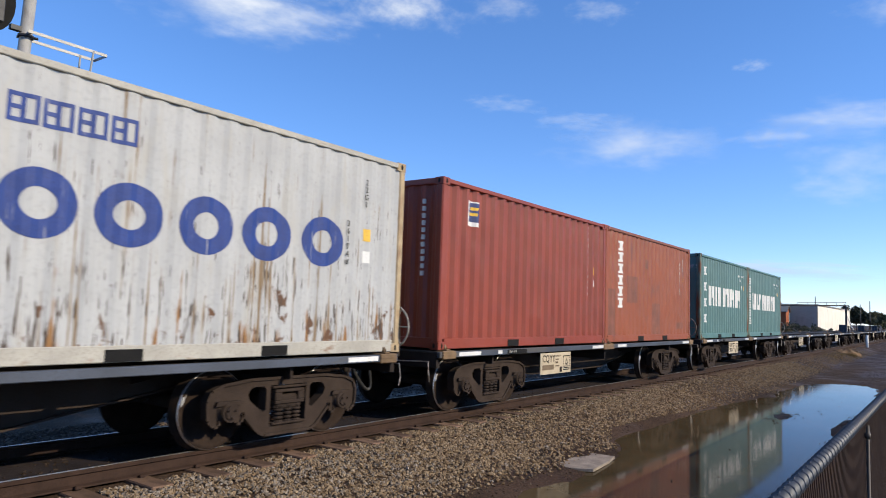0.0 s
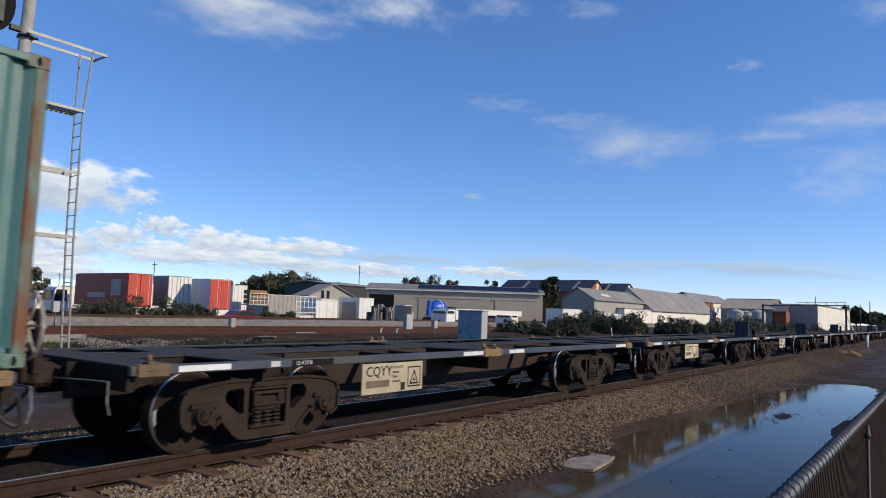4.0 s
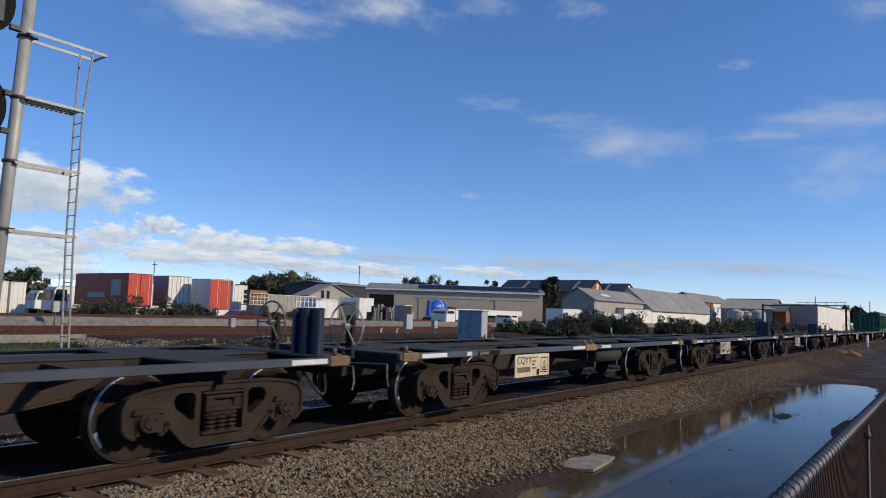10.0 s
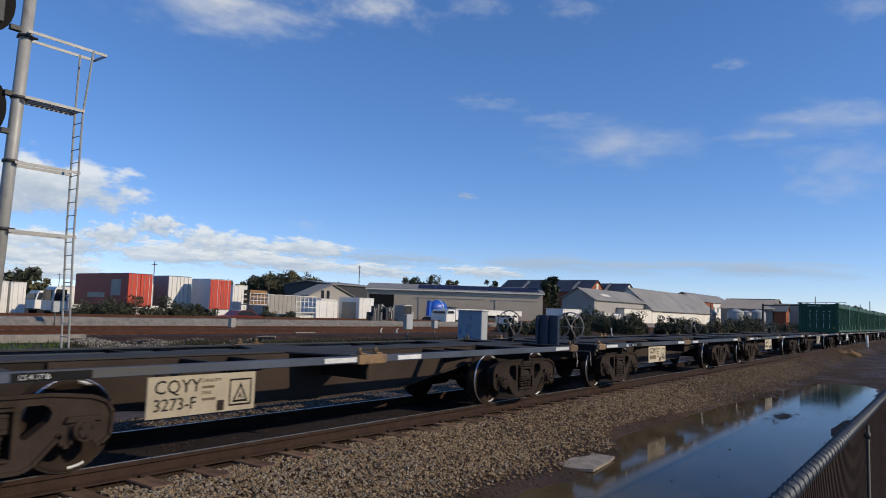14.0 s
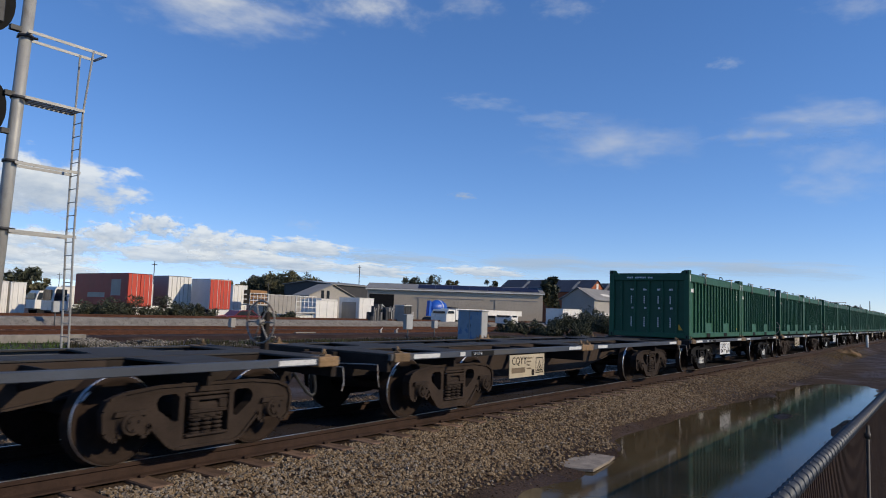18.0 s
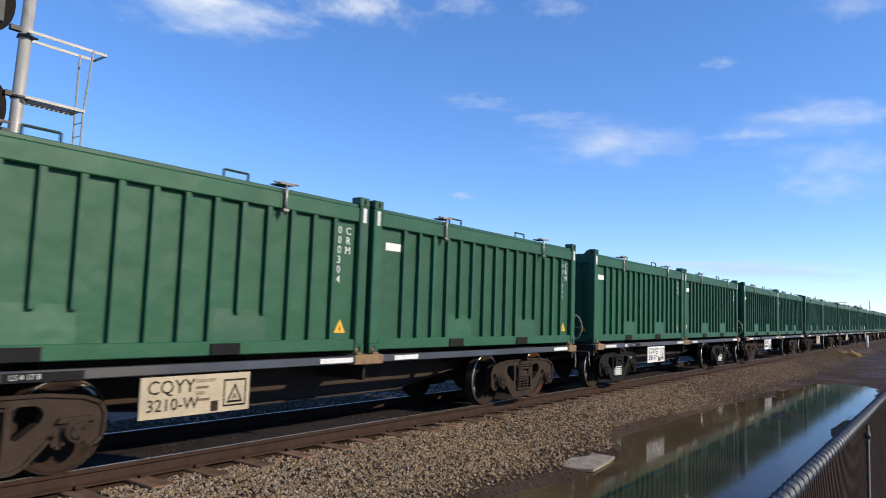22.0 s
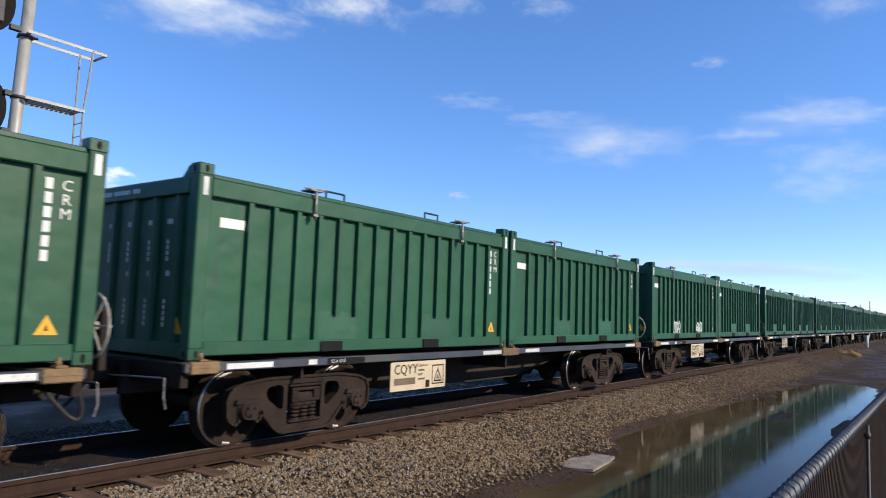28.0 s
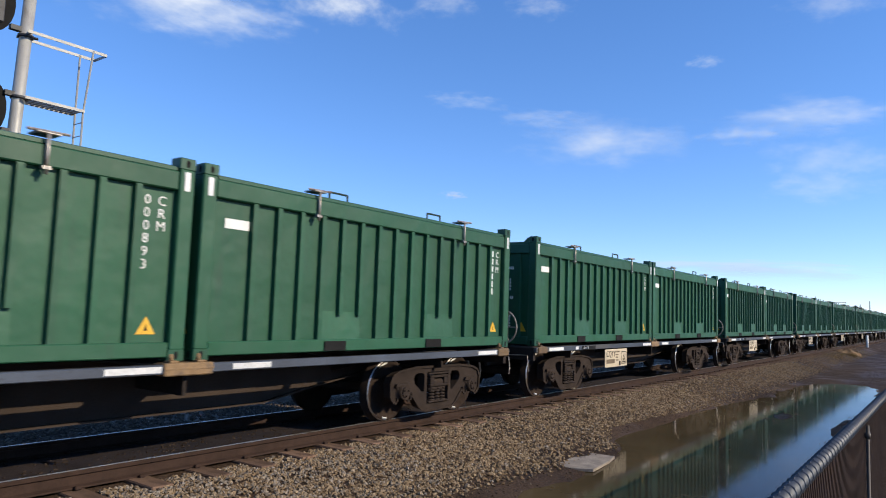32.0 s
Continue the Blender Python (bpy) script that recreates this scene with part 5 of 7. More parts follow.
M["chipped_white"] = mat("chipped_white_paint", (0.68, 0.68, 0.6545), 0.6, var=0.06, scale=6, stain=(0.238, 0.34, 0.3145), amount=0.345, stain_scale=(7, 7, 7), sharp=0.03)
M["fresh_black"] = mat("fresh_black_paint", (0.0065, 0.006, 0.006), 0.8, var=0.25)
M["bare_rust"] = mat("bare_orange_rust", (0.2312, 0.1156, 0.0408), 0.85, var=0.3, scale=7, stain=(0.068, 0.0408, 0.0272), amount=0.42, stain_scale=(6, 6, 6), sharp=0.2)
M["rusty_wheel"] = mat("rusty_wheel", (0.068, 0.0245, 0.0095), 0.85, var=0.35, scale=6)
M["lock_rod"] = mat("galvanised_lock_rod", (0.66, 0.66, 0.62), 0.5, metal=0.2, var=0.2, scale=5)
M["faded_white"] = mat("faded_white_marking", (0.58, 0.60, 0.57), 0.7, var=0.35, scale=14)
M["primer"] = mat("dull_primer", (0.1836, 0.0578, 0.034), 0.65, var=0.2, scale=4)
M["navy_sign"] = mat("navy_sign", (0.0204, 0.034, 0.1224), 0.5)
make_train()

# distance run by the red containers' wagon: seconds, metres from the camera's cross line
RUN = [(0.0, 11.20), (1.0, 3.58), (2.0, -4.0), (3.0, -11.83), (4.0, -19.80), (5.5, -31.9), (7.0, -44.07), (9.0, -60.42), (11.0, -76.8), (13.0, -93.3),
       (14.0, -101.6), (17.0, -126.3), (20.0, -151.0), (22.0, -167.42), (23.0, -175.68), (24.0, -183.78), (26.0, -200.15), (29.0, -224.65), (31.0, -240.88), (32.0, -248.90)]
START = -2.975


def place(t):
    """The train's place at t, on the same smooth line as its rows."""
    return float(np.interp(t, [r[0] for r in RUN], [r[1] for r in RUN])) + START


def motions():
    drift()
    for ob, off, z in moving:
        walk(ob, [(t, pose(s + START + off, 0, z)) for t, s in RUN])
        for bogie in ob.children:
            if not bogie.name.startswith("bogie"):
                continue
            for ws in bogie.children:
                if not ws.name.startswith("wheelset"):
                    continue
                at = off + bogie.location.x + ws.location.x
                x, z0 = ws.location.x, ws.location.z
                times = [t for t in np.arange(0, SECONDS + 0.01, 1 / 15) if -9 < place(t) + at < 36]
                rows = [(t, pose(x, 0, z0, 0, -math.degrees((-place(t)) / 0.43), 0)) for t in times]
                if not rows:
                    continue
                if rows[0][0] > 0:
                    rows.insert(0, (0.0, rows[0][1]))
                if rows[-1][0] < SECONDS - 0.05:
                    rows.append((SECONDS, rows[-1][1]))
                walk(ws, rows)



# ================= beyond the train: far tracks and verge =================
def plain(name, x, y, z, label, category, **kw):
    return thing(name, label, category, pose(x, y, z), **kw)


M["brown_bed"] = mat("rust_stained_ballast", (0.034, 0.0184, 0.0129), 0.9, var=0.35, scale=1.5, fine=25, bump=0.6, stain=(0.068, 0.0476, 0.034), amount=0.42, stain_scale=(0.6, 1.5, 1))
M["pale_bed"] = mat("pale_ballast", (0.1972, 0.1802, 0.1598), 0.9, var=0.25, scale=2.5, fine=18, bump=0.8)
M["old_rail"] = mat("dull_rusty_rail", (0.0748, 0.0306, 0.017), 0.8, var=0.25, scale=3, bump=0.2)
M["grass"] = mat("grass", (0.044, 0.076, 0.0176), 0.8, var=0.35, scale=1.2, bump=0.1)
M["leaf"] = mat("dark_foliage", (0.046, 0.050, 0.024), 0.7, var=0.4, scale=0.9, bump=0)
M["leaf_dry"] = mat("olive_foliage", (0.12, 0.108, 0.0544), 0.75, var=0.4, scale=0.7, bump=0)
M["bark"] = mat("bark", (0.068, 0.051, 0.0374), 0.9, var=0.3, scale=4)
M["conc"] = mat("concrete", (0.2312, 0.2108, 0.1836), 0.85, var=0.2, scale=3, bump=0.3)


def bank(name, y0, y1, base, top, slope, material, label, x0=-80, x1=400):
    bm = bmesh.new()
    n = 240
    prof = [(y0, base - 0.15), (y0 + slope, top), (y1 - slope, top), (y1, base - 0.15)]
    rows = []
    for i in range(n + 1):
        x = x0 + (x1 - x0) * i / n
        rows.append([bm.verts.new((x, y + 0.12 * noise.noise((x * 0.6, y, 1)), z + 0.05 * noise.noise((x * 0.8, y, 2)))) for y, z in prof])
    for a, b in zip(rows, rows[1:]):
        for k in range(len(prof) - 1):
            bm.faces.new((a[k], b[k], b[k + 1], a[k + 1]))
    return tagged(part(name, bm, material), label, "ballast bed", kind="structure")


bank("ballast_bed_brown", 24.5, 38.2, -0.42, -0.22, 0.9, "brown_bed", "rust-brown stained ballast bed of the yard tracks")
bank("ballast_bed_pale", 39.0, 46.5, -0.42, 0.30, 1.2, "pale_bed", "raised bed of pale fresh ballast under a siding")


def old_track(y0, z0):
    t = thing("yard_track", "rusty yard track on brown ballast", "railway track", pose(0, y0, z0), kind="structure")
    for sy in (-1, 1):
        c = 0.7525 * sy
        bm = bmesh.new()
        prism(bm, [(c - 0.065, -0.155), (c + 0.065, -0.155), (c + 0.012, -0.125), (c + 0.009, -0.045), (c + 0.036, -0.035), (c + 0.03, 0), (c - 0.03, 0), (c - 0.036, -0.035), (c - 0.009, -0.045), (c - 0.012, -0.125)], "x", -60, 400)
        part("rail", bm, "old_rail", t, "rusty rail")
    bm = bmesh.new()
    x = -40.0
    while x < 150:
        box(bm, (x - 0.115, -1.25, -0.28), (x + 0.115, 1.25, -0.155))
        x += 0.65
    tagged(part("sleepers", bm, "sleeper", t, "weathered timber sleepers"), kind="stuff")


old_track(28.3, -0.06)
old_track(34.6, -0.06)
old_track(42.8, 0.46)


def far_stones():
    rng = random.Random(21)
    spots = []
    for _ in range(9500):
        x, y = rng.uniform(13.5, 27), rng.gauss(20.6, 0.55)
        if noise.noise((x * 0.45, y * 0.7, 3)) > -0.02 + max(0, (x - 19) * 0.05):
            spots.append((x, y, -0.36 + 0.30 * math.exp(-((y - 20.8) / 0.7) ** 2) + rng.uniform(0, 0.05)))
    scatter("pale_stone_heap", "stone_far", "low heap of pale crushed stone along the verge", spots, 0.045, "stones", 6)
    spots = []
    for _ in range(7000):
        x = rng.uniform(4, 75)
        y = rng.uniform(38.9, 40.4)
        spots.append((x, y, -0.42 + (y - 38.9) * 0.52 + rng.uniform(-0.03, 0.05)))
    scatter("pale_ballast_stones", "stone_far", "pale ballast stones on the siding's shoulder", spots, 0.026, "ballast", 7)


far_stones()


def grass_patch(name, spots, h, label):
    """Many short blades joined in one mesh."""
    rng = np.random.RandomState(5)
    k = len(spots)
    p = np.array(spots)
    a = rng.uniform(0, math.tau, k)
    hh = h * rng.uniform(0.5, 1.3, k)
    w = 0.022
    d = np.stack([np.cos(a) * w, np.sin(a) * w, np.zeros(k)], -1)
    tip = p + np.stack([rng.normal(0, 0.06, k), rng.normal(0, 0.06, k), hh], -1)
    v = np.stack([p - d, p + d, tip], 1).reshape(-1, 3)
    me = bpy.data.meshes.new(name)
    me.from_pydata(v.tolist(), [], np.arange(3 * k).reshape(-1, 3).tolist())
    me.materials.append(M["grass"])
    return tagged(new(name, me), label, "grass", kind="stuff")


rng = random.Random(31)
spots = []
for _ in range(26000):
    x, y = rng.uniform(4, 60), rng.uniform(14.5, 25)
    d = noise.noise((x * 0.16, y * 0.3, 8)) + (0.55 if x < 15 and y > 15 else 0) - 0.05 - (0.2 if x > 40 else 0)
    if rng.random() < d * 1.6:
        spots.append((x, y, ground_z(x, y) - 0.01))
grass_patch("grass", spots, 0.16, "patchy green grass beside the tracks")
spots = []
for _ in range(9000):
    x, y = rng.uniform(13, 45), rng.gauss(19.6, 0.5)
    if noise.noise((x * 0.5, y * 0.6, 14)) > -0.05 - 0.012 * (x - 13):
        spots.append((x, y, ground_z(x, y) - 0.01))
weeds = grass_patch("weeds", spots, 0.30, "dull brown-green weeds along the verge")
M["weed"] = mat("weed_leaf", (0.0408, 0.0354, 0.0163), 0.85, var=0.45, scale=0.8, bump=0)
weeds.data.materials[0] = M["weed"]
spots = []
for x0, y0 in ((46, -1.4), (44.5, -1.9), (48, -1.7), (52, -1.2), (50, -2.2)):
    for _ in range(160):
        spots.append((x0 + rng.gauss(0, 0.5), y0 + rng.gauss(0, 0.25), -0.45))
g = grass_patch("dry_grass", spots, 0.28, "tufts of dry yellow grass at the edge of the ballast")
M["dry"] = mat("dry_grass", (0.2312, 0.1496, 0.0544), 0.85, var=0.3, scale=3, bump=0)
g.data.materials[0] = M["dry"]


# ---- plants
def leaves(rng, centres, n, size):
    """Leaf triangles gathered round clump centres (x, y, z, radius)."""
    c = np.array([centres[i] for i in rng.randint(0, len(centres), n)])
    d = rng.normal(0, 1, (n, 3))
    d /= np.linalg.norm(d, axis=1)[:, None]
    p = c[:, :3] + d * (c[:, 3:4] * rng.uniform(0.55, 1.05, (n, 1)))
    t = rng.normal(0, 1, (n, 3, 3)) * size
    return (p[:, None, :] + t).reshape(-1, 3)


def bush(name, x, y, z, w, h, seed, label, n=900, size=0.07, material="leaf", depth=0.5):
    rng = np.random.RandomState(seed)
    t = plain(name, x, y, z, label, "bush")
    cs = [(rng.uniform(-w, w) * 0.8, rng.uniform(-w, w) * depth * 0.8, h * rng.uniform(0.05, 0.85) * rng.uniform(0.4, 1.0), h * rng.uniform(0.10, 0.24)) for _ in range(max(14, int(w * 16)))]
    v = leaves(rng, cs, n, size)
    me = bpy.data.meshes.new("foliage")
    me.from_pydata(v.tolist(), [], np.arange(len(v)).reshape(-1, 3).tolist())
    me.materials.append(M[material])
    ob = new("foliage", me)
    ob.parent = t
    bm = bmesh.new()
    for c in cs[:6]:
        rod(bm, (c[0] * 0.3, c[1] * 0.3, -0.05), c[:3], 0.03, 5, 0, 0.012)
    part("stems", bm, "bark", t)
    return t


def tree(x, y, z, h, w, seed, label, n=1500, size=0.35, material="leaf"):
    rng = np.random.RandomState(seed)
    t = plain("tree", x, y, z, label, "tree", group="trees on the horizon")
    bm = bmesh.new()
    rod(bm, (0, 0, -0.3), (0.02 * h, 0, h * 0.5), 0.022 * h, 8, 0, 0.012 * h)
    cs = []
    for k in range(26):
        a, r = rng.uniform(0, math.tau), w * rng.uniform(0.1, 1.0)
        tip = (r * math.cos(a), r * math.sin(a), h * rng.uniform(0.42, 0.95))
        rod(bm, (0.01 * h, 0, h * rng.uniform(0.3, 0.5)), tip, 0.007 * h, 5, 0, 0.003 * h)
        cs.append((*tip, w * rng.uniform(0.12, 0.30)))
    part("trunk", bm, "bark", t)
    v = leaves(rng, cs, n, size)
    me = bpy.data.meshes.new("crown")
    me.from_pydata(v.tolist(), [], np.arange(len(v)).reshape(-1, 3).tolist())
    me.materials.append(M[material])
    ob = new("crown", me)
    ob.parent = t
    return t


for i, (px, w, h) in enumerate((
        ((29.03, 49.91, 0.38), 1.6, 1.5), ((30.13, 48.40, 0.45), 1.7, 1.3), ((32.6, 48.9, 0.40), 2.2, 1.7), ((34.6, 48.6, 0.41), 2.0, 1.5), ((36.6, 48.4, 0.50), 1.8, 1.2), ((38.6, 48.6, 0.50), 1.6, 0.9),
        ((46.3, 48.6, 0.55), 1.9, 1.0), ((48.2, 48.4, 0.49), 1.5, 0.8), ((57.39, 26.67, 0.75), 1.8, 0.5), ((58.68, 24.93, 0.71), 2.0, 0.6), ((59.96, 23.19, 0.78), 2.2, 0.5), ((61.09, 21.66, 0.74), 1.8, 0.5))):
    bush("bush", px[0], px[1], -0.4, w * 1.15, h + 1.05, 40 + i, "dense dark green bush beside the siding", 6500, 0.055)
for i, (px, w, h) in enumerate((
        ((77.12, 27.06, 0.34), 1.9, 2.4), ((76.21, 24.90, 0.42), 1.6, 2.1), ((77.89, 22.63, 0.39), 1.6, 2.2), ((86.11, 21.64, 0.44), 1.6, 1.7), ((87.37, 19.93, 0.51), 1.8, 1.9), ((90.89, 18.53, 0.57), 1.8, 1.7),
        ((77.5, 31.5, 0.4), 1.6, 1.9), ((80.0, 30.3, 0.4), 1.7, 2.1), ((82.6, 29.4, 0.4), 1.7, 1.9), ((85.2, 28.6, 0.4), 1.6, 1.8), ((83.5, 24.2, 0.4), 2.0, 1.6), ((94.0, 17.0, 0.5), 2.2, 1.9), ((97.5, 15.4, 0.5), 2.2, 1.5), ((102.51, 16.31, 0.67), 3.0, 2.4), ((103.58, 14.85, 0.73), 2.6, 2.2), ((110.08, 12.79, 0.82), 2.2, 1.6), ((114.51, 10.16, 0.93), 2.6, 1.5), ((118.52, 8.10, 1.02), 2.0, 1.3))):
    bush("bush", px[0], px[1], -0.4, w * 1.45, h * 1.4, 60 + i, "dark leafy shrub along the far tracks", 5200, 0.075)

for i, (p, h, w, m) in enumerate((
        ((83.98, 199.48, 5.45), 9.5, 4.5, "leaf"), ((95.37, 217.77, 6.00), 7, 4, "leaf_dry"), ((164.86, 207.79, 8.67), 9, 4, "leaf_dry"), ((164.78, 199.44, 8.71), 11, 5.5, "leaf"), ((164.59, 191.26, 8.75), 12, 6, "leaf"),
        ((164.27, 183.24, 8.77), 13.5, 6.5, "leaf_dry"), ((170.65, 182.99, 9.09), 11.5, 5, "leaf"), ((173.44, 179.19, 9.25), 11, 5, "leaf_dry"), ((179.64, 179.21, 9.56), 10.5, 4, "leaf"), ((164.60, 211.53, 8.64), 10, 5, "leaf_dry"), ((176.18, 209.28, 9.23), 12.5, 6, "leaf"), ((182.60, 200.54, 9.60), 14, 6, "leaf"), ((165.22, 173.48, 8.87), 11, 5, "leaf_dry"), ((170.58, 166.18, 9.18), 10, 4, "leaf_dry"), ((95.10, 235.03, 5.94), 8, 5, "leaf"), ((203.35, 155.37, 10.88), 13.5, 5, "leaf"),
        ((206.12, 151.59, 11.03), 14.5, 7, "leaf"), ((219.35, 184.30, 11.52), 11, 3, "leaf"), ((244.82, 166.52, 12.89), 15, 3.8, "leaf_dry"), ((254.29, 153.63, 13.43), 15.6, 3, "leaf"), ((100.59, 45.09, 6.33), 7.9, 0.85, "leaf"),
        ((294.67, 99.18, 12.05), 13, 3.5, "leaf"), ((282.0, 19.5, 1.63), 7.0, 3.2, "leaf_dry"), ((280.0, 15.6, 1.75), 6.5, 3.5, "leaf"), ((262.0, 10.2, 1.86), 5.5, 4, "leaf_dry"), ((270.0, 4.72, 1.95), 5, 4, "leaf"), ((277.85, 22.16, 1.53), 8, 3, "leaf"))):
    tree(p[0], p[1], -0.4, h * 1.02, w * 1.15, 80 + i, "distant dark green gum tree" if m == "leaf" else "distant olive-brown gum tree", 2600, 0.36, m)

# ================= yard vehicles and stores =================
M["t_red"] = mat("dark_red_curtain", (0.288, 0.0176, 0.0096), 0.55, var=0.12, scale=0.8)
M["t_door"] = mat("bright_red_door", (0.496, 0.044, 0.016), 0.5, var=0.1, scale=0.8)
M["t_grey"] = mat("grey_panel", (0.306, 0.2805, 0.2465), 0.55, var=0.12, scale=0.8)
M["t_white"] = mat("off_white_panel", (0.7176, 0.69, 0.6348), 0.5, var=0.08, scale=1.0, stain=(0.414, 0.368, 0.3036), amount=0.38, stain_scale=(2, 2, 1), sharp=0.2)
M["tyre"] = mat("tyre", (0.02, 0.02, 0.02), 0.85)
M["glass_dark"] = mat("dark_glass", (0.02, 0.025, 0.03), 0.12, var=0.1, bump=0)
M["blue"] = mat("bright_blue_paint", (0.018, 0.099, 0.45), 0.4, var=0.12, scale=1.2)
M["dark_kit"] = mat("dark_machinery", (0.028, 0.028, 0.0296), 0.6, var=0.3, scale=2)
M["timber"] = mat("orange_timber", (0.2856, 0.1496, 0.068), 0.8, var=0.25, scale=2)


def wheel_part(parent, x, y, r, w=0.28):
    bm = bmesh.new()
    rod(bm, (x - w / 2, y, r), (x + w / 2, y, r), r, 18)
    rod(bm, (x - w / 2 - 0.01, y, r), (x + w / 2 + 0.01, y, r), r * 0.55, 14, 1)
    part("wheel", bm, ["tyre", "galv"], parent)


def trailer(x0, x1, y0, y1, z0, z1, side, door, label, patches=()):
    """A box trailer with its rear doors towards the tracks."""
    G = -0.42
    t = thing("semi_trailer", label, "trailer", pose(x0, y0, G))
    w, l, a, b = x1 - x0, y1 - y0, z0 - G, z1 - G
    bm = bmesh.new()
    box(bm, (0, 0.03, a), (w, l, b), 0, 0.03)
    part("body", bm, side, t)
    bm = bmesh.new()
    box(bm, (0.03, 0.05, b), (w - 0.03, l - 0.05, b + 0.04), 0)
    part("roof", bm, "dark_kit", t)
    for k in range(2):
        c0 = k * w / 2
        bm = bmesh.new()
        box(bm, (c0 + 0.03, -0.03, a + 0.05), (c0 + w / 2 - 0.03, 0.03, b - 0.04), 0, 0.015)
        d = part("door", bm, door, t)
        for q in (0.3, 0.7):
            bm = bmesh.new()
            rod(bm, (c0 + w / 2 * q, -0.05, a), (c0 + w / 2 * q, -0.05, b - 0.02), 0.02, 6)
            part("lock_rod", bm, "t_white" if door == "t_door" and q > 0.5 else "t_grey", d)
    bm = bmesh.new()
    box(bm, (0.05, 0.0, 0.55), (w - 0.05, 0.12, a - 0.02), 0, 0.02)
    part("bumper", bm, "t_white", t)
    bm = bmesh.new()
    box(bm, (w * 0.3, 0.15, a - 0.25), (w * 0.7, l, a), 0)
    part("chassis", bm, "dark_kit", t)
    for y in (0.9, 2.1):
        if y < l - 0.5:
            for x in (0.2, w - 0.2):
                wheel_part(t, x, y, 0.5)
    for (py, pz, py1, pz1) in patches:
        quick("side_panel", (-0.01, py, pz), (0.001, py1, pz1), "t_grey", t, "pale grey panel on the curtain side")
    return t


trailer(33.55, 35.95, 53, 62.8, 1.0, 4.02, "t_red", "t_door", "dark red curtain-sided trailer with bright red rear doors", ((1.2, 2.4, 2.9, 3.9), (4.0, 2.2, 7.2, 2.65)))
trailer(38.2, 40.75, 54, 56.6, 1.1, 4.06, "t_grey", "t_white", "grey box trailer with off-white ribbed rear doors")
trailer(40.13, 42.5, 50, 53.1, 0.95, 3.86, "t_white", "t_door", "grey box trailer with bright red rear doors")


def store_box(name, x0, x1, y0, y1, z0, z1, side, front, label, category, ribs=0, door=None):
    """A cabin, crate or container: -y front and the rest, with a slab roof and optional ribs or door."""
    t = thing(name, label, category, pose(x0, y0, z0))
    w, l, h = x1 - x0, y1 - y0, z1 - z0
    bm = bmesh.new()
    box(bm, (0, 0.03, 0), (w, l, h), 0, 0.02)
    part("body", bm, side, t)
    bm = bmesh.new()
    box(bm, (0.02, -0.01, 0.04), (w - 0.02, 0.028, h - 0.04), 0, 0.01)
    part("front_panel", bm, front, t)
    bm = bmesh.new()
    box(bm, (-0.04, -0.05, h), (w + 0.04, l + 0.04, h + 0.07), 0, 0.01)
    part("roof", bm, "t_white", t)
    for k in range(ribs):
        x = (k + 0.5) * w / ribs
        quick("rib", (x - 0.03, -0.05, 0.05), (x + 0.03, -0.012, h - 0.05), front, t)
    if door:
        quick("roller_door", (-0.02, l * 0.15, 0.02), (-0.001, l * 0.85, h * 0.85), door, t)
    return t


store_box("site_cabin", 61.2, 63.8, 50.2, 53.6, -0.42, 2.75, "t_white", "t_white", "white storage shed with a grey roller door", "shed", 2, "t_grey")
store_box("storage_container", *(lambda a, b: (a[0], b[0], a[1], a[1] + 3.0))((54.66, 66.00, 3.35), (56.93, 66.00, 3.45)), -0.42, 3.9, "t_white", "t_white", "white ribbed storage container in the yard", "container", 4)
store_box("storage_container", *(lambda a, b: (a[0], b[0], a[1], a[1] + 3.0))((63.67, 70.00, 2.92), (71.42, 70.00, 3.21)), -0.42, 3.0, "t_grey", "t_grey", "long grey metal container in the yard", "container", 10)
store_box("storage_container", *(lambda a, b: (a[0], b[0], a[1], a[1] + 2.5))((55.87, 52.00, 2.41), (59.36, 52.00, 2.53)), -0.42, 2.3, "t_white", "t_white", "white container with dark panels in the yard", "container", 3)
for a, b in (((30.31, 72.00, 3.08), (31.16, 72.00, 3.13)), ((31.39, 72.00, 3.02), (32.92, 72.00, 3.10))):
    store_box("cage_container", a[0], b[0], a[1], a[1] + 3, -0.42, a[2], "t_white", "t_white", "white framed cage container standing in the yard", "container", 3)


for x0, x1, y, z1, side in ((24.6, 26.4, 72, 3.1, "t_white"), (26.8, 29.4, 74, 3.3, "t_white"), (43.6, 45.4, 66, 3.4, "t_white"), (58.6, 61.2, 54, 2.5, "t_white")):
    store_box("cage_container", x0, x1, y, y + 2.6, -0.42, z1, side, "t_white", "white ribbed cage container standing in the yard", "container", 4)


def rack(name, x0, x1, y, z0, z1, material, label, category):
    t = thing(name, label, category, pose(x0, y, z0))
    w, h = x1 - x0, z1 - z0
    k = max(2, int(w / 0.5))
    for i in range(k + 1):
        x = w * i / k
        quick("post", (x - 0.03, -0.03, 0), (x + 0.03, 0.03, h), material, t)
    for z in (0.0, h / 3, 2 * h / 3, h):
        quick("bar", (0, -0.025, z - 0.03), (w, 0.025, z + 0.03), material, t)
    quick("base", (0, 0.04, -0.12), (w, 1.6, -0.02), "t_grey", t)
    for x in (0.25, w - 0.35):
        quick("leg", (x, 0.3, -(z0 + 0.42)), (x + 0.1, 0.4, -0.12), "dark_kit", t)
    return t


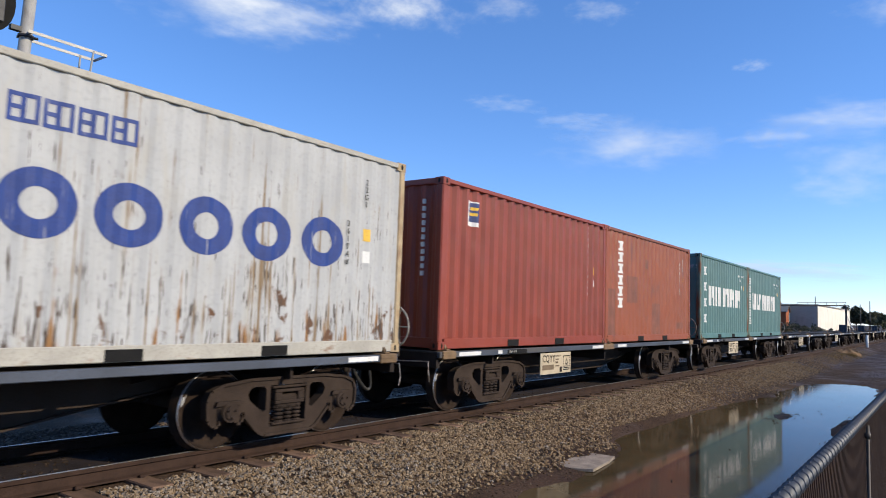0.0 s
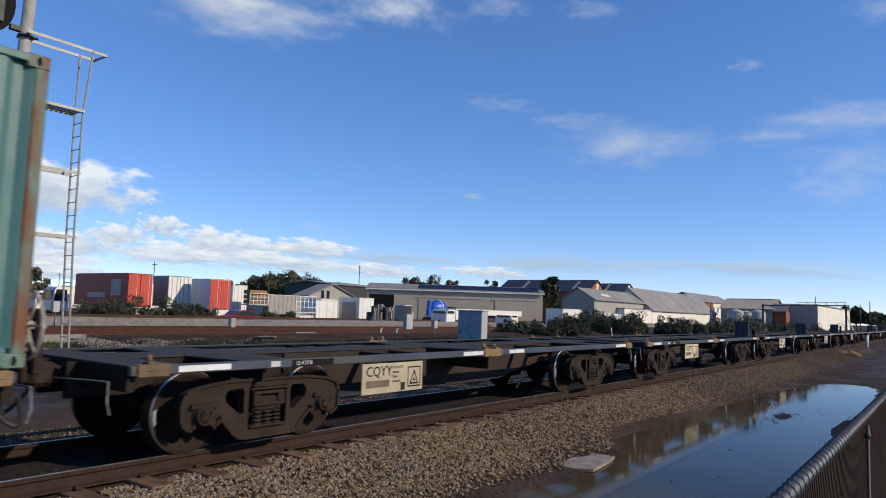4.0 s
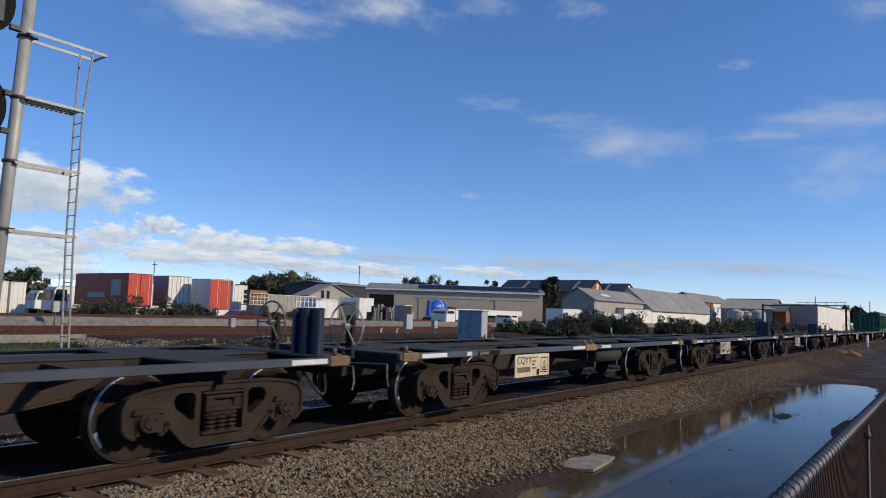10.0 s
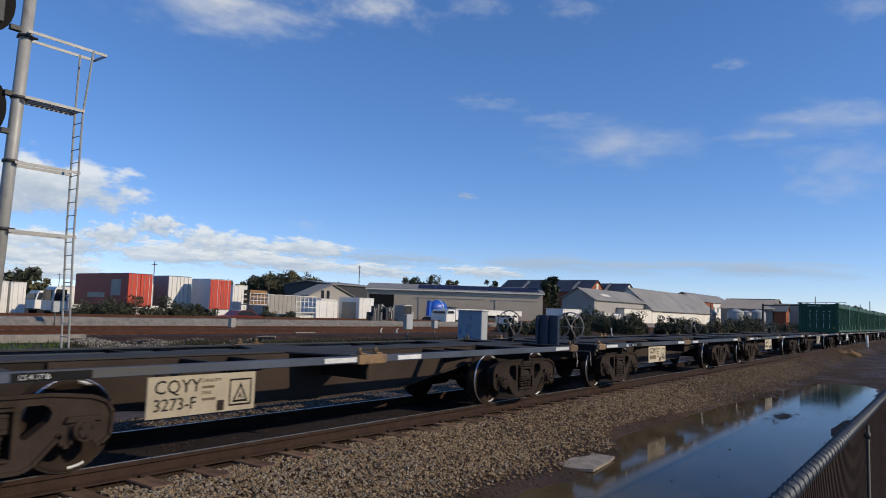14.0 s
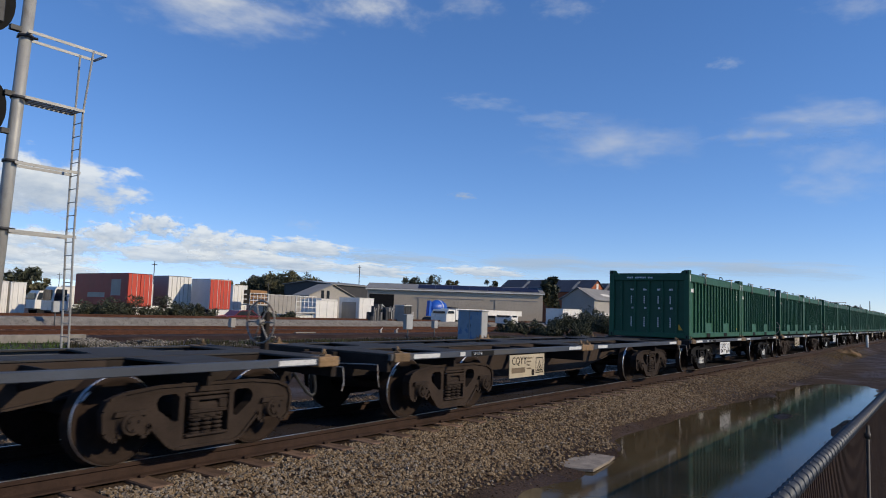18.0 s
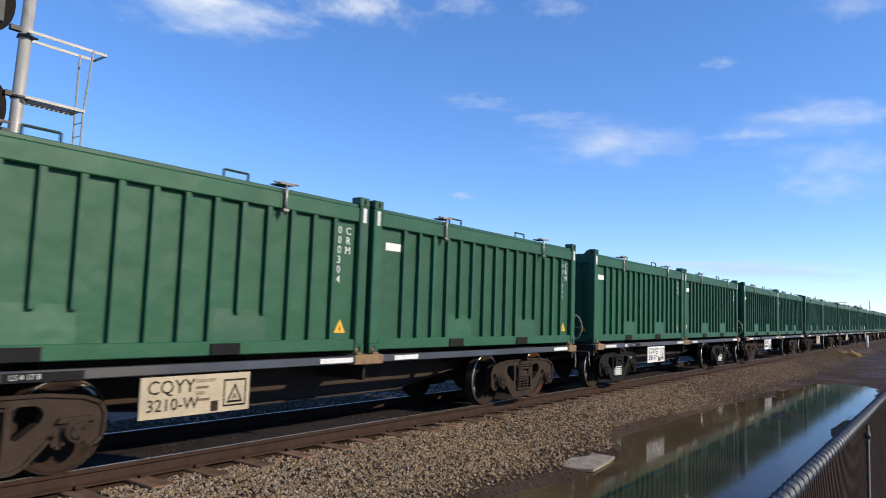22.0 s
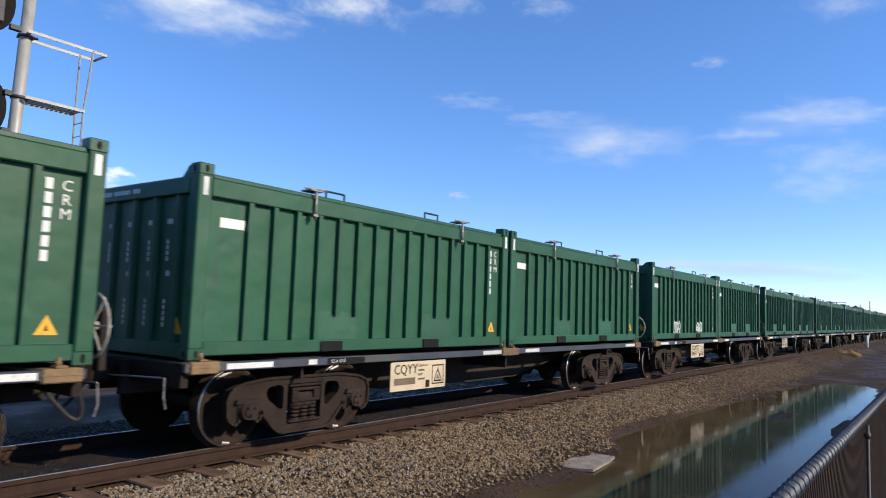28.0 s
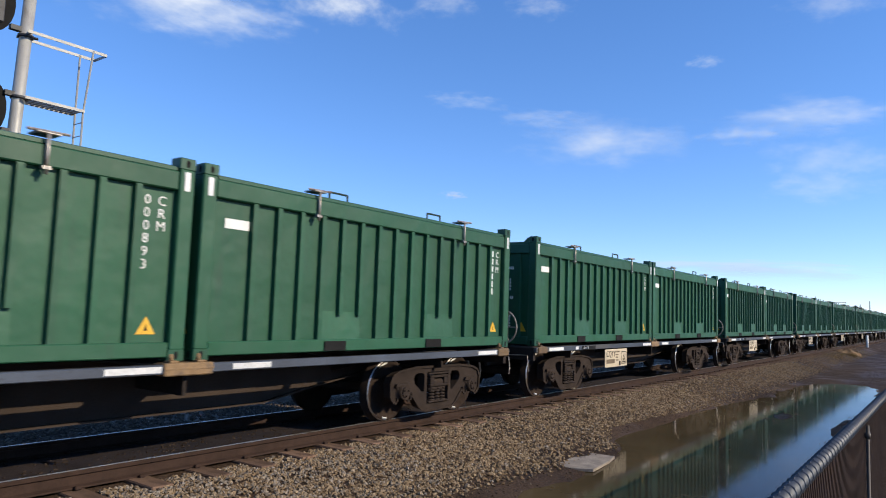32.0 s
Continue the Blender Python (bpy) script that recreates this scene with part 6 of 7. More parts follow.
a, b = (49.27, 48.00, 2.62), (52.08, 48.00, 2.72)
rack("cattle_rack", a[0], b[0], 48, 0.9, a[2], "t_white", "white steel lattice rack on a flat trailer", "rack")
store_box("trailer_bed", a[0], b[0], 48.3, 51, -0.42, 0.6, "t_white", "t_white", "white low trailer bed under a rack", "trailer", 5)
a, b = (54.27, 62.00, 2.95), (57.06, 62.00, 3.06)
rack("crate_rack", a[0], b[0], 62, 1.6, a[2], "t_white", "white rack stacked with orange timber crates", "rack")
for k in range(3):
    quick("timber_crate", (a[0] + 0.1, 62.1, 1.65 + k * 0.6), (b[0] - 0.1, 63.4, 2.15 + k * 0.6), "timber", None, bev=0.02)
for o in [o for o in scene.objects if o.name.startswith("timber_crate")]:
    tagged(o, "orange timber crate stacked on a rack", "crate")


def truck(x0, y, cab_w, l, h, label, body=True):
    """A parked rigid truck, its cab towards -x, seen from its side."""
    G = -0.42
    t = thing("parked_truck", label, "truck", pose(x0, y, G))
    bm = bmesh.new()
    prism(bm, [(0, 0.7), (0, 1.6), (0.25, h * 0.85), (0.45, h * 0.95), (cab_w, h * 0.95), (cab_w, 0.7)], "y", 0, 2.3)
    cab = part("cab", bm, "t_white", t, "white cab")
    bm = bmesh.new()
    prism(bm, [(0.16, 1.7), (0.38, h * 0.87), (cab_w - 0.25, h * 0.87), (cab_w - 0.25, 1.7)], "y", -0.012, 0.01)
    part("side_window", bm, "glass_dark", cab)
    bm = bmesh.new()
    prism(bm, [(0.2, 1.7), (2.1, 1.7), (2.0, h * 0.85), (0.3, h * 0.85)], "x", -0.01, 0.12)
    part("windscreen", bm, "glass_dark", cab)
    bm = bmesh.new()
    box(bm, (0.2, 0.3, 0.55), (l, 2.0, 0.85))
    part("chassis", bm, "dark_kit", t)
    if body:
        bm = bmesh.new()
        box(bm, (cab_w + 0.15, 0, 0.95), (l, 2.35, h), 0, 0.03)
        part("body", bm, "t_white", t, "white box body")
    for x in (0.75, l - 0.9):
        for yy in (0.15, 2.15):
            bm = bmesh.new()
            rod(bm, (x, yy - 0.14, 0.45), (x, yy + 0.14, 0.45), 0.45, 16)
            part("wheel", bm, "tyre", t)
    return t


a = (35.70, 76.26, 1.00)
truck(a[0], a[1], 1.8, 3.2, 2.9, "white truck parked among containers", False)
a = (33.03, 66.29, 1.40)
truck(a[0], a[1], 1.7, 5.5, 3.3, "white truck with a box body behind the mast")
a = (66.67, 41.13, 0.82)
truck(a[0], a[1], 1.8, 9.0, 2.3, "long white truck parked before the shed")
a = (73.01, 35.93, 0.79)
truck(a[0], a[1], 1.6, 4.5, 1.7, "white utility vehicle parked before the shed", False)
a = (89.98, 40.00, 0.82)
store_box("curtain_trailer", a[0], (93.28, 35.50, 1.01)[0] + 3, a[1] - 2.5, a[1] + 0.2, -0.42, 2.4, "t_white", "t_white", "long low white trailer parked behind shrubs", "trailer", 6)


def car(x, y, label):
    t = thing("parked_car", label, "car", pose(x, y, -0.42))
    bm = bmesh.new()
    prism(bm, [(0, 0.35), (0.02, 0.75), (0.3, 0.9), (1.1, 0.98), (4.0, 0.95), (4.3, 0.8), (4.35, 0.35)], "y", 0, 1.75)
    part("body", bm, "car_red", t, "maroon body")
    bm = bmesh.new()
    prism(bm, [(1.0, 0.97), (1.6, 1.42), (2.9, 1.45), (3.7, 0.97)], "y", 0.12, 1.63)
    cabin = part("cabin", bm, "car_red", t)
    bm = bmesh.new()
    prism(bm, [(1.15, 1.0), (1.65, 1.36), (2.85, 1.38), (3.5, 1.0)], "y", 0.10, 0.13)
    part("side_window", bm, "glass_dark", cabin)
    for wx in (0.8, 3.5):
        for wy in (0.1, 1.65):
            bm = bmesh.new()
            rod(bm, (wx, wy - 0.1, 0.32), (wx, wy + 0.1, 0.32), 0.32, 16)
            part("wheel", bm, "tyre", t)


M["car_red"] = mat("maroon_paint", (0.128, 0.0096, 0.012), 0.3, var=0.05, coat=0.5)
a = (37.15, 42.29, 0.41)
car(a[0], a[1] + 1, "dark red car parked behind the siding")

# machinery and blue tank
a = (53.93, 41.51, 0.65)
t = plain("yard_machine", a[0], a[1], -0.42, "dark cluttered yard machinery with pipes", "machine")
rr = random.Random(5)
for k in range(9):
    x, y = rr.uniform(0, 3.2), rr.uniform(0, 1.2)
    h = rr.uniform(0.8, 2.3)
    bm = bmesh.new()
    box(bm, (x, y, 0), (x + rr.uniform(0.3, 0.8), y + 0.5, h), 0, 0.04)
    part("housing", bm, "dark_kit", t)
for k in range(5):
    bm = bmesh.new()
    x = rr.uniform(0.2, 3.4)
    tube(bm, [(x, -0.1, 0.2), (x, -0.1, rr.uniform(1.4, 2.5)), (x + 0.5, 0.2, rr.uniform(1.4, 2.4))], 0.05, 6)
    part("pipe", bm, "t_grey", t)
a = (58.18, 39.09, 0.90)
t = plain("mixer_truck", 80.2, 52.5, -0.42, "concrete mixer truck with a bright blue drum", "truck")
bm = bmesh.new()
lathe(bm, [(0.35, -1.9), (0.75, -1.5), (1.15, -0.6), (1.2, 0.2), (0.95, 1.0), (0.6, 1.35)], 22)
drum = part("drum", bm, "blue", t, "bright blue mixer drum", at=pose(0, 0, 2.35, 0, 0, 0) @ pose(0, 0, 0, 0, 14, -90))
bm = bmesh.new()
lathe(bm, [(1.19, -0.30), (1.22, -0.28), (1.22, -0.18), (1.19, -0.16)], 22)
part("band", bm, "t_white", drum)
bm = bmesh.new()
prism(bm, [(1.7, 0.8), (1.7, 2.4), (1.9, 2.6), (3.3, 2.55), (3.6, 1.7), (3.6, 0.8)], "y", -1.15, 1.15)
part("cab", bm, "dark_kit", t, "dark cab")
quick("chassis", (-2.4, -0.6, 0.7), (3.4, 0.6, 1.1), "dark_kit", t)
bm = bmesh.new()
prism(bm, [(-2.5, 1.2), (-1.6, 1.2), (-1.9, 3.3), (-2.3, 3.4)], "y", -0.25, 0.25)
part("chute", bm, "blue", t, "blue discharge chute")
for x in (-1.8, -0.7, 2.7):
    for yy in (-1.0, 1.0):
        bm = bmesh.new()
        rod(bm, (x, yy - 0.14, 0.5), (x, yy + 0.14, 0.5), 0.5, 16)
        part("wheel", bm, "tyre", t)
a = (58.66, 41.86, 0.69)
store_box("generator", a[0], a[0] + 1.3, a[1] - 0.8, a[1] + 0.6, -0.42, 2.0, "t_grey", "dark_kit", "dark grey generator unit in the yard", "machine", 3)

rr = random.Random(17)
for k, (x, y, w, h) in enumerate(((66.5, 52.0, 1.7, 2.6), (69.2, 52.4, 1.2, 2.2), (71.0, 51.6, 1.6, 2.5), (73.2, 52.2, 1.2, 1.6), (86.5, 49.5, 1.6, 2.0), (89.0, 47.5, 2.2, 1.6))):
    t = plain("yard_plant", x, y, -0.42, "dark steel plant and scrap standing in the yard", "machine", group="plant in the yard")
    quick("body", (0, 0, 0.35), (w, 1.1, h * 0.75), "dark_kit", t, bev=0.06)
    quick("hood", (w * 0.15, 0.1, h * 0.75), (w * 0.7, 0.9, h), "t_grey" if k % 3 == 1 else "dark_kit", t, bev=0.05)
    for q in range(3):
        bm = bmesh.new()
        x0 = w * rr.uniform(0.05, 0.9)
        tube(bm, [(x0, -0.05, 0.3), (x0, -0.05, h * rr.uniform(0.7, 1.05)), (x0 + rr.uniform(-0.4, 0.5), -0.05, h * rr.uniform(0.8, 1.1))], 0.045, 6)
        part("pipe", bm, "t_white" if q == 0 else "dark_kit", t)
    quick("skid", (-0.1, 0.0, 0.0), (w + 0.1, 1.1, 0.35), "tyre", t)


def flat_body(x0, x1, y, z0, z1, label):
    t = plain("tray_trailer", x0, y, -0.42, label, "trailer")
    quick("tray", (0, 0, z0), (x1 - x0, 2.4, z1), "t_white", t, bev=0.03)
    quick("chassis", (0.3, 0.6, 0.6), (x1 - x0 - 0.3, 1.8, z0), "dark_kit", t)
    for x in (0.8, 1.9, x1 - x0 - 1.2):
        for yy in (0.15, 2.2):
            bm = bmesh.new()
            rod(bm, (x, yy - 0.13, 0.46), (x, yy + 0.13, 0.46), 0.46, 14)
            part("wheel", bm, "tyre", t)


flat_body(79.5, 90.5, 44.5, 1.55, 2.3, "long white trailer body parked before the warehouse")
flat_body(101.0, 108.5, 36.2, 1.45, 2.45, "long white trailer body parked behind shrubs")

# ================= trackside cabinets and signs =================
M["cab_blue"] = mat("faded_blue_grey_paint", (0.192, 0.264, 0.32), 0.6, var=0.12, scale=2, stain=(0.08, 0.16, 0.288), amount=0.42, stain_scale=(2.2, 2.2, 1.8), sharp=0.06)
M["cab_light"] = mat("pale_grey_paint", (0.357, 0.3655, 0.3655), 0.55, var=0.08, scale=3)
X = 33.4
y_far, y_near = (33.40, 16.11, 0.30)[1], (33.40, 14.44, 0.38)[1]
t = plain("equipment_cabinet", X, y_near, -0.42, "blue-grey trackside equipment cabinet with faded paint", "cabinet")
L_, H_ = y_far - y_near, 2.1
bm = bmesh.new()
box(bm, (0, 0, 0.08), (0.62, L_, H_ - 0.06), 0, 0.015)
part("body", bm, "cab_light", t)
for k in range(2):
    bm = bmesh.new()
    box(bm, (-0.025, 0.03 + k * L_ / 2, 0.42), (0.0, L_ / 2 - 0.02 + k * L_ / 2, H_ - 0.1), 0, 0.006)
    d = part("door", bm, "cab_blue", t)
    bm = bmesh.new()
    rod(bm, (-0.04, L_ / 2 - 0.1 + k * 0.2, 1.1), (-0.04, L_ / 2 - 0.1 + k * 0.2, 1.3), 0.015, 6)
    part("handle", bm, "galv", d)
bm = bmesh.new()
box(bm, (-0.022, 0.03, 0.10), (0.0, L_ - 0.03, 0.40), 0, 0.004)
part("lower_panel", bm, "cab_blue", t)
bm = bmesh.new()
box(bm, (-0.06, -0.06, H_ - 0.06), (0.68, L_ + 0.06, H_), 0, 0.012)
part("roof", bm, "cab_light", t)
bm = bmesh.new()
box(bm, (-0.1, -0.1, -0.1), (0.72, L_ + 0.1, 0.08))
part("plinth", bm, "conc", t)


def post_box(p, w, h, z_top, label, material="cab_light"):
    t = plain("trackside_box", p[0], p[1], -0.42, label, "equipment box")
    bm = bmesh.new()
    rod(bm, (0, 0, 0), (0, 0, z_top + 0.42 - h), 0.04, 8)
    part("post", bm, "galv", t)
    bm = bmesh.new()
    box(bm, (-w / 2, -0.15, z_top + 0.42 - h), (w / 2, 0.15, z_top + 0.42), 0, 0.02)
    part("box", bm, material, t)
    bm = bmesh.new()
    box(bm, (-w / 2 - 0.015, -0.14, z_top + 0.46 - h), (-w / 2, 0.14, z_top + 0.38), 0)
    part("door", bm, "t_grey", t)


post_box((34.38, 20.69, 0.44), 0.62, 0.95, 1.28, "pale grey relay box on a post")
post_box((40.21, 22.95, 0.35), 0.40, 0.55, 0.85, "small pale grey box on a post")
post_box((29.00, 31.45, -0.20), 0.36, 0.62, 0.62, "small grey box on a thin post", "t_grey")
post_box((21.00, 38.89, -0.15), 0.40, 0.70, 1.35, "pale box on a post near the mast")
for p in ((20.84, 40.80, -0.22),):
    t = plain("track_sign", p[0], p[1], -0.30, "small white track marker sign with black bars", "sign")
    quick("plate", (-0.18, -0.012, 0.0), (0.18, 0.012, 0.22), "white_paint", t)
    for k in (-0.1, 0.04):
        quick("bar", (k, -0.016, 0.06), (k + 0.06, -0.013, 0.16), "black", t)
    quick("stake", (-0.02, 0.013, -0.2), (0.02, 0.04, 0.2), "galv", t)
p = (39.44, 27.47, -0.26)
for q in ((p[0], p[1]), (p[0] + 1.0, p[1] - 0.7)):
    t = plain("switch_lever", q[0], q[1], -0.30, "small rusty point lever stand", "lever")
    quick("stand", (-0.1, -0.1, 0), (0.1, 0.1, 0.3), "t_grey", t, bev=0.02)
    bm = bmesh.new()
    rod(bm, (0, 0, 0.25), (0.25, 0, 0.45), 0.025, 6)
    part("lever", bm, "t_white", t)
p = (31.87, 27.56, -0.15)
quick("fallen_board", (p[0] - 0.9, p[1] - 0.2, -0.21), (p[0] + 0.9, p[1] + 0.2, -0.14), "conc", None, bev=0.01)
tagged(scene.objects["fallen_board"], "pale board lying between the yard tracks", "board")
p = (57.47, 16.51, 0.14)
t = plain("leaning_stake", p[0], p[1], -0.42, "white leaning stake between the tracks", "stake")
bm = bmesh.new()
rod(bm, (0, 0, 0), (-0.3, 0, 1.0), 0.05, 6)
part("shaft", bm, "white_paint", t)
# concrete path piece left of the mast
p = (13.83, 24.92, 0.00)
bm = bmesh.new()
box(bm, (p[0] - 6, p[1] - 0.18, -0.42), (p[0] + 2.2, p[1] + 0.18, -0.06), 0, 0.02)
tagged(part("concrete_kerb", bm, "conc"), "low pale concrete cable trough beside the mast", "kerb", kind="structure")

# ================= signal mast =================
mx, my, mz = 5.9, 8.0, -0.42
t = plain("signal_mast", mx, my, mz, "grey steel railway signal mast with ladder, platform and dark signal heads", "signal")
TOP = 9.2
bm = bmesh.new()
rod(bm, (-0.20, 0, 0), (0.06, 0, TOP), 0.125, 16, 0, 0.118)
part("pole", bm, "mast", t, "grey tubular pole")
for z in (3.34, 4.72, 6.05, 7.35):
    bm = bmesh.new()
    ax = -0.20 + 0.0283 * z
    rod(bm, (ax, 0, z - 0.03), (ax, 0, z + 0.03), 0.15, 16)
    rod(bm, (ax + 0.13, -0.06, z), (ax + 0.2, -0.1, z), 0.03, 8)
    part("clamp_band", bm, "dark_kit", t)
for s in (-1, 1):
    bm = bmesh.new()
    xs = (1.36, 1.24, 1.21, 1.25) if s > 0 else (1.32, 1.21, 1.19, 1.28)
    tube(bm, [(xs[0], 0.2 * s, 0), (xs[1], 0.2 * s, 3.27), (xs[2], 0.2 * s, 6.0), (xs[3], 0.27 * s, 7.42)], 0.022, 6)
    part("ladder_stile", bm, "mast", t)
for k in range(20):
    bm = bmesh.new()
    z = 0.3 + k * 0.29
    x = 1.34 - 0.035 * z if z < 3.3 else 1.235 - 0.011 * (z - 3.27)
    rod(bm, (x, -0.2, z), (x, 0.2, z), 0.011, 5)
    part("rung", bm, "mast", t)
for z, wd, end in ((7.40, 0.27, 1.58), (3.30, 0.2, 1.26), (4.69, 0.2, 1.24)):
    bm = bmesh.new()
    for s in (-1, 1):
        prism(bm, [(-0.06, z - 0.03), (end, z - 0.03), (end, z + 0.03), (-0.06, z + 0.03)], "y", wd * s - 0.008, wd * s + 0.008)
    box(bm, (-0.01, -wd, z - 0.03), (0.02, wd, z + 0.03))
    if z > 7:
        box(bm, (end - 0.012, -wd + 0.008, z - 0.03), (end, wd - 0.008, z + 0.03))
    part("stay_rail" if z < 7 else "hand_rail", bm, "mast", t)
plat = bmesh.new()
for s in (-1, 1):
    prism(plat, [(0.0, 6.01), (1.2, 6.01), (1.2, 6.07), (0.0, 6.07)], "y", 0.25 * s - 0.008, 0.25 * s + 0.008)
platform = part("platform", plat, "mast", t, "narrow grated platform")
for k in range(11):
    bm = bmesh.new()
    box(bm, (0.12 + k * 0.1, -0.24, 6.015), (0.155 + k * 0.1, 0.24, 6.06))
    part("grating_bar", bm, "mast", platform)
for z in (7.9, 5.75):
    bm = bmesh.new()
    ox, oy = -0.62, 0.02
    pts = [(ox + 0.40 * math.cos(a), 0.62 * math.sin(a)) for a in [k * math.tau / 24 for k in range(24)]]
    prism(bm, [(p[0], z + p[1]) for p in pts], "y", oy - 0.015, oy + 0.015)
    head = part("signal_head", bm, "black", t, "dark oval signal backboard")
    for k in (-0.3, 0.05, 0.38):
        bm = bmesh.new()
        rod(bm, (ox, oy - 0.01, z + k), (ox, oy + 0.22, z + k), 0.12, 14)
        part("lamp_hood", bm, "black", head)
    bm = bmesh.new()
    box(bm, (ox - 0.15, oy - 0.2, z - 0.45), (ox + 0.15, oy - 0.02, z + 0.42), 0, 0.02)
    part("lamp_case", bm, "dark_kit", head)
    bm = bmesh.new()
    for q in (-0.48, 0.3):
        quick("bracket", (-0.3, -0.06, z + q), (0.02, 0.06, z + q + 0.1), "dark_kit", t)
bm = bmesh.new()
rod(bm, (-0.07, 0.05, 0), (0.175, 0.05, 8.6), 0.014, 6)
part("cable", bm, "hose", t)

# ================= small things on the near ground =================
bm = bmesh.new()
pts = [(8.81, -2.71), (9.77, -2.78), (9.86, -3.26), (9.49, -3.33), (8.80, -3.40), (8.66, -3.13)]
prism(bm, pts, "z", -0.485, -0.452)
for v in bm.verts:
    v.co.z += 0.02 * noise.noise(v.co * 3)
tagged(part("concrete_slab", bm, mat("dirty_concrete", (0.25, 0.215, 0.18), 0.9, var=0.3, scale=5, bump=0.5)), "broken pale concrete slab lying on the gravel by the puddle", "slab")
p = (66.2, -1.71)
t = plain("marker_post", p[0], p[1], -0.44, "short white trackside marker post", "post")
bm = bmesh.new()
rod(bm, (0, 0, -0.1), (0, 0, 1.16), 0.10, 14)
rod(bm, (0, 0, 1.16), (0, 0, 1.20), 0.10, 14, 0, 0.06)
part("shaft", bm, "white_paint", t)
p = (69.91, -0.18, -0.73)
t = plain("marker_post", p[0], p[1], -0.44, "short dark timber post", "post")
bm = bmesh.new()
box(bm, (-0.09, -0.09, 0), (0.09, 0.09, 0.95), 0, 0.02)
part("shaft", bm, "sleeper", t)
bm = bmesh.new()
box(bm, (2.95, 2.2, -0.30), (3.2, 2.4, -0.16), 0, 0.03)
tagged(part("orange_block", bm, "timber"), "small orange block lying beyond the far rail", "block")
t = plain("dirt_heap", 51.9, -1.75, -0.46, "low yellowish heap of sand and dry weeds", "heap")
bm = bmesh.new()
lathe_z(bm, [(1.9, -0.05), (1.7, 0.06), (1.45, 0.14), (1.15, 0.24), (0.85, 0.28), (0.55, 0.36), (0.25, 0.36), (0.1, 0.4)], 36, (0, 0, 0))
for v in bm.verts:
    v.co.y *= 0.5
    v.co += Vector((0.12 * noise.noise(v.co * 2.6 + Vector((5, 0, 0))), 0.06 * noise.noise(v.co * 3), 0.22 * noise.noise(v.co * 2.3) + 0.08 * noise.noise(v.co * 6)))
part("mound", bm, mat("sandy_dirt", (0.17, 0.105, 0.055), 0.9, var=0.4, scale=6, bump=0.7), t)

# ================= buildings =================
M["beige"] = mat("beige_cladding", (0.468, 0.3822, 0.2808), 0.7, var=0.08, scale=0.3, fine=6, bump=0.1)
M["tin"] = mat("grey_corrugated_iron", (0.255, 0.2363, 0.2063), 0.6, metal=0.0, var=0.18, scale=0.25, fine=5, stain=(0.165, 0.1425, 0.12), amount=0.42, stain_scale=(0.15, 0.5, 0.3), sharp=0.2)
M["tin_pale"] = mat("pale_cladding", (0.336, 0.308, 0.268), 0.6, var=0.08, scale=0.3, fine=6)
M["solar"] = mat("solar_panel", (0.01, 0.016, 0.05), 0.75, var=0.2, scale=0.5, bump=0)
M["navy_roof"] = mat("dark_slate_roof", (0.028, 0.0336, 0.0496), 0.6, var=0.25, scale=0.3, fine=5)
M["brick"] = mat("red_brick", (0.288, 0.092, 0.044), 0.85, var=0.2, scale=0.6, fine=9, fine_var=0.1, bump=0.2)
M["white_wall"] = mat("white_render", (0.7392, 0.6952, 0.6072), 0.75, var=0.08, scale=0.3, fine=5, stain=(0.44, 0.4224, 0.3872), amount=0.4, stain_scale=(0.5, 0.5, 0.3), sharp=0.2)
M["tank_w"] = mat("pale_tank", (0.36, 0.351, 0.3285), 0.5, var=0.1, scale=0.6)


def shed(name, x0, x1, y0, y1, z_eave, z_ridge, ridge, wall, roof, label, category="building", ends=None, over=0.4, turn=0.0):
    """A gabled building; ridge: the axis that it runs along."""
    G = -0.42
    t = thing(name, label, category, pose(x0, y0, G, 0, 0, turn))
    w, l, e, r = x1 - x0, y1 - y0, z_eave - G, z_ridge - G
    th = 0.2
    quick("side_wall", (0, 0, 0), (th, l, e), wall, t)
    quick("side_wall", (w - th, 0, 0), (w, l, e), wall, t)
    quick("end_wall", (th, 0, 0), (w - th, th, e), ends or wall, t)
    quick("end_wall", (th, l - th, 0), (w - th, l, e), ends or wall, t)
    for s in (0, 1):
        bm = bmesh.new()
        if ridge == "y":
            y = 0.002 if s == 0 else l - th - 0.002
            prism(bm, [(0, e), (w, e), (w / 2, r)], "y", y, y + th)
        else:
            x = 0.002 if s == 0 else w - th - 0.002
            prism(bm, [(0, e), (l, e), (l / 2, r)], "x", x, x + th)
        part("gable", bm, (ends or wall) if ridge == "y" else wall, t)
        bm = bmesh.new()
        half = (w if ridge == "y" else l) / 2
        k = (r - e) / half
        if s == 0:
            pts = [(-over, e - over * k + 0.02), (half, r + 0.02), (half, r + 0.16), (-over, e - over * k + 0.16)]
        else:
            pts = [(half, r + 0.02), (2 * half + over, e - over * k + 0.02), (2 * half + over, e - over * k + 0.16), (half, r + 0.16)]
        if ridge == "y":
            prism(bm, pts, "y", -over, l + over)
        else:
            prism(bm, pts, "x", -over, w + over)
        slope = part("roof_slope", bm, roof, t)
    return t


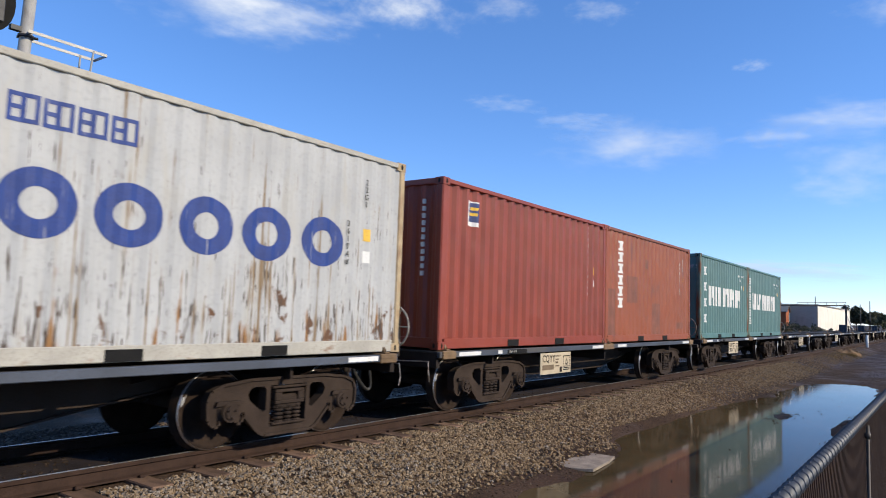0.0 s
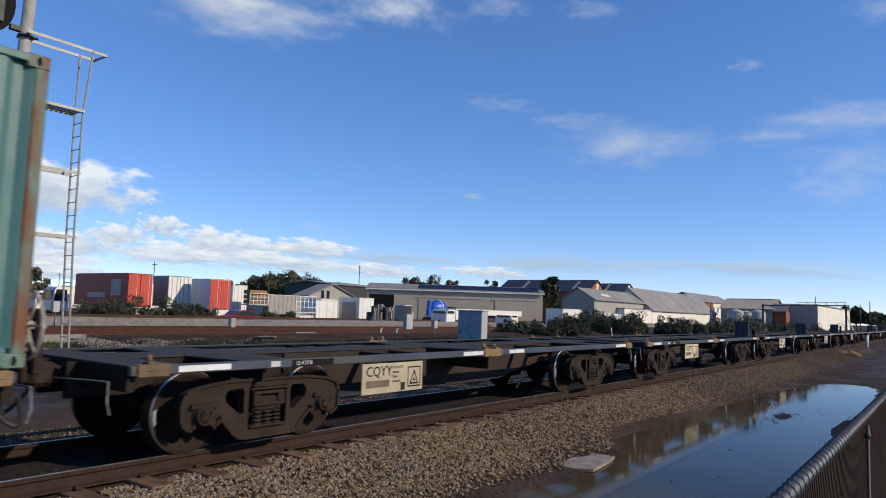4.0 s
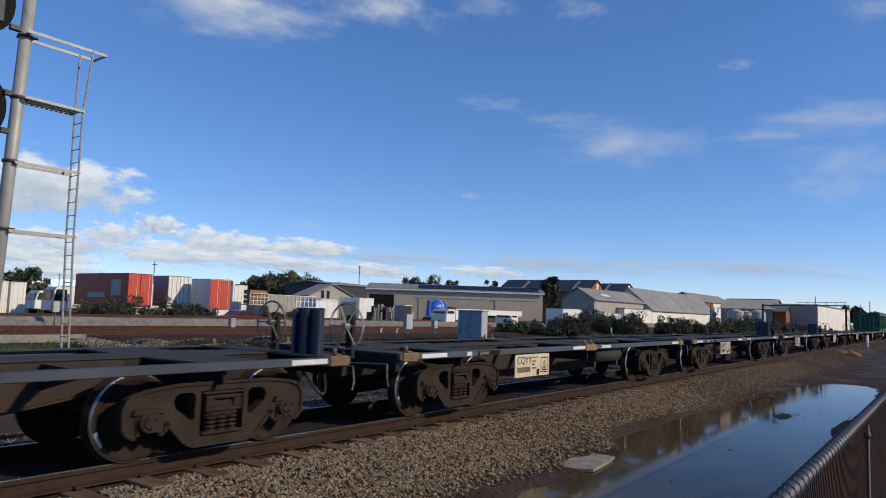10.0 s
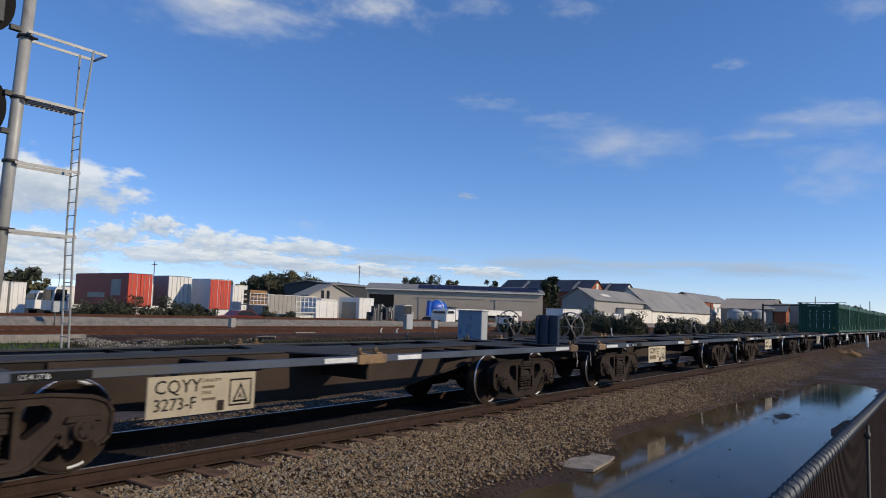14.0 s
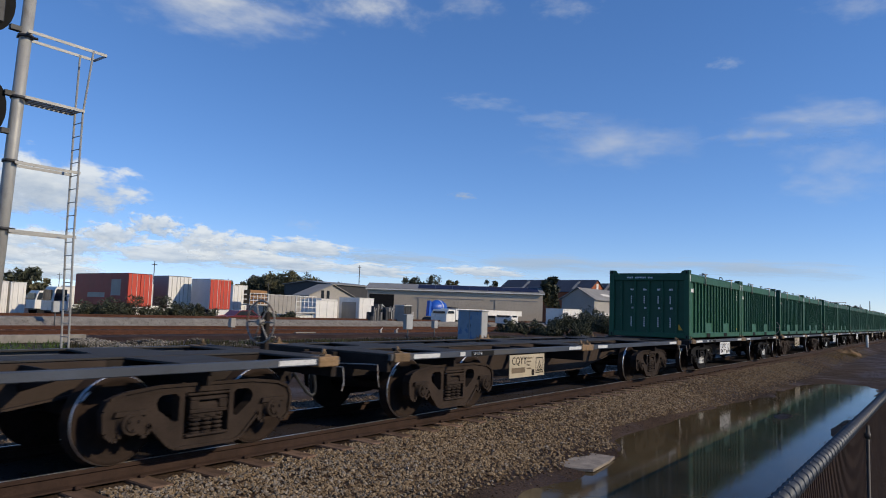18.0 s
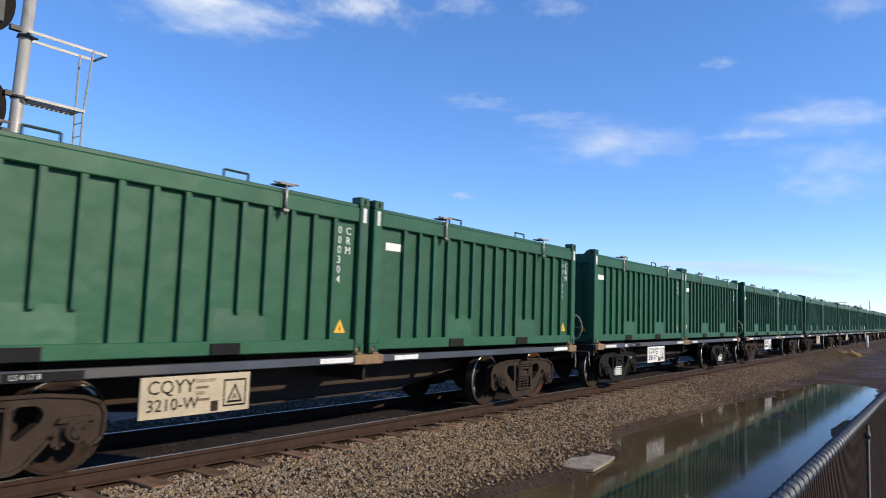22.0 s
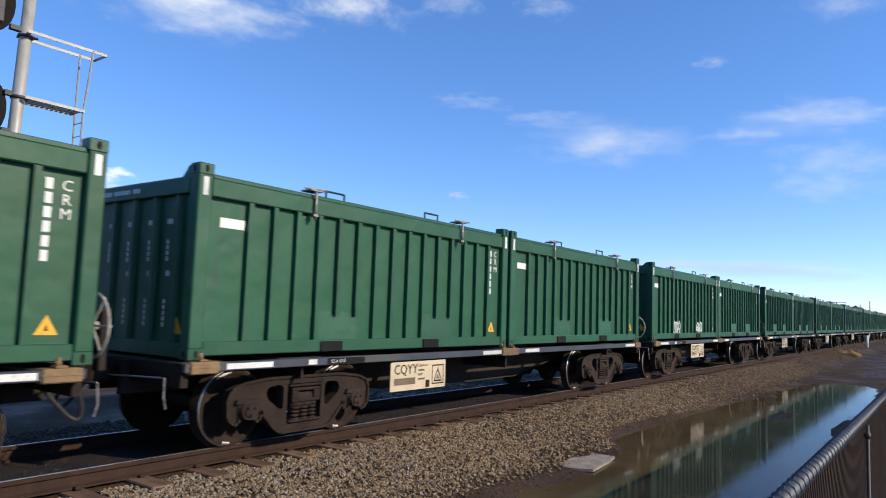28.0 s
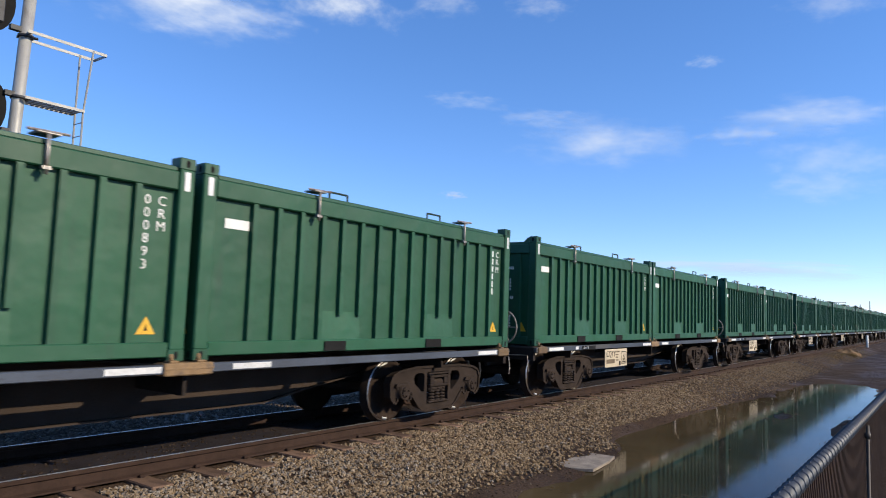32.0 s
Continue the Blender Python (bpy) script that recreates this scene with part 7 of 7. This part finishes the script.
# long beige shed with solar panels
A = shed("warehouse", 96.8, 105.8, 44.4, 72.0, 4.75, 5.65, "y", "beige", "tin", "long beige warehouse with a low grey roof and solar panels", over=0.3, turn=36)
for k in range(7):
    y0 = 0.5 + k * 2.75
    e, q = 5.17, 0.9 / 4.5
    bm = bmesh.new()
    prism(bm, [(0.3, e + 0.3 * q + 0.17), (3.9, e + 3.9 * q + 0.17), (3.9, e + 3.9 * q + 0.22), (0.3, e + 0.3 * q + 0.22)], "y", y0, y0 + 2.68)
    part("solar_panel", bm, "solar", A, "dark blue solar panel")
for y0, y1 in ((1.2, 7.5), (9.5, 19.5)):
    quick("sliding_door", (-0.06, y0, 0.1), (-0.005, y1, 3.9), "beige", A)
    quick("door_track", (-0.10, y0 - 0.3, 3.9), (-0.005, y1 + 0.5, 4.02), "t_grey", A)
# no opening here: a black sheet on the wall gives the bay's inner shade
quick("open_bay", (-0.05, 23.4, 0.1), (-0.004, 27.3, 4.3), "black", A, "black panel painted for the dark inside an open bay")
quick("fascia", (-0.36, -0.3, 5.02), (-0.31, 27.9, 5.2), "white_wall", A, "white gutter edge")
# pale house with two dark windows, and a shed with dark walls for open sides
a, b = (85.72, 86.00, 4.65), (100.60, 86.00, 5.33)
h1 = shed("pale_shed", a[0] + 0.3, b[0] - 3.0, 86, 89.5, 3.6, 5.7, "y", "tin_pale", "tin", "pale grey gabled shed with two dark windows")
for k in (3.0, 4.4):
    quick("window", (k, -0.05, 3.3), (k + 0.7, -0.004, 5.0), "glass_dark", h1)
a, b = (100.89, 95.00, 6.42), (112.03, 95.00, 7.00)
# solid dark walls stand in for the shade within the open sides
shed("open_shed", a[0], b[0] + 2, 95, 110, 6.2, 6.9, "x", "dark_kit", "tin", "thin-roofed shed with dark walls painted for its shaded open sides")

# grey gabled shed with the long white wall
B = shed("workshop", 115, 140, 43.8, 50.2, 4.6, 6.5, "x", "tin_pale", "tin", "pale grey gabled workshop with a corrugated roof")
quick("skylight", (6, 0.9, 5.62), (9.5, 1.7, 5.68), "white_wall", B, "pale skylight strip").matrix_basis = pose(0, 0.0, 0.05) @ pose(0, 0.9, 5.62, math.degrees(math.atan2(1.9, 3.2)), 0, 0) @ pose(0, -0.9, -5.62)
lean = thing("lean_to", "low white-walled lean-to along the workshop", "building", pose(125, 42.2, -0.42))
quick("front_wall", (0, 0, 0), (14.8, 0.2, 3.6), "white_wall", lean)
quick("end_wall", (0, 0.2, 0), (0.2, 1.55, 3.6), "white_wall", lean)
quick("roof", (-0.2, -0.2, 3.6), (14.8, 1.55, 3.72), "tin", lean)
C = shed("long_workshop", 140, 188, 42.2, 52.5, 3.3, 7.7, "x", "white_wall", "tin", "long low workshop with a white wall and grey iron roof")
quick("lettering_bar", (6, -0.03, 3.15), (22, -0.004, 3.4), "t_grey", C, "faint grey band of lettering on the wall")
# brick factory behind
for dx, dy in ((0, 0), (6.5, -5.5)):
    F = shed("brick_factory", 152 + dx, 163 + dx, 62 + dy, 87 + dy, 7.2, 10.2 - dx * 0.08, "y", "brick", "navy_roof", "red brick factory with dark slate roofs", over=0.25)
    quick("window", (4.9, -0.06, 8.2), (6.1, -0.004, 9.8), "white_wall", F, "tall pale gable window")
    for k in range(3):
        quick("skylight_strip", (1.0, 4 + k * 7, 8.3), (5.2, 4.7 + k * 7, 8.36), "tin", F).matrix_basis = pose(0, 0, 0) @ pose(1.0, 0, 8.25, 0, -math.degrees(math.atan2(3.0, 5.5)), 0) @ pose(-1.0, 0, -8.25)
# brick hall and white front
D1 = shed("brick_hall", 192, 228, 47.5, 57.0, 6.6, 8.9, "x", "brick", "tin", "red brick hall with a pale iron roof")
quick("white_front", (13, -0.08, 1.5), (27, -0.004, 6.9), "white_wall", D1, "white-painted front")
for k in range(3):
    quick("window", (13 + k * 4.2, -0.10, 4.2), (14.4 + k * 4.2, -0.081, 5.6), "glass_dark", D1)
quick("dark_verge", (-0.55, -0.6, 6.8), (-0.42, 4.8, 7.1), "black", D1)
# darker iron on the walls paints in the shade of the visible side
D2 = shed("pale_store", 184, 198, 27.9, 40, 4.7, 7.2, "y", "tin", "beige", "low store with walls greyed for shade and a wide tan roof")
quick("ridge_vent", (6.6, 0.6, 7.45), (7.4, 11.5, 7.8), "dark_kit", D2)
D3 = shed("brick_annex", 184, 188, 24.9, 27.6, 4.4, 6.0, "y", "brick", "tin", "small red brick gabled annex")
for k, (px, r, h) in enumerate((((137.99, 25.47, 2.43), 1.5, 3.6), ((139.12, 23.92, 2.50), 1.2, 3.3), ((140.39, 22.20, 2.57), 1.5, 3.6))):
    q = plain("storage_tank", px[0], px[1], -0.42, "pale round storage tank", "tank", group="storage tanks")
    bm = bmesh.new()
    lathe_z(bm, [(r, 0), (r, h), (r * 0.9, h + 0.25), (0.2, h + 0.7)], 20, (0, 0, 0))
    part("shell", bm, "tank_w", q)
    bm = bmesh.new()
    for z in (1.2, 2.4, 3.6):
        rod(bm, (0, 0, z), (0, 0, z + 0.08), r + 0.03, 20)
    part("hoop", bm, "t_grey", q)
E_ = thing("white_warehouse", "large flat-roofed white warehouse with an end wall greyed for shade", "building", pose(190, 18.9, -0.42))
quick("front_wall", (0.2, 0, 0), (66, 0.2, 6.4), "white_wall", E_, "sunlit cream-white wall")
# the end wall's shade is put into its colour, greyer than the front
quick("end_wall", (0, 0, 0), (0.2, 6.3, 6.4), "tin_pale", E_, "end wall with its shade painted in as grey")
quick("rear_wall", (0.2, 6.1, 0), (66, 6.3, 6.4), "tin_pale", E_)
quick("far_wall", (65.8, 0.2, 0), (66, 6.1, 6.4), "tin_pale", E_)
quick("roof", (-0.3, -0.3, 6.4), (66.3, 6.6, 6.65), "tin", E_)
quick("roller_door", (-0.06, 0.8, 0), (-0.004, 4.8, 3.6), "t_grey", E_)
# steel gantry over the far tracks
ga, gb = (130.00, 19.09, 4.39), (138.56, 7.43, 4.88)
t = thing("signal_gantry", "dark steel signal gantry with a hand rail over the far tracks", "gantry", pose(ga[0], ga[1], 0))
gx, gy = gb[0] - ga[0], gb[1] - ga[1]
for k, (x, y) in enumerate(((0, 0), (gx, gy))):
    quick("post", (x - 0.14, y - 0.14, -0.42), (x + 0.14, y + 0.14, 4.7), "dark_kit", t)
bm = bmesh.new()
tube(bm, [(0, 0, 4.45), (gx, gy, 4.85)], 0.13, 6)
part("beam", bm, "dark_kit", t)
bm = bmesh.new()
f = 0.42
tube(bm, [(gx * f, gy * f, 5.15), (gx, gy, 5.4)], 0.05, 5)
for k in range(6):
    q = f + (1 - f) * k / 5
    tube(bm, [(gx * q, gy * q, 4.6), (gx * q, gy * q, 5.15 + 0.25 * (k / 5))], 0.04, 5)
part("hand_rail", bm, "t_grey", t)
bm = bmesh.new()
tube(bm, [(gx, gy, 3.4), (gx + 0.4, gy - 1.4, -0.4)], 0.09, 6)
part("stay", bm, "t_white", t)

# poles on the skyline
for p, z1, r in (((66.91, 104.71, 2.85), 8.5, 0.09), ((98.49, 112.48, 4.02), 6.6, 0.10), ((117.43, 103.40, 6.20), 11.5, 0.12), ((203.17, 21.23, 5.68), 8.6, 0.13), ((223.84, 10.75, 1.76), 8.2, 0.14),
                 ((233.97, 13.95, 1.67), 7.5, 0.12), ((76.24, 159.71, 2.53), 7.5, 0.1), ((98.81, 19.41, 2.09), 3.9, 0.10), ((163.76, 57.43, 7.33), 10.2, 0.07)):
    t = plain("utility_pole", p[0], p[1], -0.42, "thin dark utility pole on the skyline", "pole", group="poles on the skyline")
    bm = bmesh.new()
    rod(bm, (0, 0, 0), (0, 0, z1 + 0.42), r, 8, 0, r * 0.7)
    part("shaft", bm, "dark_kit", t)
    bm = bmesh.new()
    box(bm, (-0.5, -0.05, z1 - 0.2), (0.5, 0.05, z1 - 0.08))
    part("cross_arm", bm, "dark_kit", t)

# hills; the blue of distance haze is painted into their colour
bm = bmesh.new()
n, prev = 90, None
M["hill"] = mat("haze_tinted_hill", (0.128, 0.168, 0.224), 0.9, var=0.12, scale=0.002, fine=0.02, bump=0)
for i in range(n + 1):
    a = radians(34 + i * 0.75)
    d = 3600
    h = 30 + 55 * max(0, noise.noise((i * 0.11, 0, 2)) + 0.25) + (60 if 46 < i < 64 else 0) * math.sin((i - 46) / 18 * math.pi)
    v = [bm.verts.new((d * math.cos(a), d * math.sin(a), -20)), bm.verts.new((d * math.cos(a), d * math.sin(a), h)), bm.verts.new((d * 1.1 * math.cos(a), d * 1.1 * math.sin(a), h * 0.6))]
    if prev:
        bm.faces.new((prev[0], v[0], v[1], prev[1]))
        bm.faces.new((prev[1], v[1], v[2], prev[2]))
    prev = v
tagged(part("hills_backdrop", bm, "hill", smooth=True), "distant hills with blue haze painted into their colour", "hills", kind="structure")


# ================= clouds =================
def cloud_material(name, col, base, lo, soft, strength, grain=2.3):
    m = bpy.data.materials.new(name)
    m.use_nodes = True
    n, l = m.node_tree.nodes, m.node_tree.links
    n.remove(n["Principled BSDF"])
    tc, oi = n.new("ShaderNodeTexCoord"), n.new("ShaderNodeObjectInfo")
    off = n.new("ShaderNodeVectorMath")
    off.operation = "MULTIPLY_ADD"
    l.new(tc.outputs["Object"], off.inputs[0])
    off.inputs[1].default_value = (1.5, 1, 1.1)
    sc = n.new("ShaderNodeMath")
    sc.operation = "MULTIPLY"
    sc.inputs[1].default_value = 37
    l.new(oi.outputs["Random"], sc.inputs[0])
    l.new(sc.outputs[0], off.inputs[2])
    tex = n.new("ShaderNodeTexNoise")
    tex.inputs["Scale"].default_value, tex.inputs["Detail"].default_value, tex.inputs["Roughness"].default_value = grain, 7, 0.56
    l.new(off.outputs[0], tex.inputs["Vector"])
    ln = n.new("ShaderNodeVectorMath")
    ln.operation = "LENGTH"
    l.new(tc.outputs["Object"], ln.inputs[0])
    fall = n.new("ShaderNodeMapRange")
    fall.inputs[1].default_value, fall.inputs[2].default_value, fall.inputs[3].default_value, fall.inputs[4].default_value = 0.0, 1.0, 0.30, -0.50
    l.new(ln.outputs["Value"], fall.inputs[0])
    add = n.new("ShaderNodeMath")
    l.new(tex.outputs["Fac"], add.inputs[0])
    l.new(fall.outputs[0], add.inputs[1])
    al = n.new("ShaderNodeMapRange")
    al.interpolation_type = "SMOOTHSTEP"
    al.inputs[1].default_value, al.inputs[2].default_value = lo, lo + soft
    al.inputs[4].default_value = strength
    l.new(add.outputs[0], al.inputs[0])
    # the cloud's sunlight is painted as emission, not cast by the sun lamp
    em = n.new("ShaderNodeEmission")
    em.inputs[1].default_value = 1.0
    sep = n.new("ShaderNodeSeparateXYZ")
    l.new(tc.outputs["Object"], sep.inputs[0])
    lift = n.new("ShaderNodeMath")
    lift.operation = "MULTIPLY_ADD"
    l.new(tex.outputs["Fac"], lift.inputs[0])
    lift.inputs[1].default_value = 2.2
    l.new(sep.outputs[2], lift.inputs[2])
    # painted shading: base colour low down, the lit col higher up
    tone = n.new("ShaderNodeMapRange")
    tone.inputs[1].default_value, tone.inputs[2].default_value = 0.6, 1.6
    l.new(lift.outputs[0], tone.inputs[0])
    shade = n.new("ShaderNodeMix")
    shade.data_type = "RGBA"
    shade.inputs[6].default_value, shade.inputs[7].default_value = (*base, 1), (*col, 1)
    l.new(tone.outputs[0], shade.inputs["Factor"])
    l.new(shade.outputs[2], em.inputs[0])
    tr = n.new("ShaderNodeBsdfTransparent")
    mx_ = n.new("ShaderNodeMixShader")
    l.new(al.outputs[0], mx_.inputs[0])
    l.new(tr.outputs[0], mx_.inputs[1])
    l.new(em.outputs[0], mx_.inputs[2])
    l.new(mx_.outputs[0], n["Material Output"].inputs[0])
    return m


M["cloud"] = cloud_material("sunlit_cloud", (0.84, 0.85, 0.88), (0.62, 0.68, 0.78), 0.31, 0.75, 0.74)
M["cloud_soft"] = cloud_material("soft_cloud", (0.74, 0.75, 0.79), (0.58, 0.64, 0.75), 0.29, 0.72, 0.38)
M["cloud_puff"] = cloud_material("cumulus_cloud", (0.86, 0.91, 1.0), (0.46, 0.56, 0.74), 0.34, 0.22, 0.92, 3.1)
M["cloud_thin"] = cloud_material("thin_cloud", (0.70, 0.73, 0.80), (0.60, 0.67, 0.79), 0.28, 0.7, 0.27)
M["cloud_grey"] = cloud_material("grey_cloud", (0.50, 0.57, 0.69), (0.40, 0.48, 0.61), 0.28, 0.5, 0.62)
clouds = []


def cloud(material, start, end, w, h, label):
    """A soft lens of cloud far off that drifts from start to end; its outline comes from its material."""
    me = bpy.data.meshes.get("cloud_lens")
    if me is None:
        bm = bmesh.new()
        rings = [[bm.verts.new((r * math.cos(i * math.tau / 24), 0.10 * (1 - r * r), r * math.sin(i * math.tau / 24))) for i in range(24)] for r in (0.15, 0.4, 0.7, 1.0)]
        bm.faces.new(rings[0])
        for a, b in zip(rings, rings[1:]):
            for i in range(24):
                bm.faces.new((a[i], a[(i + 1) % 24], b[(i + 1) % 24], b[i]))
        me = bpy.data.meshes.new("cloud_lens")
        bm.to_mesh(me)
        bm.free()
    me = me.copy()
    me.materials.clear()
    me.materials.append(M[material])
    ob = new("cloud", me)
    ob.scale = (w, w * 0.3, h)
    tagged(ob, label, "cloud", kind="backdrop")
    clouds.append((ob, start, end))


cloud("cloud", (1967, 2687, 1447), (1789, 2927, 1459), 990, 285, "sunlit white cloud with soft edges")
cloud("cloud_thin", (1896, 2793, 1384), (1726, 3021, 1396), 607, 182, "thin wisp of high cloud")
cloud("cloud", (2416, 2079, 1454), (2240, 2315, 1466), 543, 257, "sunlit white cloud with soft edges")
cloud("cloud_thin", (2713, 1676, 1463), (2538, 1911, 1475), 313, 131, "thin wisp of high cloud")
cloud("cloud_thin", (2985, 1308, 1460), (2813, 1539, 1472), 289, 104, "thin wisp of high cloud")
cloud("cloud_thin", (3123, 1217, 822), (3035, 1335, 829), 674, 220, "thin wisp of high cloud")
cloud("cloud_soft", (3140, 1197, 804), (3054, 1313, 811), 616, 182, "soft pale cloud with blurred edges")
cloud("cloud_thin", (2984, 1391, 922), (2883, 1527, 930), 404, 92, "thin wisp of high cloud")
cloud("cloud_thin", (3712, 397, 982), (3608, 535, 990), 714, 169, "thin wisp of high cloud")
cloud("cloud_soft", (3752, 342, 984), (3648, 481, 992), 557, 131, "soft pale cloud with blurred edges")
cloud("cloud_soft", (3530, 657, 883), (3438, 781, 890), 344, 88, "soft pale cloud with blurred edges")
cloud("cloud_thin", (3775, 342, 779), (3696, 448, 785), 526, 191, "thin wisp of high cloud")
cloud("cloud_thin", (3763, 376, 657), (3698, 464, 662), 491, 151, "thin wisp of high cloud")
cloud("cloud_puff", (1545, 3396, 541), (1478, 3486, 546), 774, 261, "small white cumulus cloud with a grey base")
cloud("cloud_puff", (1457, 3518, 520), (1392, 3605, 525), 623, 223, "small white cumulus cloud with a grey base")
cloud("cloud_puff", (1846, 3015, 364), (1799, 3078, 368), 237, 102, "small white cumulus cloud with a grey base")
cloud("cloud_puff", (1988, 2832, 303), (1948, 2886, 305), 301, 117, "small white cumulus cloud with a grey base")
cloud("cloud_puff", (1723, 3189, 314), (1680, 3247, 317), 274, 104, "small white cumulus cloud with a grey base")
cloud("cloud_puff", (2110, 2672, 267), (2074, 2721, 269), 405, 106, "small white cumulus cloud with a grey base")
cloud("cloud_puff", (2279, 2443, 276), (2242, 2491, 279), 435, 96, "small white cumulus cloud with a grey base")
cloud("cloud_puff", (1597, 3368, 264), (1558, 3420, 267), 486, 133, "small white cumulus cloud with a grey base")
cloud("cloud_puff", (1920, 2936, 223), (1886, 2981, 225), 645, 110, "small white cumulus cloud with a grey base")
cloud("cloud_puff", (1455, 3569, 197), (1422, 3614, 199), 625, 147, "small white cumulus cloud with a grey base")
cloud("cloud_puff", (2194, 2568, 207), (2163, 2609, 209), 693, 82, "small white cumulus cloud with a grey base")
cloud("cloud_puff", (2468, 2200, 185), (2440, 2238, 186), 463, 66, "small white cumulus cloud with a grey base")
cloud("cloud_puff", (2789, 1765, 192), (2762, 1801, 194), 427, 51, "small white cumulus cloud with a grey base")
cloud("cloud_puff", (1571, 3422, 128), (1544, 3459, 129), 652, 85, "small white cumulus cloud with a grey base")
cloud("cloud_grey", (2529, 2109, 242), (2497, 2152, 244), 684, 63, "flat grey-blue cloud band")
cloud("cloud_grey", (2979, 1500, 241), (2949, 1540, 243), 950, 86, "flat grey-blue cloud band")
cloud("cloud_grey", (3541, 738, 252), (3513, 776, 253), 935, 75, "flat grey-blue cloud band")
cloud("cloud_thin", (3717, 499, 256), (3690, 536, 258), 355, 45, "thin wisp of high cloud")
cloud("cloud_thin", (2757, 1687, 997), (2645, 1837, 1006), 342, 74, "thin wisp of high cloud")
cloud("cloud_grey", (2711, 1816, 551), (2651, 1897, 556), 97, 34, "flat grey-blue cloud band")
cloud("cloud_thin", (3440, 728, 1222), (3304, 911, 1232), 150, 60, "thin wisp of high cloud")
cloud("cloud_thin", (2265, 2444, 388), (2219, 2506, 392), 145, 58, "thin wisp of high cloud")
cloud("cloud_puff", (1307, 3758, 274), (1266, 3813, 277), 692, 225, "small white cumulus cloud with a grey base")
cloud("cloud_thin", (3834, 149, 1527), (3659, 384, 1539), 435, 154, "thin wisp of high cloud")


def drift():
    for ob, a, b in clouds:
        def turn(p):
            d = Vector(p) - Vector((0, -7.29, 1.577))
            return Matrix.Translation(p) @ (-d).to_track_quat("-Y", "Z").to_matrix().to_4x4() @ pose(0, 0, 0, 0, 1.95, 0)
        walk(ob, [(0.0, turn(a)), (SECONDS, turn(b))])


motions()
